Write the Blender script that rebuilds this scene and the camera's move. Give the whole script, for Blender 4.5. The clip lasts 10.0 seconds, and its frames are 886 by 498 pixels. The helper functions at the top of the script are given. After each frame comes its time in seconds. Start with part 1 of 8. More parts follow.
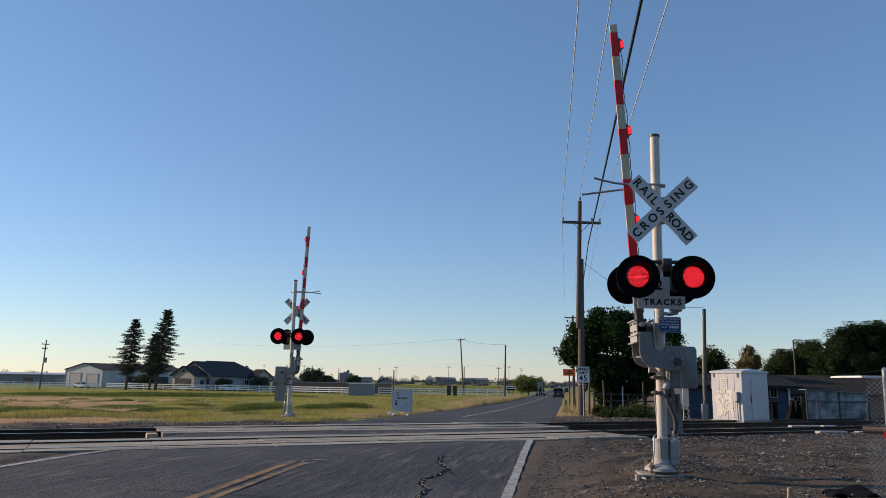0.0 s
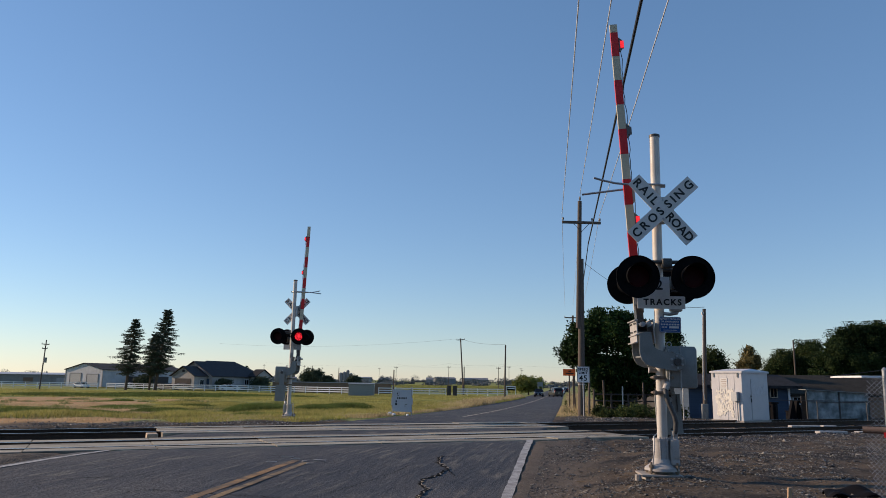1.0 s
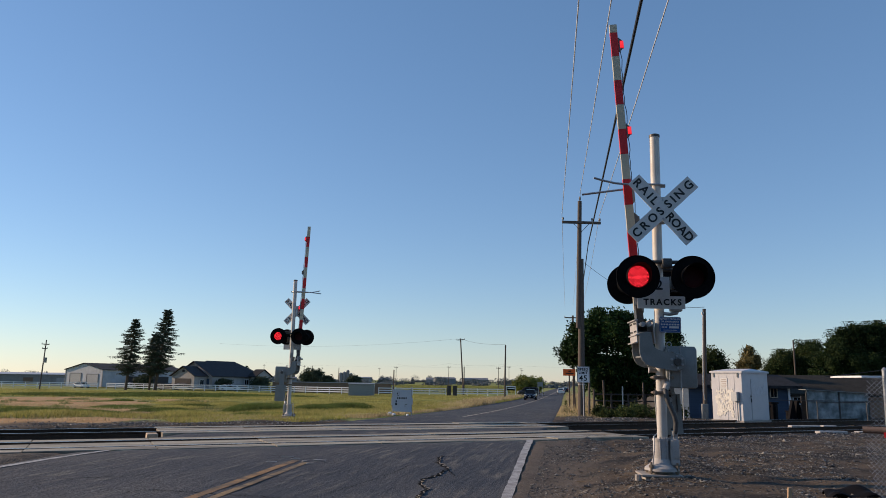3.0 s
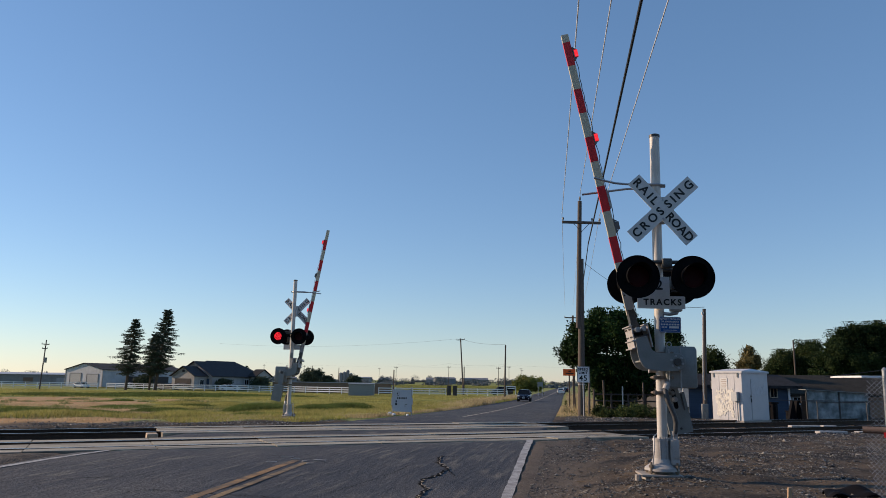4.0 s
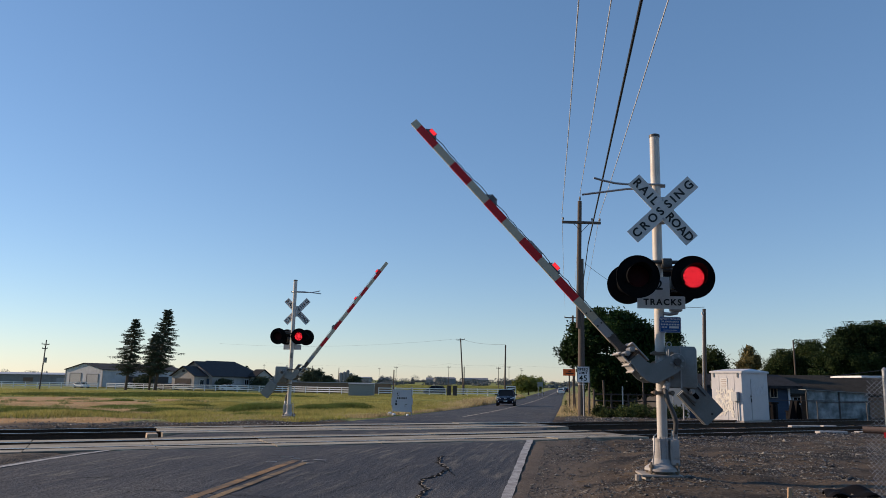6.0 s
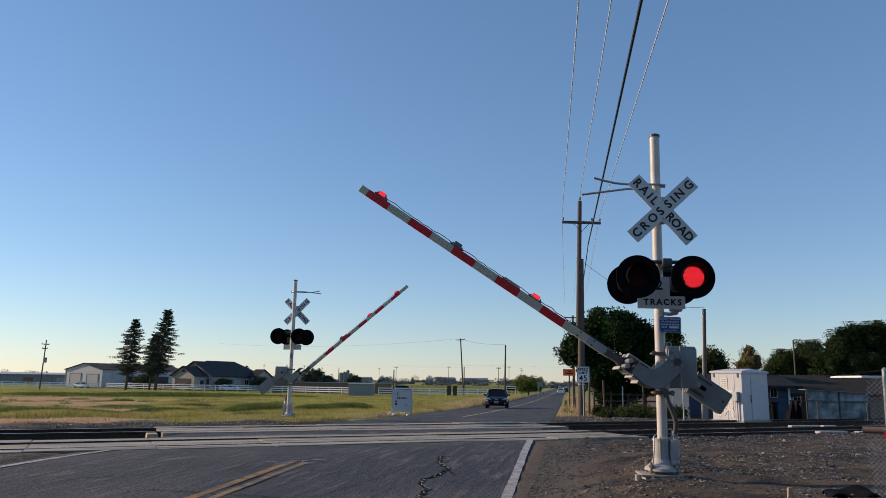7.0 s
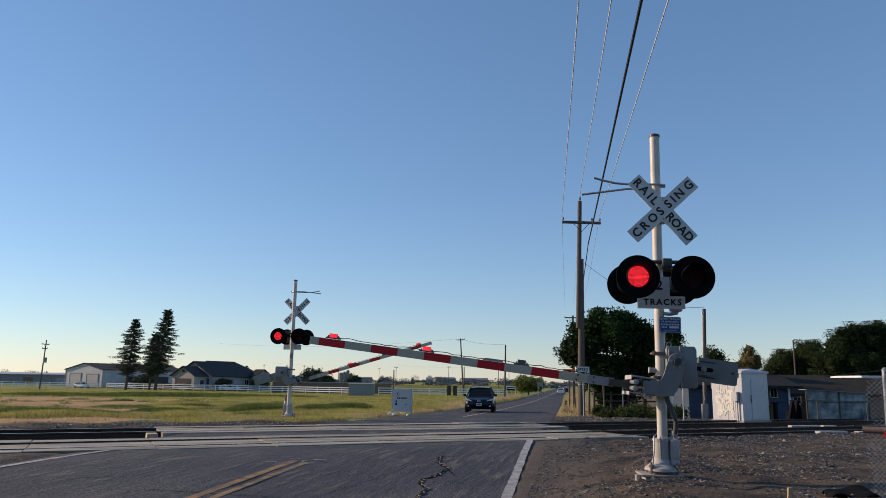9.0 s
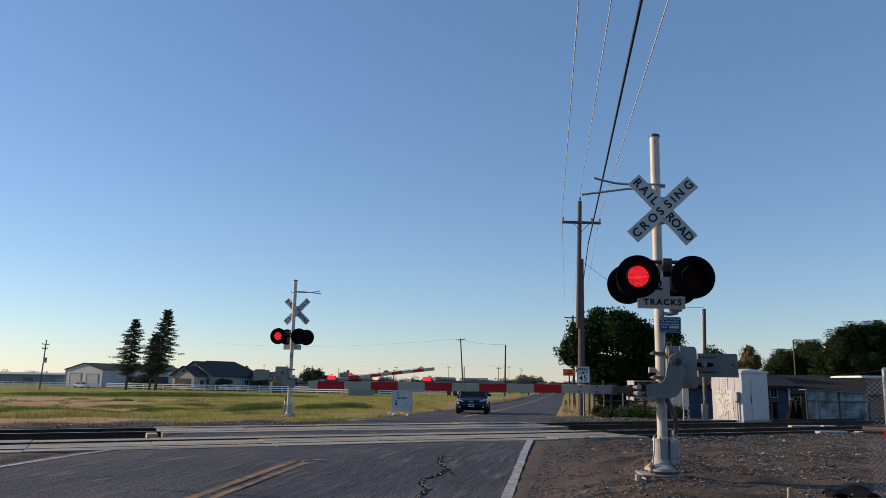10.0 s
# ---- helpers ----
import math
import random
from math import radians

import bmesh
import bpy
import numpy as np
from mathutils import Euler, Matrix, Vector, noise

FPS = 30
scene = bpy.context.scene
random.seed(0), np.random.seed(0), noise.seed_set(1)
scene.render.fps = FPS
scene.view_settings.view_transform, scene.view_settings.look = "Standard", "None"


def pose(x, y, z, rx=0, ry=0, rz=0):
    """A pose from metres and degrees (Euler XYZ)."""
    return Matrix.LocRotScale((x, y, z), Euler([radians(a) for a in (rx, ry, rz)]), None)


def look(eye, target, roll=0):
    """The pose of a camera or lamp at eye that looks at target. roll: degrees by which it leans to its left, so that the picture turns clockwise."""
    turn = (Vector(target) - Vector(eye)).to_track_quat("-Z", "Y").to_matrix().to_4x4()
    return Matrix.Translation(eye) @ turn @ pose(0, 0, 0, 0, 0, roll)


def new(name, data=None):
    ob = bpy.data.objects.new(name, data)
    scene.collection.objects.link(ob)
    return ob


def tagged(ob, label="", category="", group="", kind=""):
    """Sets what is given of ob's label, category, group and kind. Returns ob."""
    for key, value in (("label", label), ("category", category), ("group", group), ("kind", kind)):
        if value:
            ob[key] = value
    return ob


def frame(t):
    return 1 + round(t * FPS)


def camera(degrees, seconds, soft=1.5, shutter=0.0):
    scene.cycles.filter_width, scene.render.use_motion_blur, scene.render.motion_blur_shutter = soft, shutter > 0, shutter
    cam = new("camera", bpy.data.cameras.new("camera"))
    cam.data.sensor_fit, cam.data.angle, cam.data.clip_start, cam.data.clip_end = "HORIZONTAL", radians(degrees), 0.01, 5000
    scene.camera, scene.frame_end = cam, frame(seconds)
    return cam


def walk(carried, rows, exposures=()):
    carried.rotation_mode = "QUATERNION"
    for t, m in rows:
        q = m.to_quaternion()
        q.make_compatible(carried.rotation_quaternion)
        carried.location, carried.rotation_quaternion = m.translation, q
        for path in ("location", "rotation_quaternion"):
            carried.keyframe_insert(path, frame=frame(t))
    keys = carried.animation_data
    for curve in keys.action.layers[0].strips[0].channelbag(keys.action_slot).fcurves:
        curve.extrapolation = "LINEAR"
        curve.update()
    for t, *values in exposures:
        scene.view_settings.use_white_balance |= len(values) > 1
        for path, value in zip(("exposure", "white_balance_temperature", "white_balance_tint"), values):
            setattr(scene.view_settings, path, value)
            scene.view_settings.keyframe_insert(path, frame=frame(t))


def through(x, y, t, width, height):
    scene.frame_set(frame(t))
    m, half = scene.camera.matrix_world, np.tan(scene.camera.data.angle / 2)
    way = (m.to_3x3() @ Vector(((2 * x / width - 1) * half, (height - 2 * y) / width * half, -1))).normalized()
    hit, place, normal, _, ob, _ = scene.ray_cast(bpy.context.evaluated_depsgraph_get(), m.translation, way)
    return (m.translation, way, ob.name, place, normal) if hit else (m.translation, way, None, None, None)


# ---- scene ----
cam = camera(62.18, 10.0, 0.6)
EYE = Vector((0.0, 0.0, 1.44))
AIM = EYE + Vector((0.0, math.cos(radians(10.15)), math.sin(radians(10.15))))
walk(cam, [(0.0, look(EYE, AIM, 0.8)), (10.0, look(EYE, AIM, 0.8))], [(0.0, -0.05, 6230, 15), (10.0, -0.05, 6230, 15)])

# ---- sky, sun, exposure ----
SUN_EL, SUN_AZ = radians(20.5), radians(-74.0)      # azimuth from +y, positive towards +x
world = bpy.data.worlds.new("sky")
scene.world = world
world.use_nodes = True
wn = world.node_tree.nodes
sky = wn.new("ShaderNodeTexSky")
sky.sky_type, sky.sun_disc = "NISHITA", False
sky.sun_elevation, sky.sun_rotation = SUN_EL, SUN_AZ
sky.altitude, sky.air_density, sky.dust_density, sky.ozone_density = 345, 1.08, 0.03, 2.5
wn["Background"].inputs["Strength"].default_value = 0.1
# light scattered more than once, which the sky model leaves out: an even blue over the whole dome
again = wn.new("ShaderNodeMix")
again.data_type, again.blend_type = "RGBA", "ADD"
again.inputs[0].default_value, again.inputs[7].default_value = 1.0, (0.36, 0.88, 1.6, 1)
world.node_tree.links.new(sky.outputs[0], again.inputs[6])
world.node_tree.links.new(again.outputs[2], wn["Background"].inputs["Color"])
sun = new("sun", bpy.data.lights.new("sun", "SUN"))
sun.data.energy, sun.data.angle, sun.data.color = 5.0, radians(0.6), (1.0, 0.74, 0.48)
to_sun = Vector((math.sin(SUN_AZ) * math.cos(SUN_EL), math.cos(SUN_AZ) * math.cos(SUN_EL), math.sin(SUN_EL)))
sun.matrix_world = look(to_sun * 50, (0, 0, 0))

# ---- materials ----
def surf(name, base, rough=0.7, metal=0.0, second=None, scale=3.0, fine=40.0, mix=0.5, grain=0.25, bump=0.15, spec=0.4,
         stretch=(1, 1, 1), coat=0.0, turn=0.0):
    """A worn surface: two tones in patches, a fine grain in tone and relief."""
    m = bpy.data.materials.new(name)
    m.use_nodes = True
    t = m.node_tree
    n, link = t.nodes, t.links.new
    p = n["Principled BSDF"]
    co, mp = n.new("ShaderNodeTexCoord"), n.new("ShaderNodeMapping")
    mp.inputs["Scale"].default_value = stretch
    mp.vector_type = "TEXTURE" if turn else "POINT"
    if turn:
        mp.inputs["Rotation"].default_value = (0, 0, radians(turn))
    link(co.outputs["Object"], mp.inputs["Vector"])
    big, small = n.new("ShaderNodeTexNoise"), n.new("ShaderNodeTexNoise")
    big.inputs["Scale"].default_value, big.inputs["Detail"].default_value = scale, 6
    small.inputs["Scale"].default_value, small.inputs["Detail"].default_value = fine, 4
    link(mp.outputs[0], big.inputs["Vector"])
    link(mp.outputs[0], small.inputs["Vector"])
    if second is None:
        second = tuple(c * 0.65 for c in base)
    ramp = n.new("ShaderNodeMapRange")
    ramp.inputs["From Min"].default_value, ramp.inputs["From Max"].default_value = 0.38, 0.68
    ramp.inputs["To Max"].default_value = mix
    link(big.outputs["Fac"], ramp.inputs["Value"])
    two = n.new("ShaderNodeMix")
    two.data_type = "RGBA"
    two.inputs[6].default_value, two.inputs[7].default_value = (*base, 1), (*second, 1)
    link(ramp.outputs[0], two.inputs[0])
    gr = n.new("ShaderNodeMapRange")
    gr.inputs["From Min"].default_value, gr.inputs["From Max"].default_value = 0.3, 0.7
    gr.inputs["To Min"].default_value, gr.inputs["To Max"].default_value = 1 - grain, 1 + grain
    link(small.outputs["Fac"], gr.inputs["Value"])
    hsv = n.new("ShaderNodeHueSaturation")
    link(two.outputs[2], hsv.inputs["Color"])
    link(gr.outputs[0], hsv.inputs["Value"])
    link(hsv.outputs[0], p.inputs["Base Color"])
    rr = n.new("ShaderNodeMapRange")
    rr.inputs["To Min"].default_value, rr.inputs["To Max"].default_value = max(0.02, rough - 0.12), min(1, rough + 0.12)
    link(big.outputs["Fac"], rr.inputs["Value"])
    link(rr.outputs[0], p.inputs["Roughness"])
    p.inputs["Metallic"].default_value = metal
    p.inputs["Specular IOR Level"].default_value = spec
    p.inputs["Coat Weight"].default_value = coat
    if bump:
        b = n.new("ShaderNodeBump")
        b.inputs["Strength"].default_value, b.inputs["Distance"].default_value = bump, 0.02
        link(small.outputs["Fac"], b.inputs["Height"])
        link(b.outputs[0], p.inputs["Normal"])
    return m


def leaf_mat(name, a, b, rough=0.55, through=0.25):
    """Foliage: a tone for each leaf or blade, with some light coming through."""
    m = bpy.data.materials.new(name)
    m.use_nodes = True
    t = m.node_tree
    n, link = t.nodes, t.links.new
    p = n["Principled BSDF"]
    geo, mix = n.new("ShaderNodeNewGeometry"), n.new("ShaderNodeMix")
    mix.data_type = "RGBA"
    mix.inputs[6].default_value, mix.inputs[7].default_value = (*a, 1), (*b, 1)
    link(geo.outputs["Random Per Island"], mix.inputs[0])
    noi = n.new("ShaderNodeTexNoise")
    noi.inputs["Scale"].default_value = 0.35
    link(geo.outputs["Position"], noi.inputs["Vector"])
    hsv, mr = n.new("ShaderNodeHueSaturation"), n.new("ShaderNodeMapRange")
    mr.inputs["From Min"].default_value, mr.inputs["From Max"].default_value = 0.3, 0.7
    mr.inputs["To Min"].default_value, mr.inputs["To Max"].default_value = 0.65, 1.35
    link(noi.outputs["Fac"], mr.inputs["Value"])
    link(mr.outputs[0], hsv.inputs["Value"])
    link(mix.outputs[2], hsv.inputs["Color"])
    link(hsv.outputs[0], p.inputs["Base Color"])
    p.inputs["Roughness"].default_value = rough
    p.inputs["Specular IOR Level"].default_value = 0.08
    tr, add = n.new("ShaderNodeBsdfTranslucent"), n.new("ShaderNodeMixShader")
    link(hsv.outputs[0], tr.inputs["Color"])
    add.inputs[0].default_value = through
    link(p.outputs[0], add.inputs[1])
    link(tr.outputs[0], add.inputs[2])
    link(add.outputs[0], n["Material Output"].inputs["Surface"])
    return m


def stone_mat(name, a, b, power=2.6, rough=0.4):
    """Broken stone: each piece its own grey, most of them dark, a few pale."""
    m = bpy.data.materials.new(name)
    m.use_nodes = True
    n, link = m.node_tree.nodes, m.node_tree.links.new
    p = n["Principled BSDF"]
    geo, mix, pw = n.new("ShaderNodeNewGeometry"), n.new("ShaderNodeMix"), n.new("ShaderNodeMath")
    mix.data_type = "RGBA"
    mix.inputs[6].default_value, mix.inputs[7].default_value = (*a, 1), (*b, 1)
    pw.operation = "POWER"
    pw.inputs[1].default_value = power
    link(geo.outputs["Random Per Island"], pw.inputs[0])
    link(pw.outputs[0], mix.inputs[0])
    noi, hsv, mr = n.new("ShaderNodeTexNoise"), n.new("ShaderNodeHueSaturation"), n.new("ShaderNodeMapRange")
    noi.inputs["Scale"].default_value = 90.0
    link(geo.outputs["Position"], noi.inputs["Vector"])
    mr.inputs["To Min"].default_value, mr.inputs["To Max"].default_value = 0.5, 1.5
    link(noi.outputs["Fac"], mr.inputs["Value"])
    link(mr.outputs[0], hsv.inputs["Value"])
    link(mix.outputs[2], hsv.inputs["Color"])
    link(hsv.outputs[0], p.inputs["Base Color"])
    p.inputs["Roughness"].default_value, p.inputs["Specular IOR Level"].default_value = rough, 0.5
    return m


def glow(name, color, strength):
    m = bpy.data.materials.new(name)
    m.use_nodes = True
    p = m.node_tree.nodes["Principled BSDF"]
    p.inputs["Base Color"].default_value = (*[c * 0.04 for c in color], 1)
    p.inputs["Roughness"].default_value, p.inputs["Specular IOR Level"].default_value = 0.6, 0.1
    p.inputs["Emission Color"].default_value = (*color, 1)
    p.inputs["Emission Strength"].default_value = strength
    return m


def glass_mat(name, tint=(0.008, 0.01, 0.013)):
    """A dark window pane: glossy, with a dim interior behind it."""
    m = bpy.data.materials.new(name)
    m.use_nodes = True
    p = m.node_tree.nodes["Principled BSDF"]
    p.inputs["Base Color"].default_value = (*tint, 1)
    p.inputs["Roughness"].default_value = 0.06
    p.inputs["Specular IOR Level"].default_value = 0.1
    return m


M_WHITE = surf("white_enamel", (0.6, 0.57, 0.52), 0.45, second=(0.45, 0.4, 0.34), scale=4, fine=70, mix=0.5, grain=0.06, bump=0.05)
M_GREYPLATE = surf("pale_grey_plate", (0.34, 0.345, 0.345), 0.5, 0.1, second=(0.25, 0.25, 0.245), scale=6, fine=60, grain=0.08, bump=0.05)
M_CONDUIT = surf("dull_grey_conduit", (0.085, 0.085, 0.085), 0.6, 0.1, scale=7, grain=0.15, bump=0.05)
M_OLDW = surf("chalky_old_white_paint", (0.42, 0.4, 0.38), 0.6, second=(0.3, 0.28, 0.25), scale=6, fine=60, grain=0.1, bump=0.08)
M_ALU = surf("grey_aluminium_paint", (0.235, 0.245, 0.235), 0.5, 0.1, second=(0.165, 0.17, 0.16), scale=5, fine=60, grain=0.08, bump=0.06)
M_GALV = surf("galvanised_steel", (0.42, 0.43, 0.44), 0.42, 0.6, scale=9, fine=90, grain=0.12, bump=0.05)
M_CLAMP = surf("stained_clamp_steel", (0.24, 0.19, 0.14), 0.6, 0.3, second=(0.12, 0.09, 0.07), scale=14, grain=0.2)
M_DARKSTEEL = surf("dark_steel", (0.09, 0.085, 0.08), 0.5, 0.5, scale=7, grain=0.2)
M_BLACK = surf("matt_black_paint", (0.006, 0.006, 0.007), 0.8, scale=6, grain=0.1, bump=0.05, spec=0.08)
M_SIGN = surf("white_sign_sheeting", (0.66, 0.66, 0.64), 0.5, second=(0.55, 0.55, 0.52), scale=6, grain=0.05, bump=0.03)
M_INK = surf("black_sign_ink", (0.02, 0.02, 0.02), 0.5, grain=0.05, bump=0)
M_RED = surf("red_sheeting", (0.6, 0.018, 0.022), 0.5, second=(0.48, 0.015, 0.019), scale=5, grain=0.08, bump=0.03)
M_ARMW = surf("white_arm_sheeting", (0.54, 0.48, 0.35), 0.5, second=(0.45, 0.4, 0.3), scale=5, grain=0.08, bump=0.03)
M_BLUE = surf("blue_sign_sheeting", (0.01, 0.075, 0.26), 0.4, grain=0.08, bump=0.02)
M_LENS = surf("dark_red_lens", (0.03, 0.002, 0.003), 0.4, scale=20, grain=0.1, bump=0.1, spec=0.1)
M_LED = glow("red_led_lit", (0.9, 0.004, 0.01), 0.15)
M_LEDDOT = glow("red_led_dot_lit", (1.0, 0.034, 0.048), 2.5)
M_MARK = glow("red_marker_lamp_lit", (1.0, 0.03, 0.04), 0.8)
M_CONC = surf("concrete", (0.36, 0.33, 0.29), 0.85, second=(0.25, 0.22, 0.19), scale=2.5, fine=50, grain=0.2, bump=0.3)
M_PANEL = surf("crossing_panel_concrete", (0.42, 0.37, 0.27), 0.75, second=(0.1, 0.085, 0.07), scale=1.6, fine=14, mix=0.95, grain=0.45, bump=0.5, stretch=(6.0, 0.5, 1.0), turn=25)
M_RAIL = surf("rusty_rail_side", (0.07, 0.045, 0.03), 0.75, 0.3, scale=8, grain=0.3)
M_RAILTOP = surf("worn_rail_head", (0.45, 0.44, 0.43), 0.28, 0.9, scale=12, grain=0.1, bump=0.04)
M_TIE = surf("creosoted_tie", (0.06, 0.045, 0.035), 0.9, second=(0.12, 0.1, 0.08), scale=4, grain=0.35, bump=0.4)
M_POLE = surf("weathered_pole_wood", (0.09, 0.072, 0.06), 0.9, second=(0.15, 0.125, 0.105), scale=4, fine=30, grain=0.35, bump=0.5, stretch=(6, 6, 0.6))
M_WIRE = surf("cable_black", (0.02, 0.02, 0.022), 0.6, bump=0)
M_WIREAL = surf("cable_bare", (0.72, 0.72, 0.74), 0.45, 0.1, bump=0)
M_PAINTW = surf("road_paint_white", (0.43, 0.42, 0.4), 0.8, second=(0.2, 0.19, 0.18), scale=6, fine=60, mix=0.85, grain=0.3, bump=0.3)
M_PAINTY = surf("road_paint_yellow", (0.3, 0.17, 0.065), 0.85, second=(0.09, 0.075, 0.06), scale=4, fine=60, mix=0.95, grain=0.3, bump=0.3)
M_PAINTF = surf("faded_road_paint", (0.48, 0.43, 0.33), 0.85, second=(0.12, 0.11, 0.1), scale=3, fine=40, mix=0.9, grain=0.3, bump=0.2)
M_LAMPBOX = surf("grey_lamp_box", (0.14, 0.14, 0.14), 0.6, grain=0.1, bump=0)
M_STONE = stone_mat("gravel_stones", (0.036, 0.032, 0.028), (0.31, 0.28, 0.225), 2.6, 0.5)
M_BALLAST = stone_mat("ballast_stones", (0.035, 0.034, 0.032), (0.32, 0.3, 0.27), 1.6, 0.6)
# stones whose dark colour carries the shade of the slope below the track
M_SHADEBAL = stone_mat("shade_toned_ballast_stones", (0.014, 0.0145, 0.016), (0.16, 0.155, 0.145), 5.0, 0.45)
M_BARK = surf("bark", (0.09, 0.065, 0.045), 0.95, scale=5, grain=0.4, bump=0.6, stretch=(4, 4, 1))
M_LEAF = leaf_mat("broad_leaves", (0.011, 0.028, 0.008), (0.03, 0.06, 0.014), 0.55, 0.08)
M_WEED = leaf_mat("weed_leaves", (0.028, 0.046, 0.014), (0.085, 0.105, 0.034), 0.6, 0.2)
# conifers across the field: needles coloured lighter to give the haze
M_NEEDLE2 = leaf_mat("haze_toned_conifer_needles", (0.036, 0.05, 0.034), (0.075, 0.092, 0.06), 0.6, 0.15)
M_NEEDLE = leaf_mat("conifer_needles", (0.012, 0.026, 0.008), (0.036, 0.054, 0.018), 0.6, 0.06)
# leaves of distant trees, with the haze mixed into their green
M_LEAFH = leaf_mat("haze_toned_broad_leaves", (0.05, 0.066, 0.042), (0.095, 0.115, 0.072), 0.7, 0.12)
M_ROWLEAF = leaf_mat("warm_green_leaves", (0.02, 0.036, 0.011), (0.06, 0.076, 0.025), 0.6, 0.1)
M_GRASS = leaf_mat("green_field_grass", (0.255, 0.255, 0.068), (0.43, 0.38, 0.13), 0.65, 0.42)
M_DRY = leaf_mat("dry_grass", (0.36, 0.28, 0.14), (0.55, 0.45, 0.27), 0.7, 0.3)
M_CROP = leaf_mat("far_green_crop", (0.21, 0.225, 0.065), (0.3, 0.29, 0.1), 0.6, 0.35)
M_FENCE = surf("white_vinyl", (0.78, 0.78, 0.78), 0.4, scale=3, mix=0.15, grain=0.04, bump=0.02)
M_CABW = surf("white_cabinet_paint", (0.55, 0.56, 0.58), 0.5, second=(0.45, 0.45, 0.46), scale=2, grain=0.06, bump=0.04)
M_CAB = surf("pale_grey_cabinet_paint", (0.56, 0.56, 0.57), 0.5, second=(0.47, 0.47, 0.48), scale=2, grain=0.06, bump=0.04)
M_STUCCO = surf("pale_stucco", (0.36, 0.355, 0.36), 0.9, scale=1.5, grain=0.1, bump=0.2)
M_BARN = surf("white_metal_siding", (0.42, 0.44, 0.47), 0.55, scale=0.8, fine=6, grain=0.05, bump=0.05)
M_ROOF = surf("dark_shingle_roof", (0.032, 0.033, 0.036), 0.95, scale=1.5, fine=12, grain=0.35, bump=0.5, spec=0.1)
# roofs beyond the field: lighter grey, the haze being part of the colour
M_ROOFH = surf("haze_toned_grey_shingles", (0.06, 0.06, 0.065), 0.95, scale=1.2, fine=9, grain=0.3, bump=0.4, spec=0.1)
M_ROOFD = surf("old_brown_shingles", (0.038, 0.034, 0.027), 0.95, scale=1.5, fine=12, grain=0.35, bump=0.5, spec=0.1)
M_ROOFM = surf("grey_metal_roof", (0.2, 0.2, 0.21), 0.5, 0.3, scale=1, fine=10, grain=0.1)
M_FADED = surf("faded_red_print", (0.45, 0.37, 0.32), 0.7, grain=0.2, bump=0)
M_SAND = surf("beige_window_paint", (0.42, 0.36, 0.28), 0.6, grain=0.1, bump=0.05)
M_GLASS = glass_mat("dark_pane")
M_BLUEW = surf("blue_house_siding", (0.045, 0.075, 0.125), 0.8, scale=2, grain=0.1, bump=0.1, stretch=(0.3, 0.3, 6))
M_DARKW = surf("dark_shed_boards", (0.06, 0.055, 0.055), 0.9, scale=3, grain=0.2, bump=0.3)
M_BROWN = surf("brown_wall", (0.2, 0.13, 0.085), 0.85, scale=1.5, grain=0.15, bump=0.2)
M_ORANGE = surf("orange_sign_sheeting", (0.9, 0.16, 0.03), 0.5, mix=0.2, grain=0.05, bump=0.02)
# milky plastic; its pale patches paint the highlights on the wrinkles
M_PLASTIC = surf("milky_highlit_plastic", (0.33, 0.39, 0.4), 0.2, second=(0.05, 0.075, 0.08), scale=1.6, fine=5, mix=0.97, grain=0.3, bump=0.7, spec=0.6)
M_CARBODY = surf("dark_blue_car_paint", (0.004, 0.006, 0.017), 0.25, 0.1, scale=2, grain=0.05, bump=0, spec=0.25, coat=0.12)
M_SUVBODY = surf("silver_tan_car_paint", (0.045, 0.042, 0.04), 0.35, 0.2, scale=2, grain=0.04, bump=0, coat=0.3)
M_WHITECAR = surf("white_car_paint", (0.7, 0.7, 0.7), 0.3, scale=2, mix=0.1, grain=0.03, bump=0, coat=0.8)
M_TYRE = surf("tyre_rubber", (0.02, 0.02, 0.02), 0.85, grain=0.15)
M_RIM = surf("alloy_rim", (0.4, 0.4, 0.42), 0.35, 0.8, grain=0.05, bump=0)
M_HEAD = surf("headlamp_glass", (0.7, 0.72, 0.75), 0.12, spec=0.8, grain=0.05, bump=0)
M_TAIL = surf("tail_lamp_red", (0.3, 0.01, 0.01), 0.2, grain=0.05, bump=0)
M_PLATE = surf("number_plate", (0.6, 0.6, 0.58), 0.5, grain=0.05, bump=0)
M_RUST = surf("rusty_pipe", (0.13, 0.095, 0.08), 0.8, second=(0.2, 0.14, 0.11), scale=6, grain=0.3)
M_TARP = surf("black_rubber_sheet", (0.007, 0.007, 0.009), 0.75, scale=5, grain=0.2, bump=0.3, spec=0.1)
# far trees and walls: distance haze is put into their pale colours
M_HAZE = surf("haze_toned_far_trees", (0.12, 0.14, 0.15), 0.95, second=(0.085, 0.105, 0.11), scale=0.06, fine=0.5, grain=0.2, bump=0)
M_HAZEB = surf("haze_toned_far_walls", (0.2, 0.21, 0.23), 0.9, scale=0.05, fine=0.3, grain=0.1, bump=0)

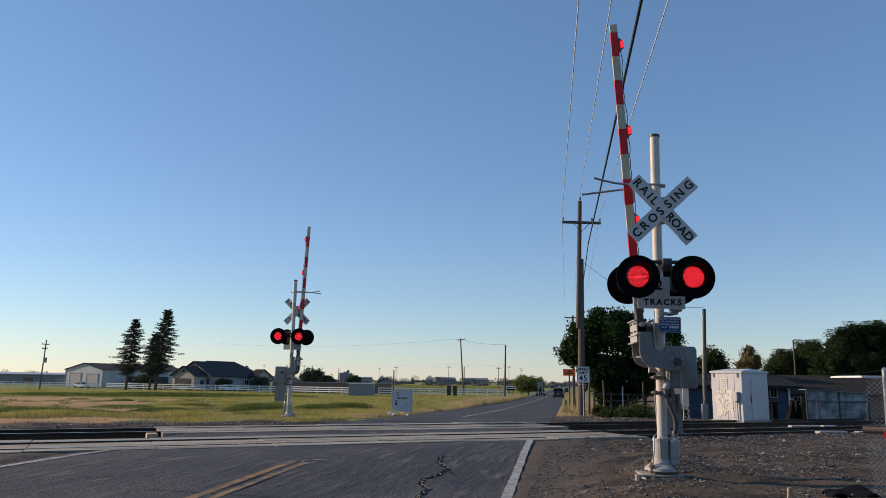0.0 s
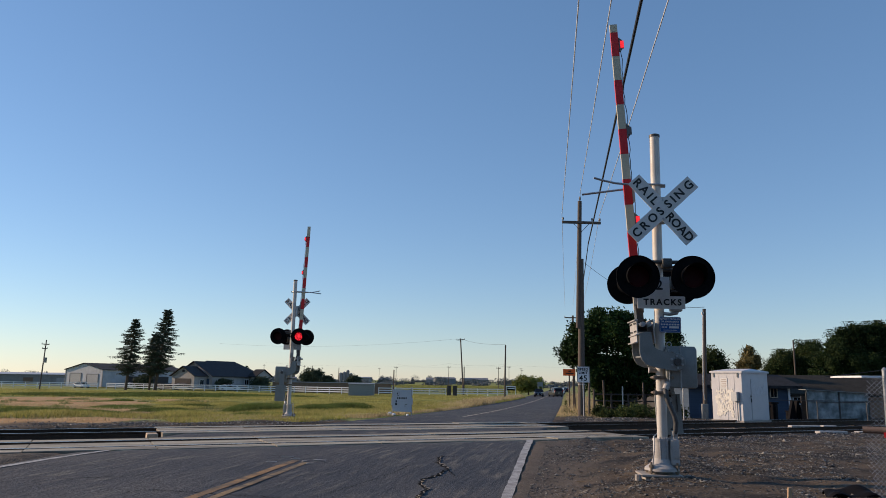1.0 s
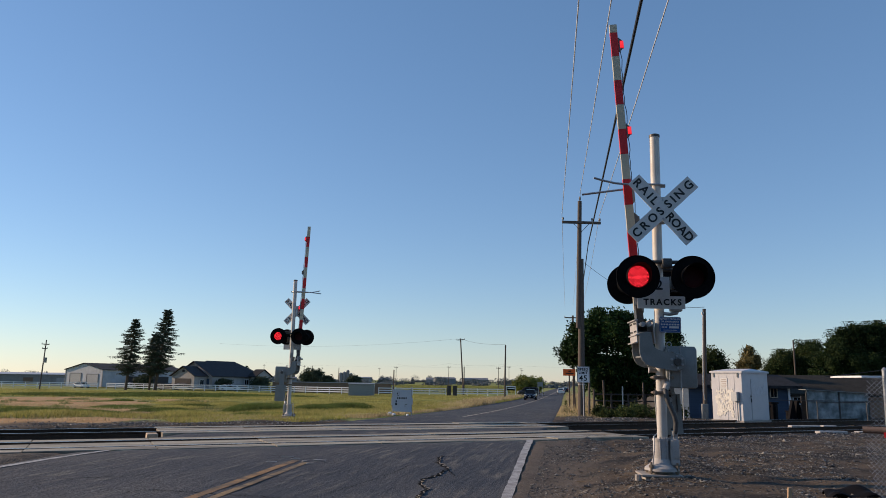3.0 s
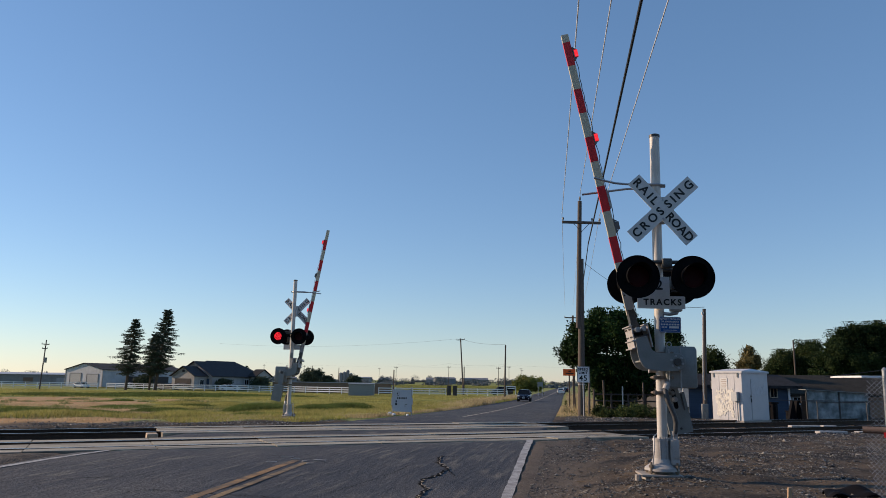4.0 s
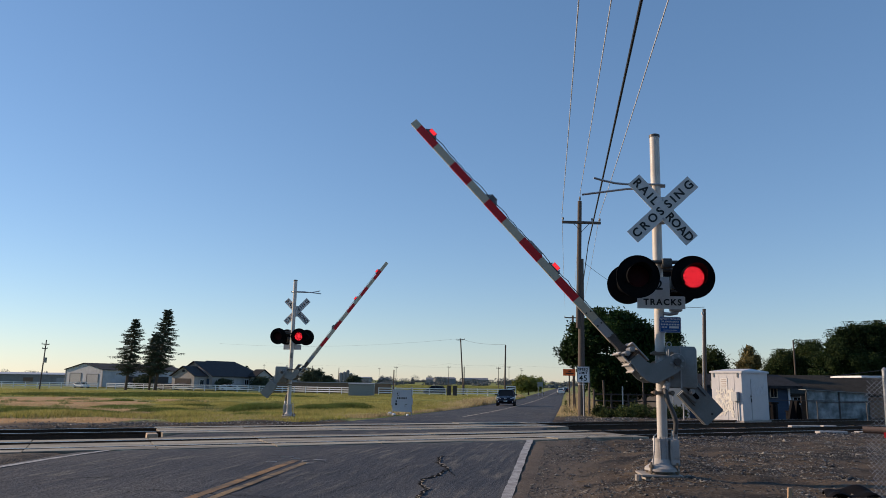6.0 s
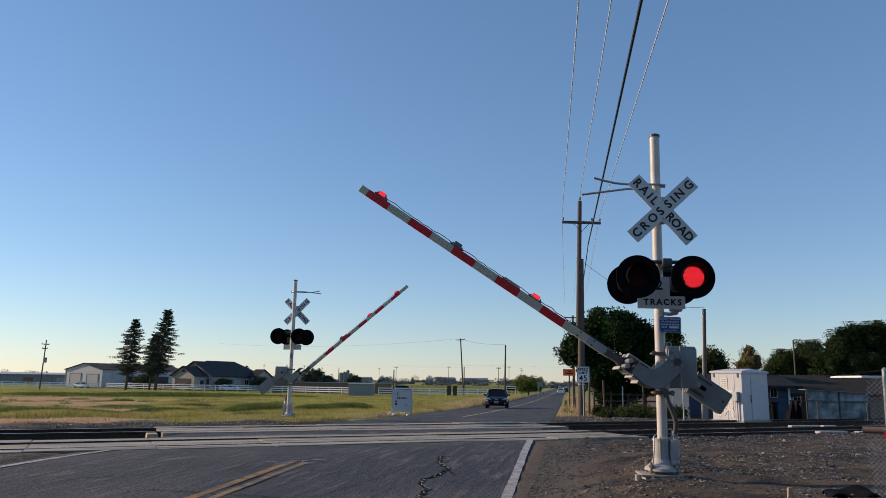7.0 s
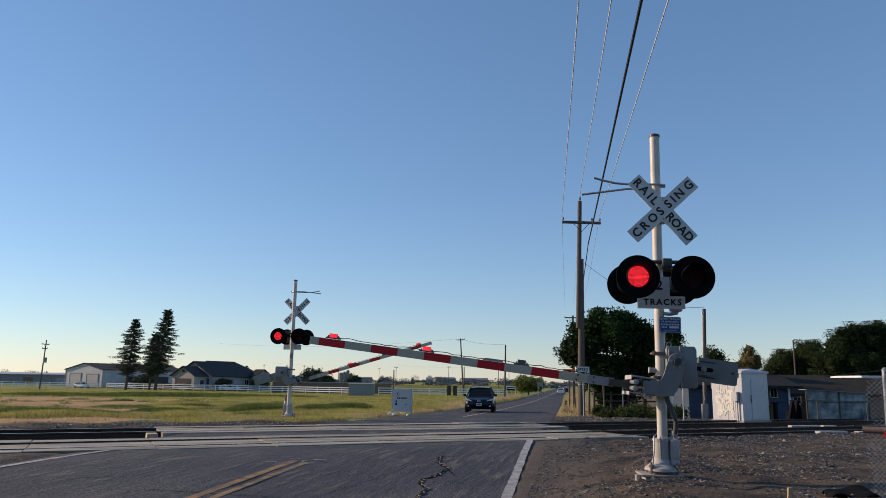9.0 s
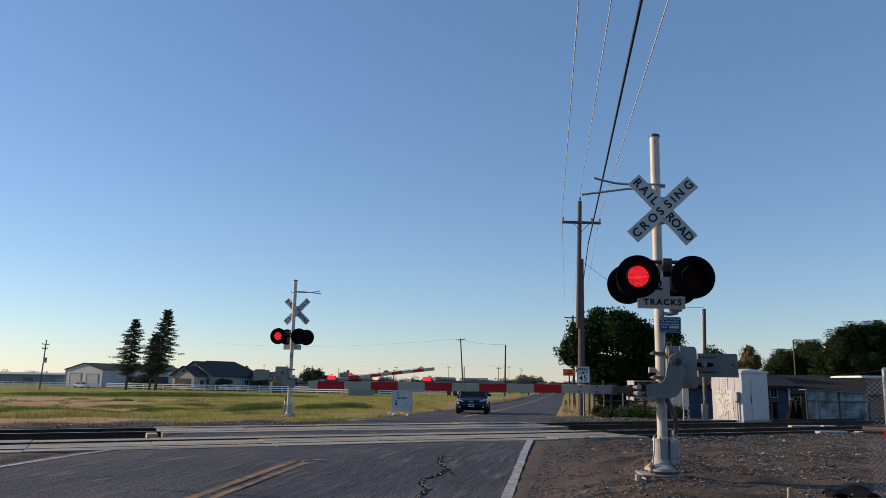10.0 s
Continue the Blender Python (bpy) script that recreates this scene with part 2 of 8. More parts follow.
# ---- mesh helpers ----
def box(bm, cx, cy, cz, sx, sy, sz, bevel=0.0, m=None):
    r = bmesh.ops.create_cube(bm, size=1.0)
    vs = r["verts"]
    bmesh.ops.transform(bm, matrix=Matrix.Translation((cx, cy, cz)) @ Matrix.Diagonal((sx, sy, sz, 1)), verts=vs)
    if bevel:
        es = list({e for v in vs for e in v.link_edges})
        g = bmesh.ops.bevel(bm, geom=es, offset=bevel, segments=2, affect="EDGES", profile=0.5)
        vs = list({v for f in g["faces"] for v in f.verts} | {v for v in vs if v.is_valid})
    if m is not None:
        bmesh.ops.transform(bm, matrix=m, verts=vs)
    return vs


def cyl(bm, a, b, r0, r1=None, n=16, cap=True):
    """A cone or cylinder from a to b."""
    a, b = Vector(a), Vector(b)
    r1 = r0 if r1 is None else r1
    w = b - a
    q = w.to_track_quat("Z", "Y").to_matrix().to_4x4()
    r = bmesh.ops.create_cone(bm, cap_ends=cap, segments=n, radius1=r0, radius2=r1, depth=w.length)
    bmesh.ops.transform(bm, matrix=Matrix.Translation((a + b) / 2) @ q, verts=r["verts"])
    return r["verts"]


def tube(bm, pts, r, n=8):
    """A bent pipe through the points."""
    for a, b in zip(pts[:-1], pts[1:]):
        cyl(bm, a, b, r, n=n)
    for p in pts[1:-1]:
        s = bmesh.ops.create_uvsphere(bm, u_segments=n, v_segments=6, radius=r)
        bmesh.ops.translate(bm, vec=Vector(p), verts=s["verts"])


def prism(bm, outline, y0, y1, m=None):
    """An (x, z) outline pushed out along y."""
    a = [bm.verts.new((x, y0, z)) for x, z in outline]
    b = [bm.verts.new((x, y1, z)) for x, z in outline]
    k = len(a)
    bm.faces.new(a)
    bm.faces.new(b[::-1])
    for i in range(k):
        bm.faces.new((a[i], b[i], b[(i + 1) % k], a[(i + 1) % k]))
    if m is not None:
        bmesh.ops.transform(bm, matrix=m, verts=a + b)
    return a + b


def finish(bm, name, material, smooth=False):
    bmesh.ops.recalc_face_normals(bm, faces=bm.faces)
    me = bpy.data.meshes.new(name)
    bm.to_mesh(me)
    bm.free()
    for mm in material if isinstance(material, (list, tuple)) else [material]:
        me.materials.append(mm)
    if smooth:
        me.shade_smooth()
        me.set_sharp_from_angle(angle=radians(40))
    return me


def part(name, bm, material, parent=None, label="", smooth=False, at=None):
    ob = new(name, finish(bm, name, material, smooth))
    if parent is not None:
        ob.parent = parent
    if at is not None:
        ob.matrix_basis = at
    if label:
        ob["label"] = label
    return ob


def empty(name, m, label, category, group="", kind=""):
    ob = new(name)
    ob.matrix_basis = m
    ob.empty_display_size = 0.2
    return tagged(ob, label, category, group, kind)


def raw(name, verts, faces, material, index=None):
    """A mesh straight from arrays; faces all have the same number of corners."""
    verts, faces = np.asarray(verts, np.float32), np.asarray(faces, np.int32)
    me = bpy.data.meshes.new(name)
    k = faces.shape[1]
    me.vertices.add(len(verts))
    me.vertices.foreach_set("co", verts.ravel())
    me.loops.add(faces.size)
    me.loops.foreach_set("vertex_index", faces.ravel())
    me.polygons.add(len(faces))
    me.polygons.foreach_set("loop_start", np.arange(0, faces.size, k, dtype=np.int32))
    if index is not None:
        me.polygons.foreach_set("material_index", np.asarray(index, np.int32))
    me.update(calc_edges=True)
    me.validate()
    for mm in material if isinstance(material, (list, tuple)) else [material]:
        me.materials.append(mm)
    return me


def lettering(text, size, material, name="lettering", bold=0.0, spacing=1.12):
    """Raised letters, centred, in the x-z plane, facing -y."""
    cu = bpy.data.curves.new(name, "FONT")
    cu.body, cu.size, cu.align_x, cu.align_y = text, size, "CENTER", "CENTER"
    cu.extrude, cu.offset, cu.resolution_u, cu.space_character = 0.0015, bold, 3, spacing
    tmp = bpy.data.objects.new("tmp", cu)
    scene.collection.objects.link(tmp)
    me = bpy.data.meshes.new_from_object(tmp.evaluated_get(bpy.context.evaluated_depsgraph_get()))
    bpy.data.objects.remove(tmp)
    me.transform(Matrix.Rotation(radians(90), 4, "X"))
    me.materials.clear()
    me.materials.append(material)
    return me


def leaves(rng, pts, size, jitter=0.4, flat=0.0):
    """Quads, each bent along its middle, at the points, facing anywhere."""
    n = len(pts)
    a = rng.normal(size=(n, 3))
    a[:, 2] *= 1 - flat
    a /= np.linalg.norm(a, axis=1)[:, None]
    b = np.cross(a, rng.normal(size=(n, 3)))
    b /= np.linalg.norm(b, axis=1)[:, None]
    s = size * (1 + jitter * rng.uniform(-1, 1, n))[:, None]
    a, b = a * s, b * s * 0.55
    v = np.stack([pts - a, pts + b * 0.9 + a * 0.1, pts + a, pts - b * 0.9 + a * 0.1], 1).reshape(-1, 3)
    return v, np.arange(4 * n).reshape(-1, 4)


def smooth01(x):
    x = np.clip(x, 0, 1)
    return x * x * (3 - 2 * x)


# the road runs along s with q across it; the tracks run along t with n across them
RD, RQ = np.array((0.1788, 0.984)), np.array((0.984, -0.1788))
TD, TN = np.array((0.9063, 0.4226)), np.array((-0.4226, 0.9063))


def far_z(y):
    """How far the land has fallen away behind the tracks."""
    return -1.75 * (1 - np.exp(-np.maximum(np.asarray(y, float) - 26, 0) / 75))


def ground_z(x, y):
    """The lie of the land: a low rise carries the tracks, the fields beyond lie lower."""
    x, y = np.asarray(x, float), np.asarray(y, float)
    n, q = TN[0] * x + TN[1] * y, RQ[0] * x + RQ[1] * y
    far = far_z(y)
    near = -0.16 * smooth01((15.5 - n) / 7.0)
    bank = 0.3 * smooth01((q + 0.5) / 1.7) * smooth01((14.5 - n) / 5.0)
    return far + near + bank


def bend(s):
    """How far the road swings to the left on its way into the distance."""
    return -0.0145 * np.clip(np.asarray(s, float) - 32, 0, 170)


def gz(x, y):
    return float(ground_z(x, y))

# ---- ground, road, tracks ----
def ground_material():
    m = bpy.data.materials.new("earth_and_gravel")
    m.use_nodes = True
    t = m.node_tree
    n, link = t.nodes, t.links.new
    p = n["Principled BSDF"]
    geo = n.new("ShaderNodeNewGeometry")

    def noise_at(scale, detail=5):
        k = n.new("ShaderNodeTexNoise")
        k.inputs["Scale"].default_value, k.inputs["Detail"].default_value = scale, detail
        link(geo.outputs["Position"], k.inputs["Vector"])
        return k.outputs["Fac"]

    def span(val, lo, hi, a=0.0, b=1.0):
        k = n.new("ShaderNodeMapRange")
        for key, x in (("From Min", lo), ("From Max", hi), ("To Min", a), ("To Max", b)):
            k.inputs[key].default_value = x
        link(val, k.inputs["Value"])
        return k.outputs[0]

    def mixed(fac, a, b):
        k = n.new("ShaderNodeMix")
        k.data_type = "RGBA"
        link(fac, k.inputs[0])
        for slot, c in ((6, a), (7, b)):
            if isinstance(c, tuple):
                k.inputs[slot].default_value = (*c, 1)
            else:
                link(c, k.inputs[slot])
        return k.outputs[2]

    def op(kind, a, b):
        k = n.new("ShaderNodeMath")
        k.operation = kind
        for i, x in enumerate((a, b)):
            if isinstance(x, float):
                k.inputs[i].default_value = x
            else:
                link(x, k.inputs[i])
        return k.outputs[0]

    dot = n.new("ShaderNodeVectorMath")
    dot.operation = "DOT_PRODUCT"
    dot.inputs[1].default_value = (TN[0], TN[1], 0)
    link(geo.outputs["Position"], dot.inputs[0])
    across = op("ADD", dot.outputs["Value"], span(noise_at(0.5), 0.0, 1.0, -0.8, 0.8))
    soil = mixed(span(noise_at(0.8), 0.4, 0.65), (0.42, 0.255, 0.115), (0.53, 0.34, 0.175))
    turf = mixed(span(noise_at(0.25), 0.35, 0.6), (0.16, 0.195, 0.05), (0.29, 0.29, 0.1))
    mask = n.new("ShaderNodeAttribute")
    mask.attribute_name = "bare_soil"
    field = mixed(span(op("ADD", mask.outputs["Fac"], span(noise_at(0.6), 0.0, 1.0, -0.35, 0.35)), 0.35, 0.65), turf, soil)
    grit = mixed(span(noise_at(0.9), 0.42, 0.62), (0.115, 0.086, 0.06), (0.027, 0.025, 0.024))
    grit = mixed(span(noise_at(16.0), 0.52, 0.7), grit, (0.12, 0.105, 0.086))
    side = n.new("ShaderNodeAttribute")
    side.attribute_name = "gravel_shoulder"
    edge = n.new("ShaderNodeAttribute")
    edge.attribute_name = "road_dust"
    grit = mixed(op("MULTIPLY", edge.outputs["Fac"], span(noise_at(3.0), 0.3, 0.6, 0.45, 1.0)), grit, (0.125, 0.106, 0.088))
    color = mixed(op("MULTIPLY", span(across, 25.6, 26.6), span(side.outputs["Fac"], 0.2, 0.7, 1.0, 0.0)), grit, field)
    fine = noise_at(30.0)
    hsv = n.new("ShaderNodeHueSaturation")
    link(color, hsv.inputs["Color"])
    link(span(fine, 0.3, 0.7, 0.7, 1.3), hsv.inputs["Value"])
    link(hsv.outputs[0], p.inputs["Base Color"])
    p.inputs["Roughness"].default_value = 0.95
    p.inputs["Specular IOR Level"].default_value = 0.15
    b = n.new("ShaderNodeBump")
    b.inputs["Strength"].default_value, b.inputs["Distance"].default_value = 0.9, 0.05
    link(op("ADD", fine, noise_at(9.0)), b.inputs["Height"])
    link(b.outputs[0], p.inputs["Normal"])
    return m


def grid_mesh(name, xs, ys, zfun, material):
    X, Y = np.meshgrid(xs, ys)
    Z = zfun(X, Y)
    v = np.stack([X, Y, Z], -1).reshape(-1, 3)
    i = np.arange(len(xs) * len(ys)).reshape(len(ys), len(xs))
    f = np.stack([i[:-1, :-1], i[:-1, 1:], i[1:, 1:], i[1:, :-1]], -1).reshape(-1, 4)
    return raw(name, v, f, material)


def bed_z(x, y):
    """The ground, lowered under the tracks and under the road."""
    n, q, s = TN[0] * x + TN[1] * y, RQ[0] * x + RQ[1] * y, RD[0] * x + RD[1] * y
    z = ground_z(x, y)
    left = -9.4 + 1.5 * smooth01((s - 18) / 8)
    left, qb = left - 0.2 * smooth01((s - 24) / 6), q - bend(s)
    inroad = smooth01((qb - left + 0.25) / 0.25) * smooth01((-0.93 - qb) / 0.2)
    bed = smooth01((n - 15.9) / 0.5) * smooth01((24.3 - n) / 0.8)
    lump = 0.03 * np.sin(x * 1.7 + 0.6 * y) * np.sin(y * 1.3 - 0.4 * x)
    lump = np.where(q > -2, lump * smooth01((q + 0.5) / 0.9) + 0.006, lump)
    rough = smooth01((q + 0.3) / 0.8) * smooth01((16.6 - n) / 1.0) * (y > 6)
    lump = lump + rough * (0.018 * np.sin(x * 4.3 + 2.1 * y) * np.sin(y * 3.7 - x) + 0.012 * np.sin(x * 7.9 - y * 3.0 + 1) * np.sin(y * 6.5 + x * 2.2)
                           - 0.05 * np.exp(-((q - 0.75 - 0.25 * np.sin(s * 0.5)) / 0.16) ** 2) - 0.04 * np.exp(-((q - 2.3 - 0.2 * np.sin(s * 0.4 + 1)) / 0.2) ** 2))
    z = z + lump * (1 - inroad) * (y < 60) - np.maximum(0.2 * bed, 0.06 * inroad)
    return z


xs = np.concatenate([-np.geomspace(3000, 62, 20), np.arange(-60, -12, 0.8), np.arange(-12, 16, 0.2), np.arange(16, 30, 1.0), np.geomspace(31, 3000, 24)])
ys = np.concatenate([np.arange(-60, 6, 4.0), np.arange(6, 36, 0.2), np.arange(36, 70, 1.0), np.geomspace(71, 4200, 50)])


def bare(x, y):
    """How bare the soil is: tan patches lying in the field, and a strip along the ballast."""
    v = 0.13 * np.sin(x * 0.9 + 1.1) * np.sin(y * 0.7 + x * 0.3) + 0.1 * np.sin(x * 2.1 + y * 1.3)
    out = np.zeros_like(x)
    for cx, cy, half, wide in ((-33.0, 62.0, 24.0, 8.0), (-22.0, 46.5, 11.0, 2.8), (-17.0, 37.0, 6.5, 2.0), (-13.5, 33.0, 3.0, 0.9), (-24.0, 70.0, 9.0, 2.4)):
        dx, dy = x - cx, y - cy
        a, b = (-0.45 * dx + 0.893 * dy) / half, (0.893 * dx + 0.45 * dy) / wide
        out = np.maximum(out, smooth01(1.5 - np.sqrt(a * a + b * b) + v))
    n, q = TN[0] * x + TN[1] * y, RQ[0] * x + RQ[1] * y
    strip = smooth01((29.2 - n) / 0.8 + 2 * v) * smooth01((-13.5 - q) / 2.0)
    q = q - bend(RD[0] * x + RD[1] * y)
    verge = 0.52 * smooth01((q + 1.3) / 0.3) * smooth01((6.0 - q) / 2.0) * smooth01((n - 31.0) / 2.0)
    return np.maximum(np.maximum(out, strip), verge)


def shoulder(x, y):
    """Where dark gravel lies beyond the tracks, beside the road."""
    n, q = TN[0] * x + TN[1] * y, RQ[0] * x + RQ[1] * y
    return smooth01((q + 1.4) / 0.4) * smooth01((33.0 - n) / 2.5) * smooth01((n - 20) / 2)


ground = new("ground", grid_mesh("ground", xs, ys, bed_z, ground_material()))
gx, gy = np.meshgrid(xs, ys)
ground.data.attributes.new("bare_soil", "FLOAT", "POINT").data.foreach_set("value", bare(gx, gy).ravel().astype(np.float32))
ground.data.attributes.new("gravel_shoulder", "FLOAT", "POINT").data.foreach_set("value", shoulder(gx, gy).ravel().astype(np.float32))
dust = smooth01((0.75 - (RQ[0] * gx + RQ[1] * gy)) / 1.1) * smooth01((17.0 - (TN[0] * gx + TN[1] * gy)) / 1.5)
ground.data.attributes.new("road_dust", "FLOAT", "POINT").data.foreach_set("value", dust.ravel().astype(np.float32))
tagged(ground, "flat dry earth with gravel and grass reaching the horizon", "ground", kind="structure")


def asphalt_material():
    """Old asphalt: broad stains, pale streaks along the driving direction, a speckle of stones, small pits."""
    m = surf("cracked_asphalt", (0.04, 0.044, 0.053), 0.85, second=(0.08, 0.081, 0.084), scale=0.7, fine=55, mix=0.9, grain=0.7, bump=0.8, spec=0.25, stretch=(1.0, 2.0, 1.0), turn=-10.3)
    t = m.node_tree
    n, link = t.nodes, t.links.new
    p = n["Principled BSDF"]
    base = p.inputs["Base Color"].links[0].from_socket
    co, mp = n.new("ShaderNodeTexCoord"), n.new("ShaderNodeMapping")
    mp.vector_type = "TEXTURE"
    mp.inputs["Rotation"].default_value = (0, 0, radians(-14))
    mp.inputs["Scale"].default_value = (1.0, 9.0, 1.0)
    link(co.outputs["Object"], mp.inputs["Vector"])
    streak, patch, speck = n.new("ShaderNodeTexNoise"), n.new("ShaderNodeTexNoise"), n.new("ShaderNodeTexVoronoi")
    streak.inputs["Scale"].default_value, streak.inputs["Detail"].default_value = 7.0, 6
    patch.inputs["Scale"].default_value, patch.inputs["Detail"].default_value = 0.45, 3
    speck.inputs["Scale"].default_value = 45.0
    link(mp.outputs[0], streak.inputs["Vector"])
    link(co.outputs["Object"], patch.inputs["Vector"])
    link(co.outputs["Object"], speck.inputs["Vector"])

    def span(sock, lo, hi, a, b):
        k = n.new("ShaderNodeMapRange")
        for key, x in (("From Min", lo), ("From Max", hi), ("To Min", a), ("To Max", b)):
            k.inputs[key].default_value = x
        link(sock, k.inputs["Value"])
        return k.outputs[0]

    mul = n.new("ShaderNodeMath")
    mul.operation = "MULTIPLY"
    link(span(streak.outputs["Fac"], 0.52, 0.72, 0.0, 0.9), mul.inputs[0])
    link(span(patch.outputs["Fac"], 0.42, 0.6, 0.1, 1.0), mul.inputs[1])
    worn = n.new("ShaderNodeMix")
    worn.data_type = "RGBA"
    link(mul.outputs[0], worn.inputs[0])
    link(base, worn.inputs[6])
    worn.inputs[7].default_value = (0.17, 0.155, 0.13, 1)
    hsv = n.new("ShaderNodeHueSaturation")
    link(worn.outputs[2], hsv.inputs["Color"])
    link(span(speck.outputs["Color"], 0.0, 1.0, 0.55, 1.5), hsv.inputs["Value"])
    link(hsv.outputs[0], p.inputs["Base Color"])
    ridge, lumps = n.new("ShaderNodeBump"), n.new("ShaderNodeBump")
    coarse = n.new("ShaderNodeTexNoise")
    coarse.inputs["Scale"].default_value, coarse.inputs["Detail"].default_value = 11.0, 5
    link(co.outputs["Object"], coarse.inputs["Vector"])
    ridge.inputs["Strength"].default_value, ridge.inputs["Distance"].default_value = 0.55, 0.05
    lumps.inputs["Strength"].default_value, lumps.inputs["Distance"].default_value = 0.45, 0.04
    link(streak.outputs["Fac"], ridge.inputs["Height"])
    link(coarse.outputs["Fac"], lumps.inputs["Height"])
    link(p.inputs["Normal"].links[0].from_socket, ridge.inputs["Normal"])
    link(ridge.outputs[0], lumps.inputs["Normal"])
    link(lumps.outputs[0], p.inputs["Normal"])
    return m


M_ASPHALT = asphalt_material()


def road_pt(s, q):
    return RD[0] * s + RQ[0] * q, RD[1] * s + RQ[1] * q


ss = np.concatenate([np.arange(-30, 8, 2.0), np.arange(8, 34, 0.15), np.arange(34, 160, 3.0), np.geomspace(161, 2500, 16)])
qs = np.linspace(0, 1, 70)
S, Qf = np.meshgrid(ss, qs, indexing="ij")
QL = -9.4 + 1.5 * smooth01((S - 18) / 8)
QL = QL - 0.2 * smooth01((S - 24) / 6) + bend(S) + 0.06 * np.sin(S * 0.9) + 0.05 * np.sin(S * 2.3)
QR = -0.67 - 0.022 * np.clip(S - 2, 0, 15) + 0.09 * smooth01((S - 22) / 8) + bend(S) + 0.025 * np.sin(S * 1.1 + 1) + 0.02 * np.sin(S * 2.9)
Q = QL + (QR - QL) * Qf
RX, RY = road_pt(S, Q)
N = TN[0] * RX + TN[1] * RY
drop = np.maximum(smooth01((N - 16.2) / 0.1) * smooth01((19.2 - N) / 0.1), smooth01((N - 20.6) / 0.1) * smooth01((23.4 - N) / 0.1))
edge = np.minimum(Qf, 1 - Qf) * 8.0
nobank = ground_z(RX, RY) - 0.3 * smooth01((Q + 0.5) / 1.7) * smooth01((14.5 - N) / 5.0)
RZ = nobank + 0.0 - 0.05 * (edge < 0.02) - 0.17 * drop + 0.004 * np.sin(RX * 3.1 + RY * 1.7)
i = np.arange(S.size).reshape(S.shape)
rf = np.stack([i[:-1, :-1], i[:-1, 1:], i[1:, 1:], i[1:, :-1]], -1).reshape(-1, 4)
road = new("road", raw("road", np.stack([RX, RY, RZ], -1).reshape(-1, 3), rf, M_ASPHALT))
road.data.flip_normals()
tagged(road, "worn grey two-lane asphalt road with cracks", "road", kind="structure")


def on_road(x, y):
    n = TN[0] * x + TN[1] * y
    return float(far_z(y)) - 0.16 * float(smooth01((15.5 - n) / 7.0))


def stripe(name, q0, q1, width, s0, s1, material, label, step=0.5, ragged=0.005, off0=0.0):
    """A painted line that lies on the road, with a worn edge."""
    rng = np.random.default_rng(int(abs(s0 * 7 + q0 * 13)))
    s = np.arange(s0, s1 + 1e-6, step)
    q = q0 + (q1 - q0) * (s - s0) / (s1 - s0)
    v = []
    for si, qi in zip(s, q):
        for side in (-1, 1):
            x, y = road_pt(si, qi + side * width / 2 + rng.normal() * ragged)
            v.append((x, y, on_road(x, y) + 0.008))
    k = np.arange(len(s) - 1) * 2
    ob = new(name, raw(name, v, np.stack([k, k + 1, k + 3, k + 2], -1), material))
    return tagged(ob, label, "road marking", kind="structure")


M_PAINTF2 = surf("nearly_worn_off_paint", (0.15, 0.135, 0.11), 0.9, second=(0.06, 0.058, 0.056), scale=5, fine=50, mix=0.95, grain=0.3, bump=0.3)
M_PAINTY2 = surf("faded_yellow_road_paint", (0.27, 0.18, 0.085), 0.85, second=(0.08, 0.07, 0.06), scale=4, fine=50, mix=0.95, grain=0.35, bump=0.3)
stripe("edge_line", -0.8, -1.18, 0.15, 2.0, 19.3, M_PAINTW, "worn white edge line on asphalt", 0.3)
stripe("edge_line", -9.15, -9.05, 0.14, 4, 13.9, M_PAINTW, "worn white edge line on asphalt", 0.15)
stripe("centre_line", -4.98, -5.04, 0.15, 2, 13.1, M_PAINTY, "worn double yellow centre line", 0.15)
stripe("centre_line", -4.72, -4.78, 0.12, 2, 13.0, M_PAINTY2, "worn double yellow centre line", 0.15)
stripe("centre_line", -5.15, -6.1, 0.14, 34, 160, M_PAINTF, "worn double yellow centre line", 0.5, 0.02)
stripe("centre_line", -4.92, -5.87, 0.08, 40, 160, M_PAINTF2, "worn double yellow centre line", 0.5, 0.03)
stripe("centre_line", -6.1, -7.2, 0.2, 160, 400, M_PAINTF, "worn double yellow centre line", 2.0)



def extrude_along(name, outline, t0, t1, n0, z0, material, parent, label=""):
    """An (n, z) outline drawn along the track from t0 to t1."""
    v, k = [], len(outline)
    for t in (t0, t1):
        for a, z in outline:
            v.append((TD[0] * t + TN[0] * (n0 + a), TD[1] * t + TN[1] * (n0 + a), z0 + z))
    bm = bmesh.new()
    bv = [bm.verts.new(c) for c in v]
    bm.faces.new(bv[:k])
    bm.faces.new(bv[k:][::-1])
    for j in range(k):
        f = bm.faces.new((bv[j], bv[(j + 1) % k], bv[k + (j + 1) % k], bv[k + j]))
        if material is M_RAIL and outline[j][1] > 0.16 and outline[(j + 1) % k][1] > 0.16:
            f.material_index = 1
    return part(name, bm, [M_RAIL, M_RAILTOP] if material is M_RAIL else material, parent, label)


RAIL = [(-0.07, 0), (0.07, 0), (0.07, 0.012), (0.01, 0.03), (0.01, 0.125), (0.036, 0.135), (0.036, 0.17), (-0.036, 0.17), (-0.036, 0.135), (-0.01, 0.125), (-0.01, 0.03), (-0.07, 0.012)]


def cross_t(n, q):
    """Where the line n across the tracks meets the line q along the road."""
    a = np.array([[RQ[0], RQ[1]], [TN[0], TN[1]]])
    p = np.linalg.solve(a, np.array([q, n]))
    return float(TD @ p)


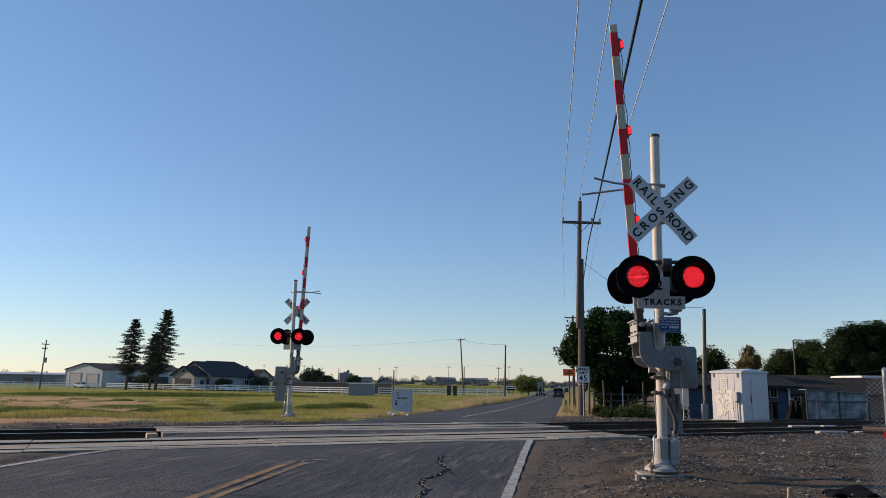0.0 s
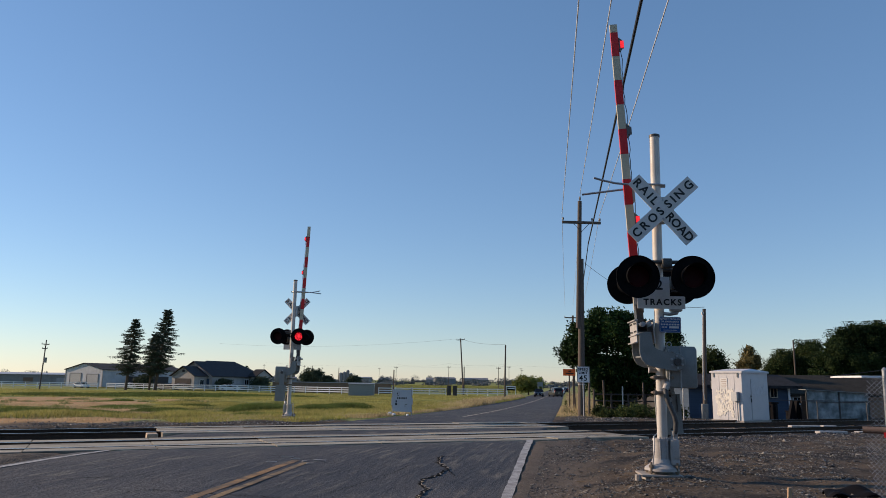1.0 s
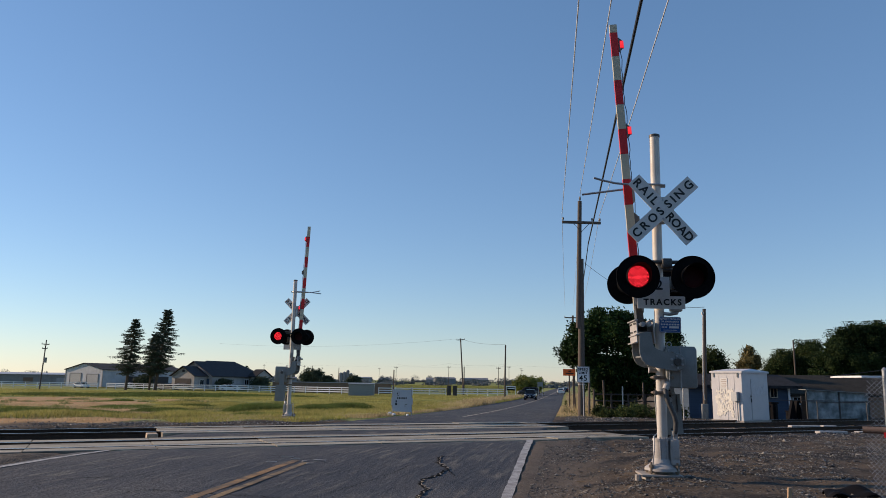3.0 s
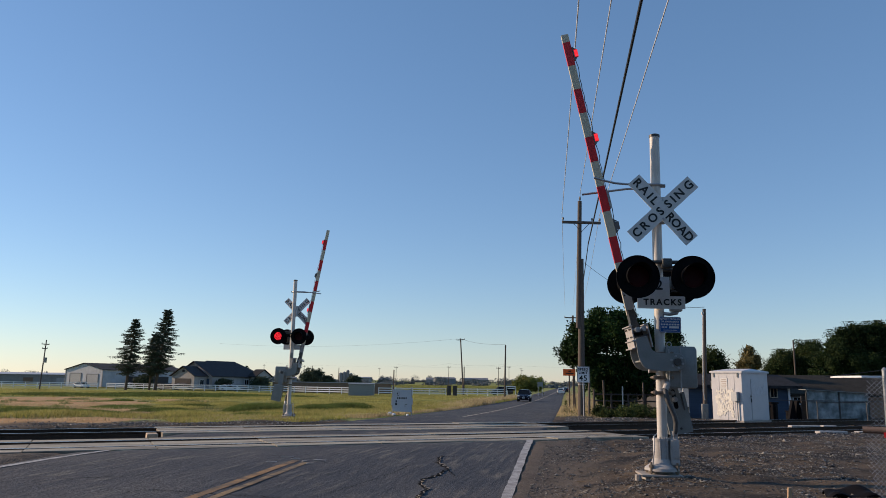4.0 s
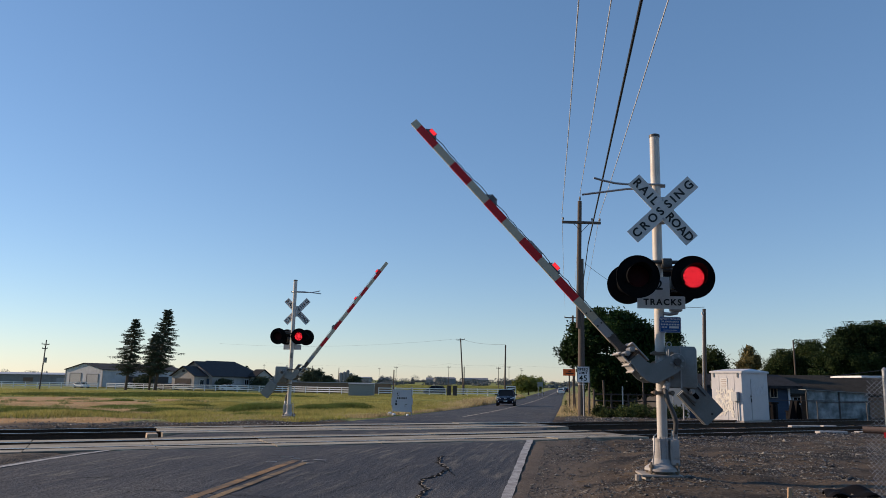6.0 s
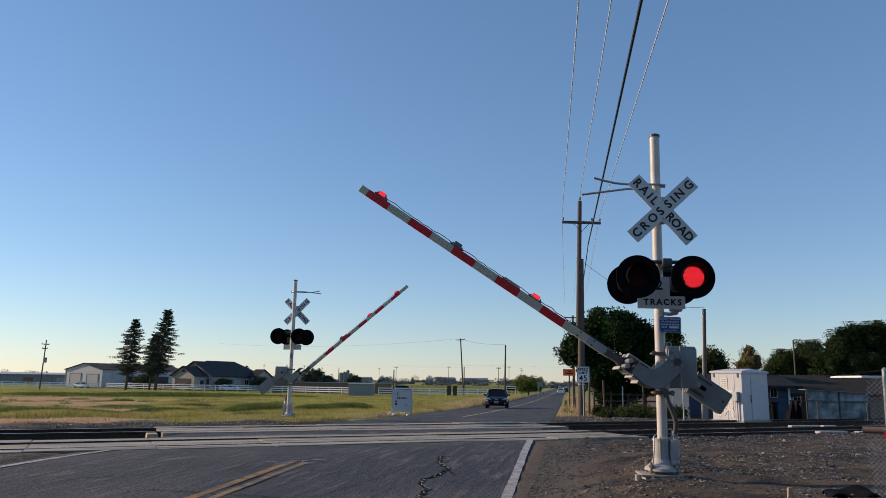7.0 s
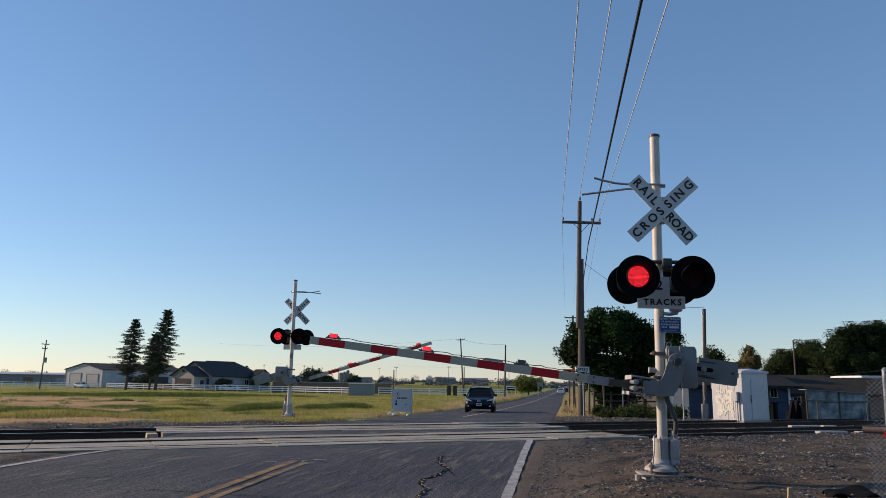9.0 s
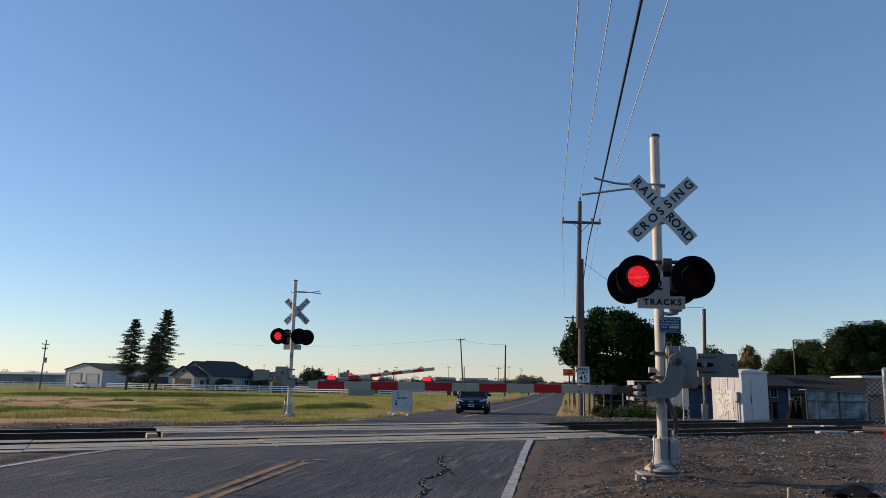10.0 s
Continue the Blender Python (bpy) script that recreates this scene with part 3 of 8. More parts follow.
rngp = np.random.default_rng(5)
tie_bm = bmesh.new()
box(tie_bm, 0, 0, 0, 0.22, 2.6, 0.18, 0.015)
tie_me = finish(tie_bm, "tie", M_TIE)
for nc in (17.7, 22.0):
    track = empty("railway_track", pose(0, 0, 0), "railway track with rusty rails on dark wooden ties", "railway track", "tracks", "structure")
    for side in (-0.755, 0.755):
        extrude_along("rail", RAIL, -90, 110, nc + side, -0.152, M_RAIL, track)
    ta, tb = (cross_t(nc, -17.0), cross_t(nc, 1.1)) if nc < 20 else (cross_t(nc, -11.3), cross_t(nc, -1.1))
    t = -14.0
    while t < 34:
        if not ta - 0.2 < t < tb + 0.2:
            ob = new("tie", tie_me)
            ob.parent = track
            c = TD * t + TN * nc
            ob.matrix_basis = pose(c[0], c[1], -0.253 + rngp.uniform(-0.01, 0.01), 0, 0, math.degrees(math.atan2(TD[1], TD[0])) + rngp.uniform(-2, 2))
        t += 0.52
    # concrete panels of the crossing
    for a, b in ((-1.42, -0.84), (-0.66, 0.66), (0.84, 1.42)):
        tt = ta
        while tt < tb - 0.3:
            te = min(tt + 2.4, tb)
            h = 0.012 + rngp.uniform(-0.012, 0.012) - (0.02 if a < 0 < b else 0)
            o = [(a, -0.2), (b, -0.2), (b, h - 0.012), (b - 0.012, h), (a + 0.012, h), (a, h - 0.012)]
            extrude_along("panel", o, tt + 0.012, te - 0.012, nc, 0.0, M_PANEL, track)
            tt = te

# asphalt between the tracks, past the road's edge, with a timber at its end
ap = bmesh.new()
t1 = cross_t(19.9, -8.9)
pts = [TD * a + TN * b for a, b in ((1.4, 19.15), (t1, 19.15), (t1, 20.62), (2.3, 20.62))]
lo = [ap.verts.new((p[0], p[1], -0.25)) for p in pts]
hi = [ap.verts.new((p[0], p[1], -0.006)) for p in pts]
ap.faces.new(hi)
for j in range(4):
    ap.faces.new((lo[j], lo[(j + 1) % 4], hi[(j + 1) % 4], hi[j]))
tagged(part("pavement", ap, M_ASPHALT), "strip of asphalt between the tracks", "pavement", kind="structure")
c = TD * 1.45 + TN * 20.1
bm = bmesh.new()
box(bm, 0, 0, 0.03, 0.26, 0.5, 0.3, 0.02)
tagged(part("timber_block", bm, surf("sunlit_timber", (0.5, 0.38, 0.26), 0.85, grain=0.25, bump=0.3), at=pose(c[0], c[1], -0.13, 0, 0, 25)), "pale end timber of the crossing", "timber")


# ---- cracks and stones ----
# pale asphalt: the sunlit edge of a crack put into colour
M_LITLIP = surf("sunlit_crack_edge_tone", (0.15, 0.14, 0.125), 0.8, scale=12, fine=80, grain=0.5, bump=0.5)
M_TAR = surf("open_crack", (0.012, 0.012, 0.012), 0.95, bump=0.2, spec=0.05)


def crack(name, pts, width, seed):
    """A branching crack that wanders from point to point."""
    rng = np.random.default_rng(seed)
    line = [np.array(pts[0], float)]
    for a, b in zip(pts[:-1], pts[1:]):
        a, b = np.array(a, float), np.array(b, float)
        k = max(3, int(np.linalg.norm(b - a) / 0.06))
        for j in range(1, k + 1):
            line.append(a + (b - a) * j / k + rng.normal(size=2) * 0.02)
    v = []
    for j, p in enumerate(line):
        d = line[min(j + 1, len(line) - 1)] - line[max(j - 1, 0)]
        d = np.array((-d[1], d[0])) / (np.linalg.norm(d) + 1e-9)
        w = width * rng.uniform(0.65, 1.2) * (0.3 + min(j, len(line) - 1 - j, 6) / 8)
        for s in (-1, 1):
            e = p + d * s * w / 2
            v.append((e[0], e[1], on_road(e[0], e[1]) + 0.0075))
    k = np.arange(len(line) - 1) * 2
    f = np.stack([k, k + 1, k + 3, k + 2], -1)
    # raised strip along one side, coloured pale as the crack's lit edge
    lip = []
    for j, p in enumerate(line):
        a, b = np.array(v[2 * j]), np.array(v[2 * j + 1])
        out = (a - b) / (np.linalg.norm(b - a) + 1e-9)
        e = a
        wl = width * 0.55 * max(0.08, 0.5 + 0.5 * math.sin(j * 0.3)) * (width > 0.025)
        lip += [e + (0, 0, 0.0), e + out * wl + (0, 0, 0.008 if wl else 0)]
    v = np.concatenate([np.array(v), np.array(lip)])
    f = np.concatenate([f, f + 2 * len(line)])
    ob = new(name, raw(name, v, f, [M_TAR, M_LITLIP], np.repeat([0, 1], len(k))))
    return tagged(ob, "dark open crack in the asphalt", "crack", "asphalt cracks", "structure")


for k, (pts, w) in enumerate((
        (((-0.4, 9.6), (-0.34, 10.16), (-0.31, 10.48), (-0.2, 11.26), (-0.3, 11.65), (-0.27, 12.14), (-0.05, 12.58), (0.14, 13.29), (-0.05, 14.04), (0.02, 15.07)), 0.045),
        (((0.11, 13.29), (0.22, 12.72), (0.28, 12.46)), 0.02),
        (((0.02, 14.91), (0.19, 14.86), (0.38, 15.04)), 0.02),
        (((-4.4, 10.2), (-4.0, 10.6), (-2.4, 10.3), (-1.0, 9.9)), 0.02),
        (((-5.6, 11.2), (-4.8, 11.6), (-4.4, 11.9)), 0.02),
        (((-6.0, 13.0), (-5.2, 13.5), (-4.3, 14.4)), 0.009),
        (((-7.2, 12.1), (-6.0, 12.6), (-5.0, 12.5)), 0.01),
        (((-3.6, 14.2), (-1.6, 15.2), (0.2, 16.0), (1.2, 16.8)), 0.008),
        (((-2.6, 11.9), (-1.8, 12.4), (-1.0, 13.6)), 0.008),
        (((-1.6, 10.6), (-1.0, 12.0), (-0.4, 14.0)), 0.012))):
    crack("road_crack", pts, w, 70 + k)

for x, y, L, rz in ((-3.01, 13.57, 0.2, 5), (-2.88, 14.33, 0.24, 12), (-2.21, 13.94, 0.24, -6), (-2.29, 13.48, 0.16, 20), (-2.68, 14.06, 0.16, 8), (-2.45, 13.75, 0.1, 50)):
    bm = bmesh.new()
    prism(bm, [(-L / 2, 0.0), (L / 2, 0.0), (L * 0.42, 0.006), (-L * 0.38, 0.009)], -0.022, 0.022)
    ob = part("marker_fragment", bm, M_OLDW, at=pose(x, y, on_road(x, y) + 0.004, 0, 0, rz))
    tagged(ob, "broken white piece of lane marker on the asphalt", "marker fragment", "marker fragments")


def stones(name, x, y, r, label, seed, mat=M_STONE):
    """Loose angular stones, each a squashed octahedron."""
    rng = np.random.default_rng(seed)
    n = len(x)
    base = np.array([(1, 0, 0), (0, 1, 0), (-1, 0, 0), (0, -1, 0), (0, 0, 1), (0, 0, -1)], float)
    tri = np.array([(0, 1, 4), (1, 2, 4), (2, 3, 4), (3, 0, 4), (1, 0, 5), (2, 1, 5), (3, 2, 5), (0, 3, 5)])
    v = base[None] * (0.45 + 0.9 * rng.uniform(size=(n, 6, 1))) * r[:, None, None] * np.array((1.35, 0.9, 0.62))
    a = rng.uniform(0, 6.3, n)
    c, s = np.cos(a)[:, None], np.sin(a)[:, None]
    vx, vy = v[:, :, 0] * c - v[:, :, 1] * s, v[:, :, 0] * s + v[:, :, 1] * c
    z = bed_z(x, y)[:, None] + v[:, :, 2] + (r * 0.25)[:, None]
    vv = np.stack([vx + x[:, None], vy + y[:, None], z], -1).reshape(-1, 3)
    f = (np.arange(n)[:, None, None] * 6 + tri[None]).reshape(-1, 3)
    me = raw(name, vv, f, mat)
    me.shade_flat()
    return tagged(new(name, me), label, "stones", kind="stuff")


rs = np.random.default_rng(15)


def scatter(n, x0, x1, y0, y1, keep):
    x, y = rs.uniform(x0, x1, n), rs.uniform(y0, y1, n)
    q, nn = RQ[0] * x + RQ[1] * y, TN[0] * x + TN[1] * y
    clump = np.sin(x * 2.3 + y) * np.sin(y * 1.9 - x * 0.7) + 0.6 * np.sin(x * 0.9 - y * 1.3 + 1) + rs.normal(size=n) * 0.4
    ok = keep(q, nn) & (clump > -0.22)
    return x[ok], y[ok]


x, y = scatter(92000, 0.2, 15, 7.5, 27, lambda q, n: (q > -0.72) & (n < 16.4))
stones("gravel", x, y, rs.lognormal(-4.5, 0.42, len(x)), "loose grey gravel on dirt beside the road", 1)
x, y = scatter(30000, 0.2, 15, 7.5, 30, lambda q, n: (q > 0.0) & (n < 17.0))
stones("gravel", x, y, rs.lognormal(-4.15, 0.36, len(x)), "coarse grey gravel on dirt beside the road", 2)
x, y = scatter(26000, -16, 24, 9, 38, lambda q, n: ((q > 0.3) | (q < -10.5)) & (n > 15.2) & (n < 25.5))
stones("ballast", x, y, rs.lognormal(-3.5, 0.25, len(x)), "grey crushed-stone track ballast", 3)
x, y = scatter(60000, -24, 0, 15, 36, lambda q, n: (q < -8.4) & (n > 23.4) & (n < 26.6))
stones("ballast", x, y, rs.lognormal(-4.05, 0.3, len(x)), "grey crushed-stone track ballast", 4, M_BALLAST)
x, y = scatter(14000, 5, 16, 25, 38, lambda q, n: (q > -0.5) & (n > 23.4))
stones("gravel", x, y, rs.lognormal(-3.6, 0.3, len(x)), "loose grey gravel beside the road", 5)
# strip of dark stones that paints the shaded slope beside the track
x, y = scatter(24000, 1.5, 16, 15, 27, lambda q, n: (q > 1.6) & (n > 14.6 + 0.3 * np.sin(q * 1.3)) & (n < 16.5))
stones("ballast", x, y, rs.lognormal(-3.75, 0.28, len(x)), "crushed-stone ballast coloured dark for the shaded track slope", 8, M_SHADEBAL)
x, y = scatter(190, 0.6, 12, 8.2, 22, lambda q, n: (q > -0.2) & (n < 16.4))
stones("gravel", x, y, rs.lognormal(-3.3, 0.3, len(x)), "scattered fist-sized stones on the gravel", 6)


def twigs(name, x, y, label, seed):
    """Dry sticks and straws that lie about, each a thin three-sided bar."""
    rng = np.random.default_rng(seed)
    n = len(x)
    L, r, a = rng.uniform(0.05, 0.17, n), rng.uniform(0.002, 0.005, n), rng.uniform(0, math.pi, n)
    z = bed_z(x, y) + 0.012
    tilt = rng.uniform(-0.12, 0.2, n) * L
    v = []
    for s in (-0.5, 0.5):
        for k in range(3):
            b = 2 * math.pi * k / 3
            v.append(np.stack([x + s * L * np.cos(a) - r * np.cos(b) * np.sin(a), y + s * L * np.sin(a) + r * np.cos(b) * np.cos(a), z + (s + 0.5) * tilt + r * np.sin(b)], -1))
    v = np.stack(v, 1).reshape(-1, 3)
    q = np.array([(0, 1, 4, 3), (1, 2, 5, 4), (2, 0, 3, 5)])
    f = (np.arange(n)[:, None, None] * 6 + q[None]).reshape(-1, 4)
    return tagged(new(name, raw(name, v, f, M_DRYSTICK)), label, "twigs", kind="stuff")


M_DRYSTICK = leaf_mat("dry_sticks", (0.05, 0.038, 0.026), (0.3, 0.23, 0.15), 0.8, 0.0)
x, y = scatter(1500, 0.4, 13, 8.0, 24, lambda q, n: (q > -0.3) & (n < 16.2))
twigs("dry_twigs", x, y, "dry twigs and straw scattered on the gravel", 7)

# ---- crossing signals ----
def ring_of(r, n):
    return [(r * math.cos(2 * math.pi * k / n), r * math.sin(2 * math.pi * k / n)) for k in range(n)]


def led_mesh():
    bm = bmesh.new()
    prism(bm, ring_of(0.148, 40), 0, 0.006)
    for f in bm.faces:
        f.material_index = 0
    for j in range(1, 9):
        for k in range(6 * j if j < 8 else 44):
            a = 2 * math.pi * k / (6 * j if j < 8 else 44)
            x, z = 0.0165 * j * math.cos(a), 0.0165 * j * math.sin(a)
            vs = [bm.verts.new((x + dx, -0.002, z + dz)) for dx, dz in ring_of(0.0052 if j > 2 else 0.006, 6)]
            bm.faces.new(vs).material_index = 1
    vs = [bm.verts.new((dx, -0.002, dz)) for dx, dz in ring_of(0.009, 8)]
    bm.faces.new(vs).material_index = 1
    return finish(bm, "led_lens", [M_LED, M_LEDDOT])


LED_ME = led_mesh()
LED_ME.transform(Matrix.Diagonal((1.06, 1.0, 1.06, 1.0)))


def flasher(parent, x, y, z, back):
    """One flashing light: round black background, hood, housing, lens, and the lit diodes inside. Faces -y, or +y where back is set."""
    bm = bmesh.new()
    prism(bm, ring_of(0.305, 48), -0.004, 0.004)
    n = 48
    for r in (0.305,):
        a = [bm.verts.new((r * math.cos(2 * math.pi * k / n), -0.02, r * math.sin(2 * math.pi * k / n))) for k in range(n)]
        b = [bm.verts.new((r * math.cos(2 * math.pi * k / n), 0.004, r * math.sin(2 * math.pi * k / n))) for k in range(n)]
        for k in range(n):
            bm.faces.new((a[k], a[(k + 1) % n], b[(k + 1) % n], b[k]))
    unit = part("flashing_light", bm, M_BLACK, parent, "black round flashing light with hood", True, pose(x, y, z, 0, 0, 180 if back else 0))
    bm = bmesh.new()
    arc = [radians(-35 + 250 * k / 24) for k in range(25)]
    def rim(r, d):
        return [bm.verts.new((r * math.cos(a), -d * (0.45 + 0.55 * max(0, math.sin(a))), r * math.sin(a))) for a in arc], [bm.verts.new((r * math.cos(a), -0.004, r * math.sin(a))) for a in arc]
    (o1, o0), (i1, i0) = rim(0.172, 0.28), rim(0.168, 0.28)
    for k in range(24):
        bm.faces.new((o0[k], o1[k], o1[k + 1], o0[k + 1]))
        bm.faces.new((i0[k], i0[k + 1], i1[k + 1], i1[k]))
        bm.faces.new((o1[k], i1[k], i1[k + 1], o1[k + 1]))
    part("hood", bm, M_BLACK, unit)
    bm = bmesh.new()
    cyl(bm, (0, 0.004, 0), (0, 0.16, 0), 0.17, 0.13, 24)
    cyl(bm, (0, 0.1, 0), (0, 0.2, 0), 0.035, n=10)
    part("housing", bm, M_BLACK, unit, "", True)
    bm = bmesh.new()
    prism(bm, ring_of(0.15, 40), -0.014, -0.006)
    part("lens", bm, M_LENS, unit, "dark red lens")
    led = new("led_lens", LED_ME)
    led.parent = unit
    led["label"] = "lit red diodes of the lamp"
    return led


CROSSING = (("C", -0.527), ("R", -0.371), ("O", -0.199), ("S", -0.049), ("S", 0.112), ("I", 0.22), ("N", 0.345), ("G", 0.536))
RAIL_ROAD = (("R", -0.5415), ("A", -0.395), ("I", -0.275), ("L", -0.177), ("R", 0.156), ("O", 0.28), ("A", 0.417), ("D", 0.546))
GLYPHS = {}


def blade(parent, angle, front, rear, y):
    """One blade of the crossbuck, lettered on both faces."""
    bm = bmesh.new()
    box(bm, 0, 0, 0, 1.245, 0.012, 0.228)
    b = part("blade", bm, M_SIGN, parent, "white blade with black letters", at=pose(0, y, 0, 0, angle, 0))
    for back, line in ((0, front), (1, rear)):
        for ch, cx in line:
            if ch not in GLYPHS:
                GLYPHS[ch] = lettering(ch, 0.178, M_INK, bold=0.0045)
            ob = new("lettering", GLYPHS[ch])
            ob.parent = b
            ob.matrix_basis = pose(-cx if back else cx, 0.0085 if back else -0.0085, 0, 0, 0, 180 if back else 0)
    return b


def bolts(parent, places, a, b, r, material, n=6):
    """Bolt heads that share one mesh, from a to b about each place."""
    bm = bmesh.new()
    cyl(bm, a, b, r, n=n)
    me = finish(bm, "bolt", material)
    for p in places:
        bo = new("bolt", me)
        bo.parent = parent
        bo.matrix_basis = pose(*p)


def gate_arm(parent, tip, ends, lamps_at, drop, side):
    """The barrier: bracket plates, counterweights, striped arm and its three lamps. Lies along -x, below its pivot by drop."""
    arm = new("gate_arm")
    arm.parent = parent
    arm["label"] = "red and white striped barrier arm"
    plate = [(0.124 * math.cos(radians(-12 + 204 * k / 14)), 0.124 * math.sin(radians(-12 + 204 * k / 14))) for k in range(15)]
    plate += [(-0.145, -0.1), (-0.158, -0.19), (-0.182, -0.255), (-0.22, -0.3), (-0.265, -0.318), (-0.43, -0.322), (-0.44, -0.332),
              (-0.44, -0.488), (-0.43, -0.5), (-0.19, -0.512), (-0.12, -0.508), (-0.045, -0.488), (0.005, -0.45), (0.042, -0.39), (0.064, -0.31), (0.1, -0.15)]
    for y in (-0.25, 0.28):
        bm = bmesh.new()
        vs = prism(bm, plate, y, y + 0.022)
        rim_edges = [ed_ for ed_ in {e_ for v_ in vs for e_ in v_.link_edges} if abs(ed_.verts[0].co.y - ed_.verts[1].co.y) < 1e-6]
        bmesh.ops.bevel(bm, geom=rim_edges, offset=0.006, segments=1, affect="EDGES")
        bp = part("bracket_plate", bm, M_ALU, arm, "grey cast bracket plate", True)
        bolts(bp, [(0.083 * math.cos(radians(60 * k)), y, 0.083 * math.sin(radians(60 * k))) for k in range(6)], (0, -0.014, 0), (0, 0.036, 0), 0.018, M_GALV)
        bm = bmesh.new()
        cyl(bm, (0, y - 0.02, 0), (0, y + 0.05, 0), 0.03, 0.026, n=14)
        cyl(bm, (0, y - 0.045, 0), (0, y, 0), 0.02, n=6)
        part("hub_nut", bm, M_GALV, bp, "steel hub nut", True)
    # the white mount between the plates: a lower and an upper flange and a dark web
    bm = bmesh.new()
    box(bm, -0.515, 0.02, -0.51, 0.2, 0.5, 0.018, 0.003)
    for x in (-0.62, -0.41):
        box(bm, x, 0.02, -0.522, 0.016, 0.56, 0.05, 0.003)
    mount = part("arm_mount", bm, M_OLDW, arm, "white bolted arm mount")
    bm = bmesh.new()
    box(bm, -0.35, 0.02, -0.522, 0.1, 0.5, 0.014, 0.003)
    box(bm, -0.3, 0.02, -0.545, 0.016, 0.5, 0.05, 0.003)
    part("lower_flange", bm, M_OLDW, arm, "white steel flange")
    bm = bmesh.new()
    box(bm, -0.44, 0.02, -0.278, 0.34, 0.5, 0.02, 0.004)
    box(bm, -0.605, 0.02, -0.3, 0.014, 0.5, 0.06, 0.003)
    part("upper_flange", bm, M_OLDW, arm, "white steel flange")
    bm = bmesh.new()
    box(bm, -0.452, 0.02, -0.4, 0.016, 0.5, 0.2, 0.004)
    part("web_plate", bm, M_DARKSTEEL, arm, "dark steel web")
    bolts(mount, [(x, y, 0) for x in (-0.575, -0.46) for y in (-0.18, -0.1, 0.1, 0.2)], (0, 0, -0.517), (0, 0, -0.535), 0.014, M_DARKSTEEL)
    bm = bmesh.new()
    cyl(bm, (-0.1, -0.23, -0.46), (-0.1, 0.28, -0.3), 0.016, n=8)
    cyl(bm, (-0.1, -0.23, -0.3), (-0.1, 0.28, -0.46), 0.016, n=8)
    cyl(bm, (0.02, -0.23, -0.3), (0.02, 0.28, -0.3), 0.02, n=8)
    part("brace", bm, M_ALU, arm, "crossed steel braces")
    # breakaway joint: dark yoke with two steel bushes through it
    zc = -drop
    bm = bmesh.new()
    prism(bm, [(-0.46, zc + 0.085), (-0.6, zc + 0.075), (-0.66, zc + 0.05), (-0.86, zc + 0.05), (-0.86, zc - 0.05), (-0.66, zc - 0.05), (-0.6, zc - 0.075), (-0.46, zc - 0.085)], side - 0.085, side + 0.085)
    yoke = part("yoke", bm, M_DARKSTEEL, arm, "dark steel breakaway yoke")
    for z in (zc + 0.043, zc - 0.045):
        bm = bmesh.new()
        cyl(bm, (-0.55, side - 0.42, z), (-0.55, side + 0.14, z), 0.032, n=16)
        cyl(bm, (-0.55, side - 0.44, z), (-0.55, side - 0.4, z), 0.037, n=16)
        cyl(bm, (-0.55, side - 0.455, z), (-0.55, side - 0.43, z), 0.02, n=6)
        part("bush", bm, M_GALV, yoke, "galvanised bush", True)
    bm = bmesh.new()
    for y in (side - 0.032, side + 0.02):
        prism(bm, [(-0.793, zc + 0.062), (-1.18, zc + 0.063), (-1.18, zc - 0.063), (-0.793, zc - 0.062)], y, y + 0.012)
    adapter = part("arm_adapter", bm, M_GREYPLATE, arm, "pale grey bolted splice plates")
    bolts(adapter, [(x, side, z) for x in (-0.86, -1.09) for z in (zc + 0.036, zc - 0.036)] + [(-1.32, side, zc + 0.035), (-1.34, side, zc - 0.035)], (0, -0.046, 0), (0, 0.046, 0), 0.014, M_DARKSTEEL)
    # striped boards
    for k in range(len(ends) - 1):
        x1, x0 = -ends[k], -ends[k + 1]
        hh = 0.058 + 0.0045 * (tip - (ends[k] + ends[k + 1]) / 2) / 4
        bm = bmesh.new()
        box(bm, (x0 + x1) / 2, side, zc, x0 - x1, 0.05, 2 * hh, 0.003)
        red = k % 2 == 1
        part("stripe", bm, M_RED if red else M_ARMW, arm, "red stripe" if red else "white stripe")
    # cable in loops along the upper edge
    top = zc + 0.064
    bm = bmesh.new()
    pts = []
    for k in range(46):
        u = k / 45
        x = -0.75 - (tip - 1.15) * u
        near = min(abs(-x - l) for l in lamps_at)
        pts.append((x, side + 0.006 * (k % 2), top + 0.008 + 0.012 * abs(math.sin(k * 1.7)) + 0.02 * max(0.0, 1 - abs(near - 0.25) / 0.15)))
    tube(bm, pts, 0.006, 5)
    part("lamp_cable", bm, M_WIRE, arm, "black lamp cable")
    bm = bmesh.new()
    prism(bm, [(-2.42, top), (-2.45, top + 0.035), (-2.7, top + 0.035), (-2.74, top)], side - 0.022, side + 0.022)
    part("cable_box", bm, M_GREYPLATE, arm, "grey cable cover")
    leds = []
    for s in lamps_at:
        x = -s
        bm = bmesh.new()
        box(bm, x, side, top + 0.008, 0.23, 0.05, 0.018, 0.003)
        box(bm, x, side, top + 0.046, 0.124, 0.034, 0.062, 0.004)
        prism(bm, [(x + 0.07, top + 0.016), (x + 0.115, top + 0.016), (x + 0.07, top + 0.055)], side - 0.02, side + 0.02)
        prism(bm, [(x - 0.07, top + 0.016), (x - 0.07, top + 0.055), (x - 0.1, top + 0.016)], side - 0.02, side + 0.02)
        lamp = part("arm_lamp", bm, M_LAMPBOX, arm, "small lamp on the barrier arm")
        bm = bmesh.new()
        for sy in (-1, 1):
            box(bm, 0, 0.0195 * sy, 0, 0.122, 0.004, 0.06)
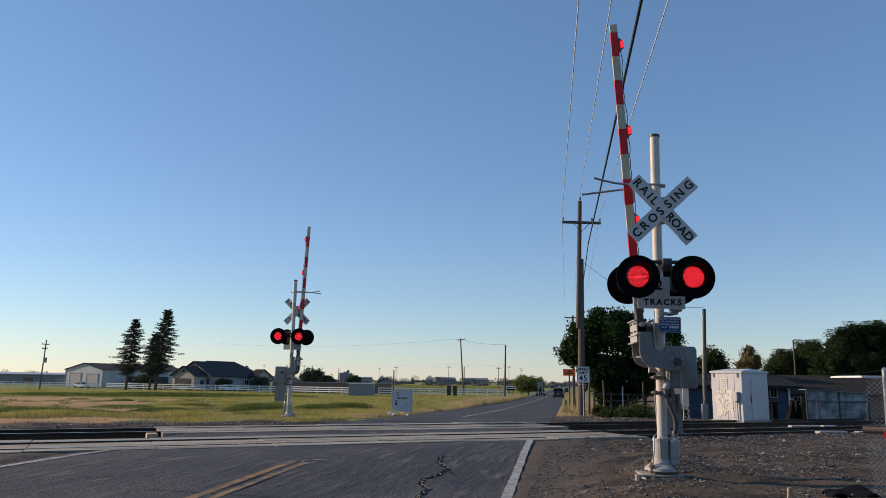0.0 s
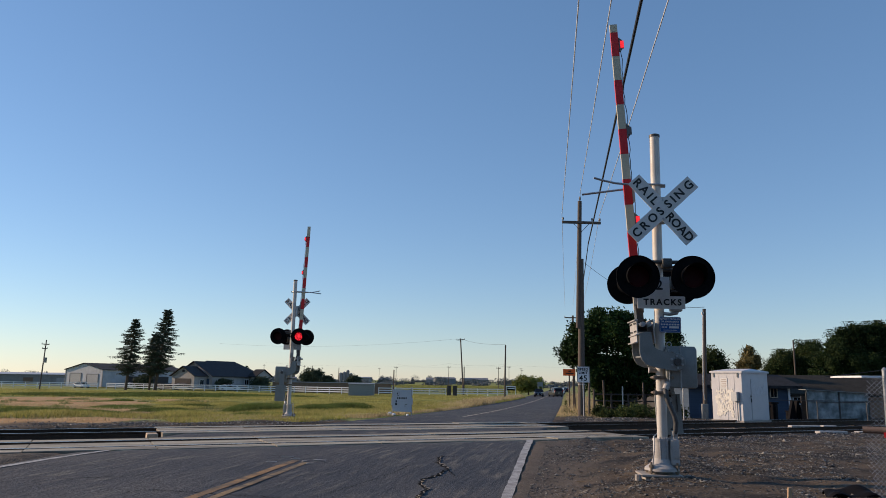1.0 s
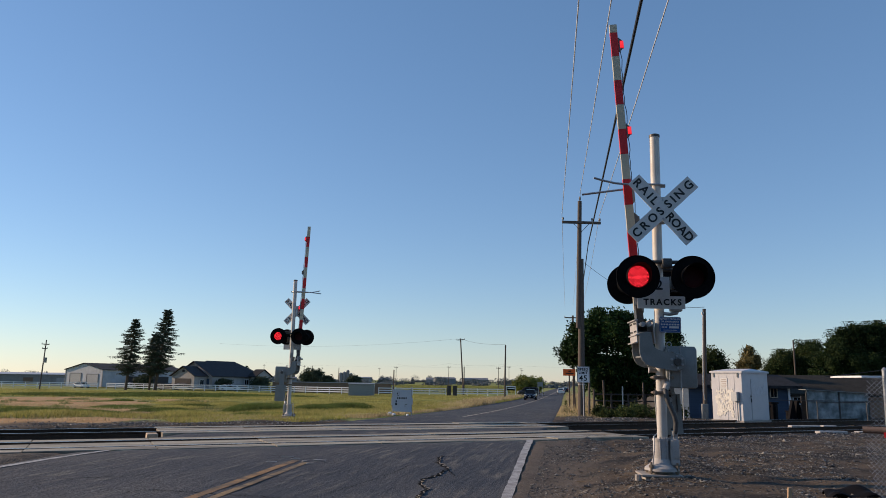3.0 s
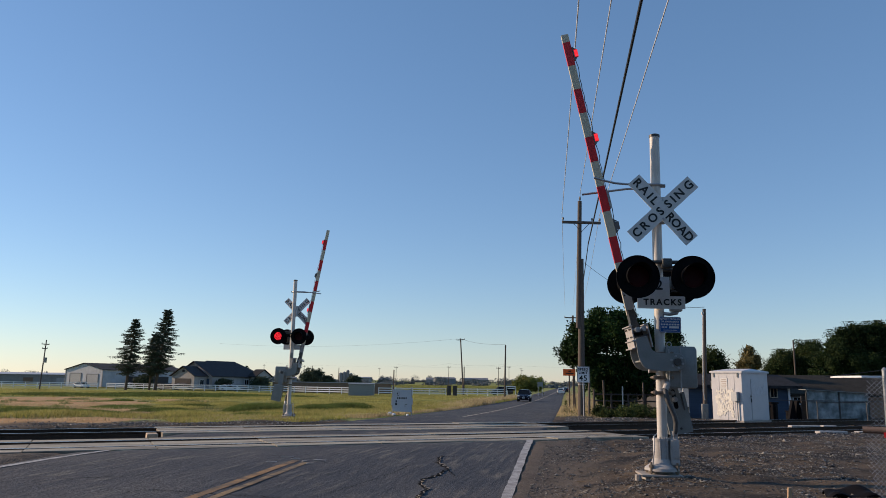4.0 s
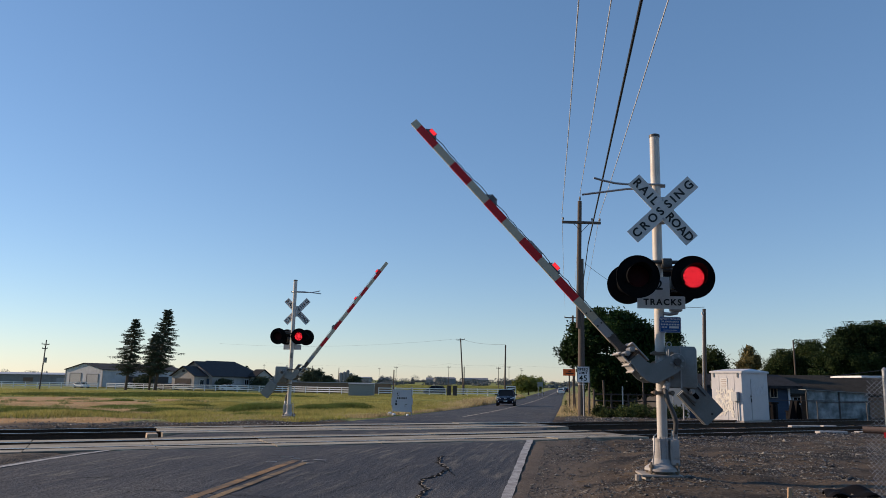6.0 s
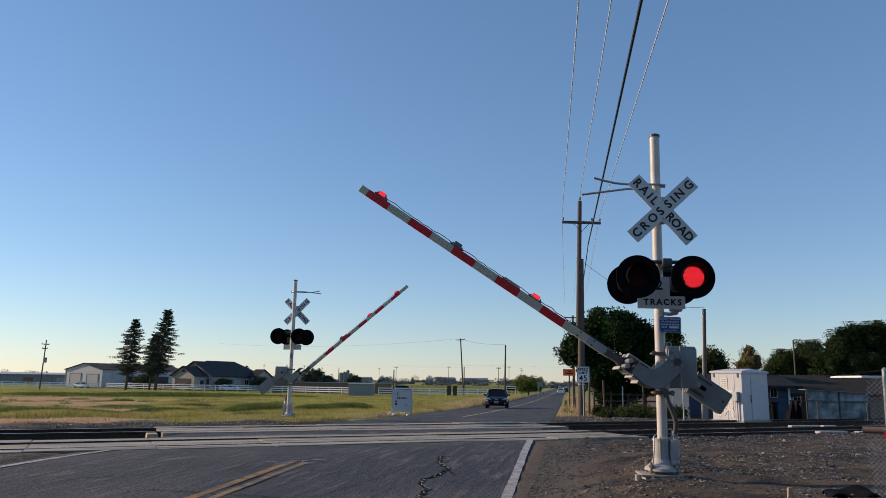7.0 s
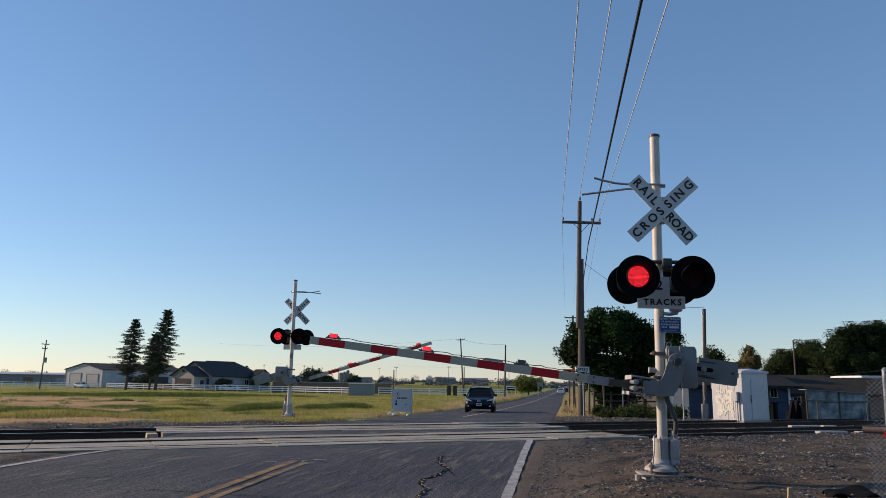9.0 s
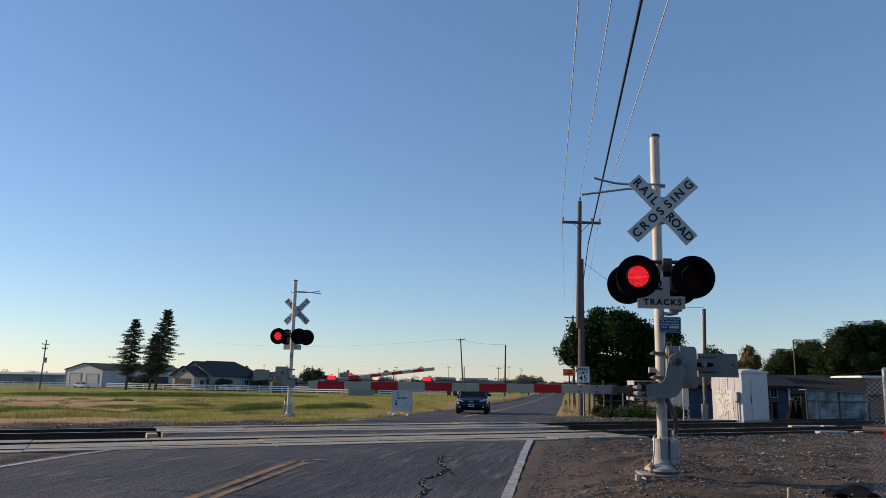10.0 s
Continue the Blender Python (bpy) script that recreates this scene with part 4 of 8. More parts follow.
            for kx in range(-3, 4):
                for kz in (-1, 0, 1):
                    box(bm, kx * 0.015, 0.022 * sy, kz * 0.015, 0.007, 0.002, 0.007)
        for f in bm.faces:
            f.material_index = 1 if max(abs(v.co.y) for v in f.verts) > 0.0222 else 0
        lit = part("lit_lens", bm, [M_MARK, M_LEDDOT], lamp, "lit red lamp face")
        leds.append((lit, x, side, top + 0.046, zc))
    for y in (0.37, 0.47):
        bm = bmesh.new()
        prism(bm, [(0.46, 0.149), (1.025, 0.149), (1.045, 0.13), (1.045, -0.18), (1.025, -0.199), (0.46, -0.199)], y, y + 0.05)
        cw = part("counterweight", bm, M_ALU, arm, "grey steel counterweight plate")
        bm = bmesh.new()
        cyl(bm, (0.97, y - 0.012, -0.02), (0.97, y, -0.02), 0.018, n=8)
        part("lug", bm, M_DARKSTEEL, cw)
    y = 0.37
    bm = bmesh.new()
    o = [(-0.05, 0.07)] + [(0.63 + 0.085 * math.cos(radians(t)), -0.02 + 0.085 * math.sin(radians(t))) for t in range(80, -81, -20)] + [(-0.05, -0.11)]
    prism(bm, o, y - 0.026, y - 0.001)
    part("counterweight_arm", bm, M_ALU, arm, "slotted grey arm of the counterweight", True)
    bm = bmesh.new()
    o = [(0.42 + 0.03 * math.cos(radians(t)), -0.02 + 0.03 * math.sin(radians(t))) for t in range(90, 271, 30)] + [(0.65 + 0.03 * math.cos(radians(t)), -0.02 + 0.03 * math.sin(radians(t))) for t in range(-90, 91, 30)]
    prism(bm, o, y - 0.03, y - 0.024)
    part("slot", bm, M_BLACK, arm, "dark slot")
    bm = bmesh.new()
    for z in (0.095, -0.13):
        box(bm, 0.6, y - 0.006, z, 0.24, 0.014, 0.014, 0.002)
    part("guide_strip", bm, M_DARKSTEEL, arm)
    bm = bmesh.new()
    cyl(bm, (0.54, y - 0.05, -0.02), (0.54, y - 0.02, -0.02), 0.042, n=12)
    cyl(bm, (0.54, y - 0.07, -0.02), (0.54, y - 0.04, -0.02), 0.022, n=6)
    part("clamp_bolt", bm, M_GALV, arm, "", True)
    return arm, leds


def signal(m, pivot, drop, tip, ends, lamps_at, label, up=0.0, side=0.0, notice=True, nudge=0.0, guide=0.0, off=0.0):
    """A crossing signal: mast, crossbuck, track count, flashing lights, gate mechanism and arm. Faces -y, arm towards -x."""
    root = empty("crossing_signal", m, label, "crossing signal", "crossing signals")
    bm = bmesh.new()
    box(bm, -0.06, 0.0, -0.06, 0.46, 0.46, 0.16, 0.01)
    box(bm, -0.06, 0.0, 0.035, 0.57, 0.52, 0.03, 0.008)
    cyl(bm, (-0.4, -0.24, -0.03), (-0.4, -0.24, 0.05), 0.045, n=10)
    part("footing", bm, M_CONC, root, "flat concrete footing plate")
    bm = bmesh.new()
    cyl(bm, (-0.02, 0.0, 0.095), (-0.02, 0.0, 0.13), 0.24, 0.235, 28)
    cyl(bm, (-0.02, 0.0, 0.13), (-0.02, 0.0, 0.19), 0.235, 0.15, 28)
    part("base_flange", bm, M_OLDW, root, "white flared base flange", True)
    for sx, sy in ((-1, -1), (1, -1), (-1, 1), (1, 1)):
        bm = bmesh.new()
        x, y = -0.02 + 0.18 * sx, 0.15 * sy
        cyl(bm, (x, y, 0.03), (x, y, 0.215), 0.016, n=8)
        cyl(bm, (x, y, 0.14), (x, y, 0.175), 0.034, n=6)
        cyl(bm, (x, y, 0.07), (x, y, 0.095), 0.034, n=6)
        part("anchor_bolt", bm, M_CLAMP, root, "rust-stained anchor bolt")
    bm = bmesh.new()
    cyl(bm, (-0.02, 0.0, 0.18), (-0.02, 0.0, 0.26), 0.155, 0.118, 24)
    cyl(bm, (-0.02, 0.0, 0.26), (-0.02, 0.0, 0.5), 0.118, 0.11, 24)
    cyl(bm, (-0.02, 0.0, 0.5), (-0.02, 0.0, 0.53), 0.122, 0.12, 24)
    for a in (-110, -60):
        box(bm, -0.02 + 0.112 * math.cos(radians(a)), 0.112 * math.sin(radians(a)), 0.38, 0.014, 0.03, 0.36, 0.004)
    part("base_casting", bm, M_OLDW, root, "white ribbed cast mast base", True)
    bm = bmesh.new()
    box(bm, 0.145, -0.04, 0.35, 0.12, 0.2, 0.36, 0.025)
    box(bm, 0.15, -0.146, 0.39, 0.09, 0.014, 0.24, 0.006)
    box(bm, 0.15, -0.146, 0.21, 0.1, 0.012, 0.06, 0.004)
    cyl(bm, (0.15, -0.06, 0.52), (0.15, -0.06, 0.56), 0.05, n=12)
    part("junction_box", bm, M_OLDW, root, "white rounded junction box", True)
    bm = bmesh.new()
    tube(bm, [(-0.17, -0.12, 0.17), (-0.15, -0.13, 0.36), (-0.14, -0.1, 0.56), (-0.09, -0.06, 0.6)], 0.009, 6)
    part("ground_wire", bm, M_GALV, root, "", True)
    bm = bmesh.new()
    cyl(bm, (0, 0, 0.14), (0, 0, 5.05 + up), 0.072, n=28)
    mast = part("mast", bm, M_WHITE, root, "white painted round mast", True)
    bm = bmesh.new()
    cyl(bm, (0, 0, 5.05 + up), (0, 0, 5.06 + up), 0.08, 0.06, n=24)
    cyl(bm, (0, 0, 5.015 + up), (0, 0, 5.05 + up), 0.08, n=24)
    part("cap", bm, M_DARKSTEEL, mast, "grey mast cap", True)
    # conduits
    bm = bmesh.new()
    tube(bm, [(0.03, -0.13, 1.22), (0.035, -0.15, 1.14), (0.055, -0.155, 1.05), (0.1, -0.15, 0.95), (0.14, -0.14, 0.86), (0.165, -0.13, 0.76), (0.16, -0.1, 0.64), (0.15, -0.06, 0.56)], 0.034, 12)
    part("conduit", bm, M_CONDUIT, root, "grey flexible cable conduit", True)
    bm = bmesh.new()
    tube(bm, [(0.12, -0.05, 1.28), (0.06, -0.12, 1.29), (0.03, -0.13, 1.22)], 0.045, 12)
    part("conduit_elbow", bm, M_OLDW, root, "white pipe elbow", True)
    bm = bmesh.new()
    cyl(bm, (0.15, -0.06, 0.55), (0.155, -0.08, 0.64), 0.046, n=12)
    part("conduit_collar", bm, M_GALV, root, "", True)
    bm = bmesh.new()
    if notice:
        tube(bm, [(0.05, -0.04, 2.31), (0.14, -0.06, 2.3), (0.24, -0.05, 2.32), (0.27, -0.05, 2.4)], 0.026, 10)
        box(bm, 0.23, -0.05, 2.37, 0.18, 0.1, 0.06, 0.02)
        part("cable_bend", bm, M_GALV, root, "grey cable elbow under the sign", True)
    else:
        box(bm, -0.02, 0.09, 2.35, 0.1, 0.08, 0.22, 0.02)
        part("junction_box", bm, M_ALU, root, "small grey box on the mast", True)
    # clamps that carry the mechanism
    dz = pivot[2] - 1.607
    for z in (1.17, 1.385, 1.73):
        bm = bmesh.new()
        box(bm, 0.02, -0.09, z + dz, 0.24, 0.03, 0.045, 0.008)
        box(bm, 0.02, 0.09, z + dz, 0.24, 0.03, 0.045, 0.008)
        for x in (-0.105, 0.13):
            cyl(bm, (x, -0.14, z + dz), (x, 0.14, z + dz), 0.016, n=8)
            cyl(bm, (x, -0.15, z + dz), (x, -0.115, z + dz), 0.028, n=6)
            cyl(bm, (x, -0.115, z + dz), (x, -0.1, z + dz), 0.036, n=12)
        part("clamp", bm, M_CLAMP, root, "stained steel clamp", True)
    bm = bmesh.new()
    cyl(bm, (-0.16, 0.0, 1.49 + dz), (-0.06, 0.0, 1.49 + dz), 0.034, n=12)
    cyl(bm, (-0.17, 0.0, 1.49 + dz), (-0.15, 0.0, 1.49 + dz), 0.042, n=12)
    part("mast_stub", bm, M_OLDW, root, "white pipe stub on the mast", True)
    bx = pivot[0] + 0.095
    bm = bmesh.new()
    box(bm, bx, 0.03, 1.53 + dz, 0.44, 0.34, 0.58, 0.035)
    box(bm, bx, 0.03, 1.815 + dz, 0.4, 0.3, 0.04, 0.012)
    mech = part("gate_mechanism", bm, M_ALU, root, "grey gate motor cabinet", True)
    bm = bmesh.new()
    box(bm, bx - 0.02, -0.148, 1.53 + dz, 0.022, 0.02, 0.62, 0.004)
    box(bm, bx - 0.18, -0.145, 1.53 + dz, 0.014, 0.016, 0.52, 0.004)
    part("seam_strip", bm, M_GREYPLATE, mech, "pale steel strip over the lid seam")
    bm = bmesh.new()
    ring = [(bx - 0.16 + 0.035 * math.cos(radians(45 * k)), -0.08, 1.86 + dz + 0.035 * math.sin(radians(45 * k))) for k in range(9)]
    tube(bm, ring, 0.008, 6)
    part("lifting_eye", bm, M_GALV, mech, "steel lifting eye", True)
    for z in (1.38, 1.68):
        bm = bmesh.new()
        box(bm, bx - 0.225, -0.04, z + dz, 0.03, 0.1, 0.06, 0.006)
        part("latch", bm, M_GALV, mech)
    bm = bmesh.new()
    cyl(bm, (pivot[0], -0.3, pivot[2]), (pivot[0], 0.38, pivot[2]), 0.05, n=16)
    part("shaft", bm, M_DARKSTEEL, mech)
    # crossbuck
    cb = new("crossbuck")
    cb.parent = root
    cb.matrix_basis = pose(0.062 - side + nudge * 0.5, -0.13, 3.85 + up * 1.4 - nudge * 0.6)
    cb["label"] = "white crossbuck with black letters"
    blade(cb, 48.2 if notice else 46, RAIL_ROAD, CROSSING, 0.0)
    blade(cb, -43.3 if notice else -45, CROSSING, RAIL_ROAD, -0.016)
    bm = bmesh.new()
    box(bm, 0, 0.07, 0.0, 0.1, 0.12, 0.4, 0.01)
    for z in (0.14, -0.14):
        cyl(bm, (0, -0.03, z), (0, 0, z), 0.015, n=8)
    part("mounting", bm, M_GALV, cb)
    # bracket that steadies the raised arm
    bm = bmesh.new()
    tube(bm, [(0.1, -0.05, 4.25), (0.02, -0.085, 4.25), (-0.35, -0.09, 4.24), (-0.62, -0.13, 4.25), (-0.78, -0.15, 4.28), (-0.95, -0.17, 4.32)], 0.017, 8)
    tube(bm, [(0.1, 0.05, 4.25), (0.02, 0.12, 4.25), (-0.4, 0.16, 4.24), (-1.08, 0.22, 4.16)], 0.017, 8)
    cyl(bm, (-0.1, 0, 4.25), (0.14, 0, 4.25), 0.03, n=8)
    part("arm_guide", bm, M_GALV, root, "thin forked steel arm guide", True, pose(0, 0, guide))
    # track count
    bm = bmesh.new()
    box(bm, 0.012, -0.1, 2.487, 0.69, 0.008, 0.186, 0.003)
    box(bm, -0.02, -0.1, 2.722, 0.32, 0.008, 0.284, 0.003)
    tc = part("track_count_sign", bm, M_SIGN, root, "white sign with black letters", at=pose(0, 0, up - 0.02))
    for txt, x, z, size, gap in (("TRACKS", 0.03, 2.487, 0.124, 1.28), ("2", -0.01, 2.735, 0.2, 1.0)):
        ob = new("lettering", lettering(txt, size, M_INK, bold=0.004, spacing=gap))
        ob.parent = tc
        ob.matrix_basis = pose(x, -0.106, z)
    bm = bmesh.new()
    box(bm, 0.185, -0.08, 2.78, 0.05, 0.05, 0.2, 0.01)
    box(bm, 0.21, -0.1, 2.655, 0.09, 0.02, 0.03, 0.004)
    part("sign_bracket", bm, M_DARKSTEEL, root, "dark steel sign bracket", at=pose(0, 0, up - 0.02))
    # crossarm with lights facing both ways
    bm = bmesh.new()
    cyl(bm, (-0.4, -0.12, 3.06), (0.4, -0.12, 3.06), 0.028, n=12)
    box(bm, 0.1, -0.11, 3.04, 0.14, 0.16, 0.14, 0.02)
    for sx in (-1, 1):
        cyl(bm, (0.387 * sx, -0.12, 3.06), (0.387 * sx, -0.2, 2.78), 0.025, n=8)
    cyl(bm, (-0.4, 0.1, 2.98), (0.4, 0.1, 2.98), 0.028, n=12)
    part("crossarm", bm, M_DARKSTEEL, root, "dark lamp crossarm", True, pose(0, 0, up))
    dx, zl = nudge - side * 0.7, up + nudge * 0.6
    lamps = [flasher(root, -0.395 + dx, -0.5, 2.785 + zl, False), flasher(root, 0.37 + dx, -0.5, 2.787 + zl, False),
             flasher(root, -0.375 + dx + side * 0.3 - off, 0.42, 2.795 + zl - off * 0.9, True), flasher(root, 0.4 + dx + side * 0.3 - off * 0.6, 0.42, 2.795 + zl - off * 0.9, True)]
    # emergency notice
    if notice:
        bm = bmesh.new()
        prism(bm, [(0.2 + sx * 0.155 + dx, 2.18 + sz * 0.115 + dz) for sx, sz, dx, dz in ((-1, -1, 0.02, 0), (1, -1, -0.02, 0), (1, -1, 0, 0.02), (1, 1, 0, -0.02), (1, 1, -0.02, 0), (-1, 1, 0.02, 0), (-1, 1, 0, -0.02), (-1, -1, 0, 0.02))], -0.103, -0.097)
        no = part("notice", bm, M_BLUE, root, "blue notice with white writing", at=pose(-0.07, 0, -0.035))
        for txt, z in (("REPORT PROBLEM", 2.258), ("OR EMERGENCY", 2.222)):
            ob = new("lettering", lettering(txt, 0.034, M_SIGN, bold=0.0006, spacing=1.05))
            ob.parent = no
            ob.matrix_basis = pose(0.2, -0.1045, z)
        bm = bmesh.new()
        for j in range(12):
            box(bm, 0.2 - 0.125 + j * 0.0225, -0.104, 2.182, 0.014, 0.002, 0.024)
        for j in range(4):
            box(bm, 0.085 + j * 0.021, -0.104, 2.142, 0.013, 0.002, 0.022)
        box(bm, 0.255, -0.104, 2.142, 0.14, 0.002, 0.03)
        for j in range(14):
            box(bm, 0.11 + j * 0.014, -0.104, 2.1, 0.009, 0.002, 0.009)
        for sx, sz, w, h in ((0, 0.11, 0.3, 0.006), (0, -0.11, 0.3, 0.006), (0.15, 0, 0.006, 0.22), (-0.15, 0, 0.006, 0.22)):
            box(bm, 0.2 + sx * 0.97, -0.104, 2.18 + sz * 0.97, w * 0.9, 0.002, h)
        part("writing", bm, M_SIGN, no)
    arm, leds = gate_arm(root, tip, ends, lamps_at, drop, 0.12 if notice else 0.0)
    return root, arm, leds, lamps


FAR_AT = pose(-5.73, 28.3, -0.05, 0, -0.3, 176.4)
NEAR_PIVOT, FAR_PIVOT = (0.176, 0.0, 1.607), (0.232, 0.0, 1.7)
near_ends = [5.363] + [5.227 - 0.4035 * k for k in range(10)] + [0.793]
far_ends = [5.69] + [5.285 - 0.4064 * k for k in range(10)] + [0.793]
near_root, near_arm, near_marks, near_lamps = signal(pose(3.165, 10.79, 0.14, 0, 0.6, -3.62), NEAR_PIVOT, 0.401, 5.363, near_ends, (5.019, 3.585, 2.158), "white railway crossing signal with flashing red lights and barrier")
far_root, far_arm, far_marks, far_lamps = signal(FAR_AT, FAR_PIVOT, 0.47, 5.69, far_ends, (5.19, 3.86, 2.49), "white railway crossing signal across the tracks with red lights", 0.2, 0.22, False, 0.14, 0.54, 0.03)

# ---- plants ----
def blob_points(rng, centre, radii, n, shell=0.55):
    """Points in an uneven ball, more of them near its skin."""
    d = rng.normal(size=(n, 3))
    d /= np.linalg.norm(d, axis=1)[:, None]
    bumps = 1 + 0.18 * np.sin(d[:, 0] * 5 + d[:, 2] * 4 + centre[0]) + 0.14 * np.sin(d[:, 1] * 7 - d[:, 2] * 6 + centre[1])
    r = (shell + (1 - shell) * rng.uniform(0, 1, n) ** 0.7) * bumps
    return np.asarray(centre) + d * np.asarray(radii) * r[:, None]


def broadleaf(name, x, y, trunk_h, lobes, n, leaf, label, mat=None, trunk_r=0.2, seed=1, clump=0.3, group="", per=22, tall=1.0):
    """A tree: tapered trunk, limbs to each lobe, and a crown of leaves in clumps."""
    rng = np.random.default_rng(seed)
    lobes = [((c[0], c[1], c[2] * tall), r) for c, r in lobes]
    z0 = gz(x, y) - 0.05
    root = empty(name, pose(x, y, z0), label, "tree", group)
    bm = bmesh.new()
    cyl(bm, (0, 0, 0), (0.05, 0, trunk_h), trunk_r, trunk_r * 0.75, 10)
    for c, r in lobes:
        c = Vector(c)
        mid = Vector((0.05, 0, trunk_h)).lerp(c, 0.5) + Vector((0, 0, -0.1))
        cyl(bm, (0.05, 0, trunk_h * 0.9), mid, trunk_r * 0.55, trunk_r * 0.35, 7)
        cyl(bm, mid, c, trunk_r * 0.35, trunk_r * 0.12, 6)
        for k in range(4):
            tipv = c + Vector(rng.normal(size=3)) * max(r) * 0.5
            cyl(bm, mid.lerp(c, 0.6), tipv, trunk_r * 0.16, trunk_r * 0.05, 5)
    part("trunk", bm, M_BARK, root, "", True)
    vol = sum(r[0] * r[1] + r[0] * r[2] for _, r in lobes)
    pts = []
    for c, r in lobes:
        k = int(n * (r[0] * r[1] + r[0] * r[2]) / vol)
        nc = max(8, k // per)
        cent = blob_points(rng, c, r, nc)
        sc = clump * (0.6 + 0.8 * rng.uniform(size=nc))
        pick = rng.integers(0, nc, k)
        pts.append(cent[pick] + np.clip(rng.normal(size=(k, 3)), -1.5, 1.5) * sc[pick][:, None])
    v, f = leaves(rng, np.concatenate(pts), leaf)
    # a dim heart of larger leaves closes the middle of each lobe
    if n > 4000:
        heart = np.concatenate([blob_points(rng, c, np.array(r) * 0.85, max(10, n // (8 * len(lobes))), 0.5) for c, r in lobes])
        v2, f2 = leaves(rng, heart, leaf * 2.2)
        v, f = np.concatenate([v, v2]), np.concatenate([f, f2 + len(v)])
    ob = new("crown", raw("crown", v, f, mat or M_LEAF))
    ob.parent = root
    return root


def conifer(name, x, y, h, width, label, seed=1, bare=0.12, n=16000, leaf=0.15, lean=0.0):
    """A tall conifer with drooping tiers of branches and gaps between them."""
    rng = np.random.default_rng(seed)
    root = empty(name, pose(x, y, gz(x, y) - 0.05), label, "tree", "tall conifers")
    bm = bmesh.new()
    cyl(bm, (0, 0, 0), (lean * 0.6, 0, h * 0.6), h * 0.02, h * 0.012, 9)
    cyl(bm, (lean * 0.6, 0, h * 0.6), (lean, 0, h * 0.98), h * 0.012, 0.02, 8)
    pts = []
    tiers = int(h * 2.6)
    per = n // (tiers * 6)
    for i in range(tiers):
        u = bare + (0.99 - bare) * (i + rng.uniform(-0.3, 0.3)) / tiers
        prof = min(1.0, (1 - u) * 1.6 + 0.05) ** 0.8 * min(1.0, 0.45 + (u - bare) * 2.4) * (0.6 + 0.55 * rng.uniform())
        for k in range(6):
            a = 2 * math.pi * (k + rng.uniform(-0.5, 0.5)) / 6
            L = width / 2 * prof * rng.uniform(0.4, 1.15) + 0.25
            rise = 0.25 * smooth01((u - 0.55) / 0.4) - 0.2
            tipv = np.array((lean * u + L * math.cos(a), L * math.sin(a), u * h + L * float(rise) + rng.uniform(-0.35, 0.35)))
            base = np.array((lean * u, 0, u * h))
            cyl(bm, base, tipv, 0.06, 0.015, 4)
            w = (rng.uniform(0.0, 1.0, per) ** 0.7 * 0.93 + 0.13)[:, None]
            sag = np.zeros((per, 3))
            sag[:, 2] = -0.25 * np.sin(np.pi * np.clip(w[:, 0], 0, 1)) * L * 0.25
            pts.append(base + (tipv - base) * w + sag + np.clip(rng.normal(size=(per, 3)), -1.4, 1.4) * np.array((0.26, 0.26, 0.12)) * (0.45 + L * 0.15))
    part("trunk", bm, M_BARK, root)
    v, f = leaves(rng, np.concatenate(pts), leaf)
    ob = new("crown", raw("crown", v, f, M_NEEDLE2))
    ob.parent = root
    return root


def blades(rng, x, y, h, w, lean=0.35, zoff=0.0):
    """Grass blades: one narrow bent quad pair each."""
    n = len(x)
    z = ground_z(x, y) - 0.02 + zoff
    a = rng.uniform(0, 2 * math.pi, n)
    dx, dy = np.cos(a) * w, np.sin(a) * w
    lx, ly = rng.normal(size=n) * lean * h + 0.12 * h, rng.normal(size=n) * lean * h
    p = lambda ox, oy, oz: np.stack([x + ox, y + oy, z + oz], -1)
    v = np.stack([p(-dx, -dy, 0), p(dx, dy, 0), p(lx * 0.45 + dx * 0.7, ly * 0.45 + dy * 0.7, h * 0.6), p(lx * 0.45 - dx * 0.7, ly * 0.45 - dy * 0.7, h * 0.6),
                  p(lx, ly, h)], 1).reshape(-1, 3)
    k = np.arange(n)[:, None] * 5
    q = np.concatenate([k + np.array([[0, 1, 2, 3]]), k + np.array([[3, 2, 4, 4]])])
    return v, q


def grass(name, x, y, h, w, mat, label, seed, lean=0.35):
    rng = np.random.default_rng(seed)
    n = len(x)
    v, q = blades(rng, x, y, h, w, lean)
    tri = np.concatenate([q[:n][:, [0, 1, 2]], q[:n][:, [0, 2, 3]], q[n:][:, [0, 1, 2]]])
    return tagged(new(name, raw(name, v, tri, mat)), label, "grass", kind="stuff")


def bush(name, x, y, r, h, n, leaf, label, mat, seed, category="bush", group=""):
    rng = np.random.default_rng(seed)
    pts = blob_points(rng, (0, 0, h * 0.5), (r, r, h * 0.55), n, 0.3)
    pts[:, 2] = np.abs(pts[:, 2])
    v, f = leaves(rng, pts, leaf)
    bm = bmesh.new()
    for k in range(5):
        a = k * 1.3
        cyl(bm, (0, 0, 0), (0.5 * r * math.cos(a), 0.5 * r * math.sin(a), h * 0.6), 0.02, 0.008, 5)
    root = empty(name, pose(x, y, gz(x, y) - 0.03), label, category, group)
    part("stems", bm, M_BARK, root)
    ob = new("foliage", raw("foliage", v, f, mat))
    ob.parent = root
    return root

# ---- beside the road: poles, wires, signs ----
def wood_pole(name, x, y, h, r, label, lean=(0, 0), group="utility poles"):
    z = gz(x, y)
    root = empty(name, pose(x, y, z, lean[1], lean[0], 0), label, "utility pole", group)
    bm = bmesh.new()
    cyl(bm, (0, 0, -0.3), (0, 0, h), r, r * 0.72, 14)
    part("shaft", bm, M_POLE, root, "", True)
    return root


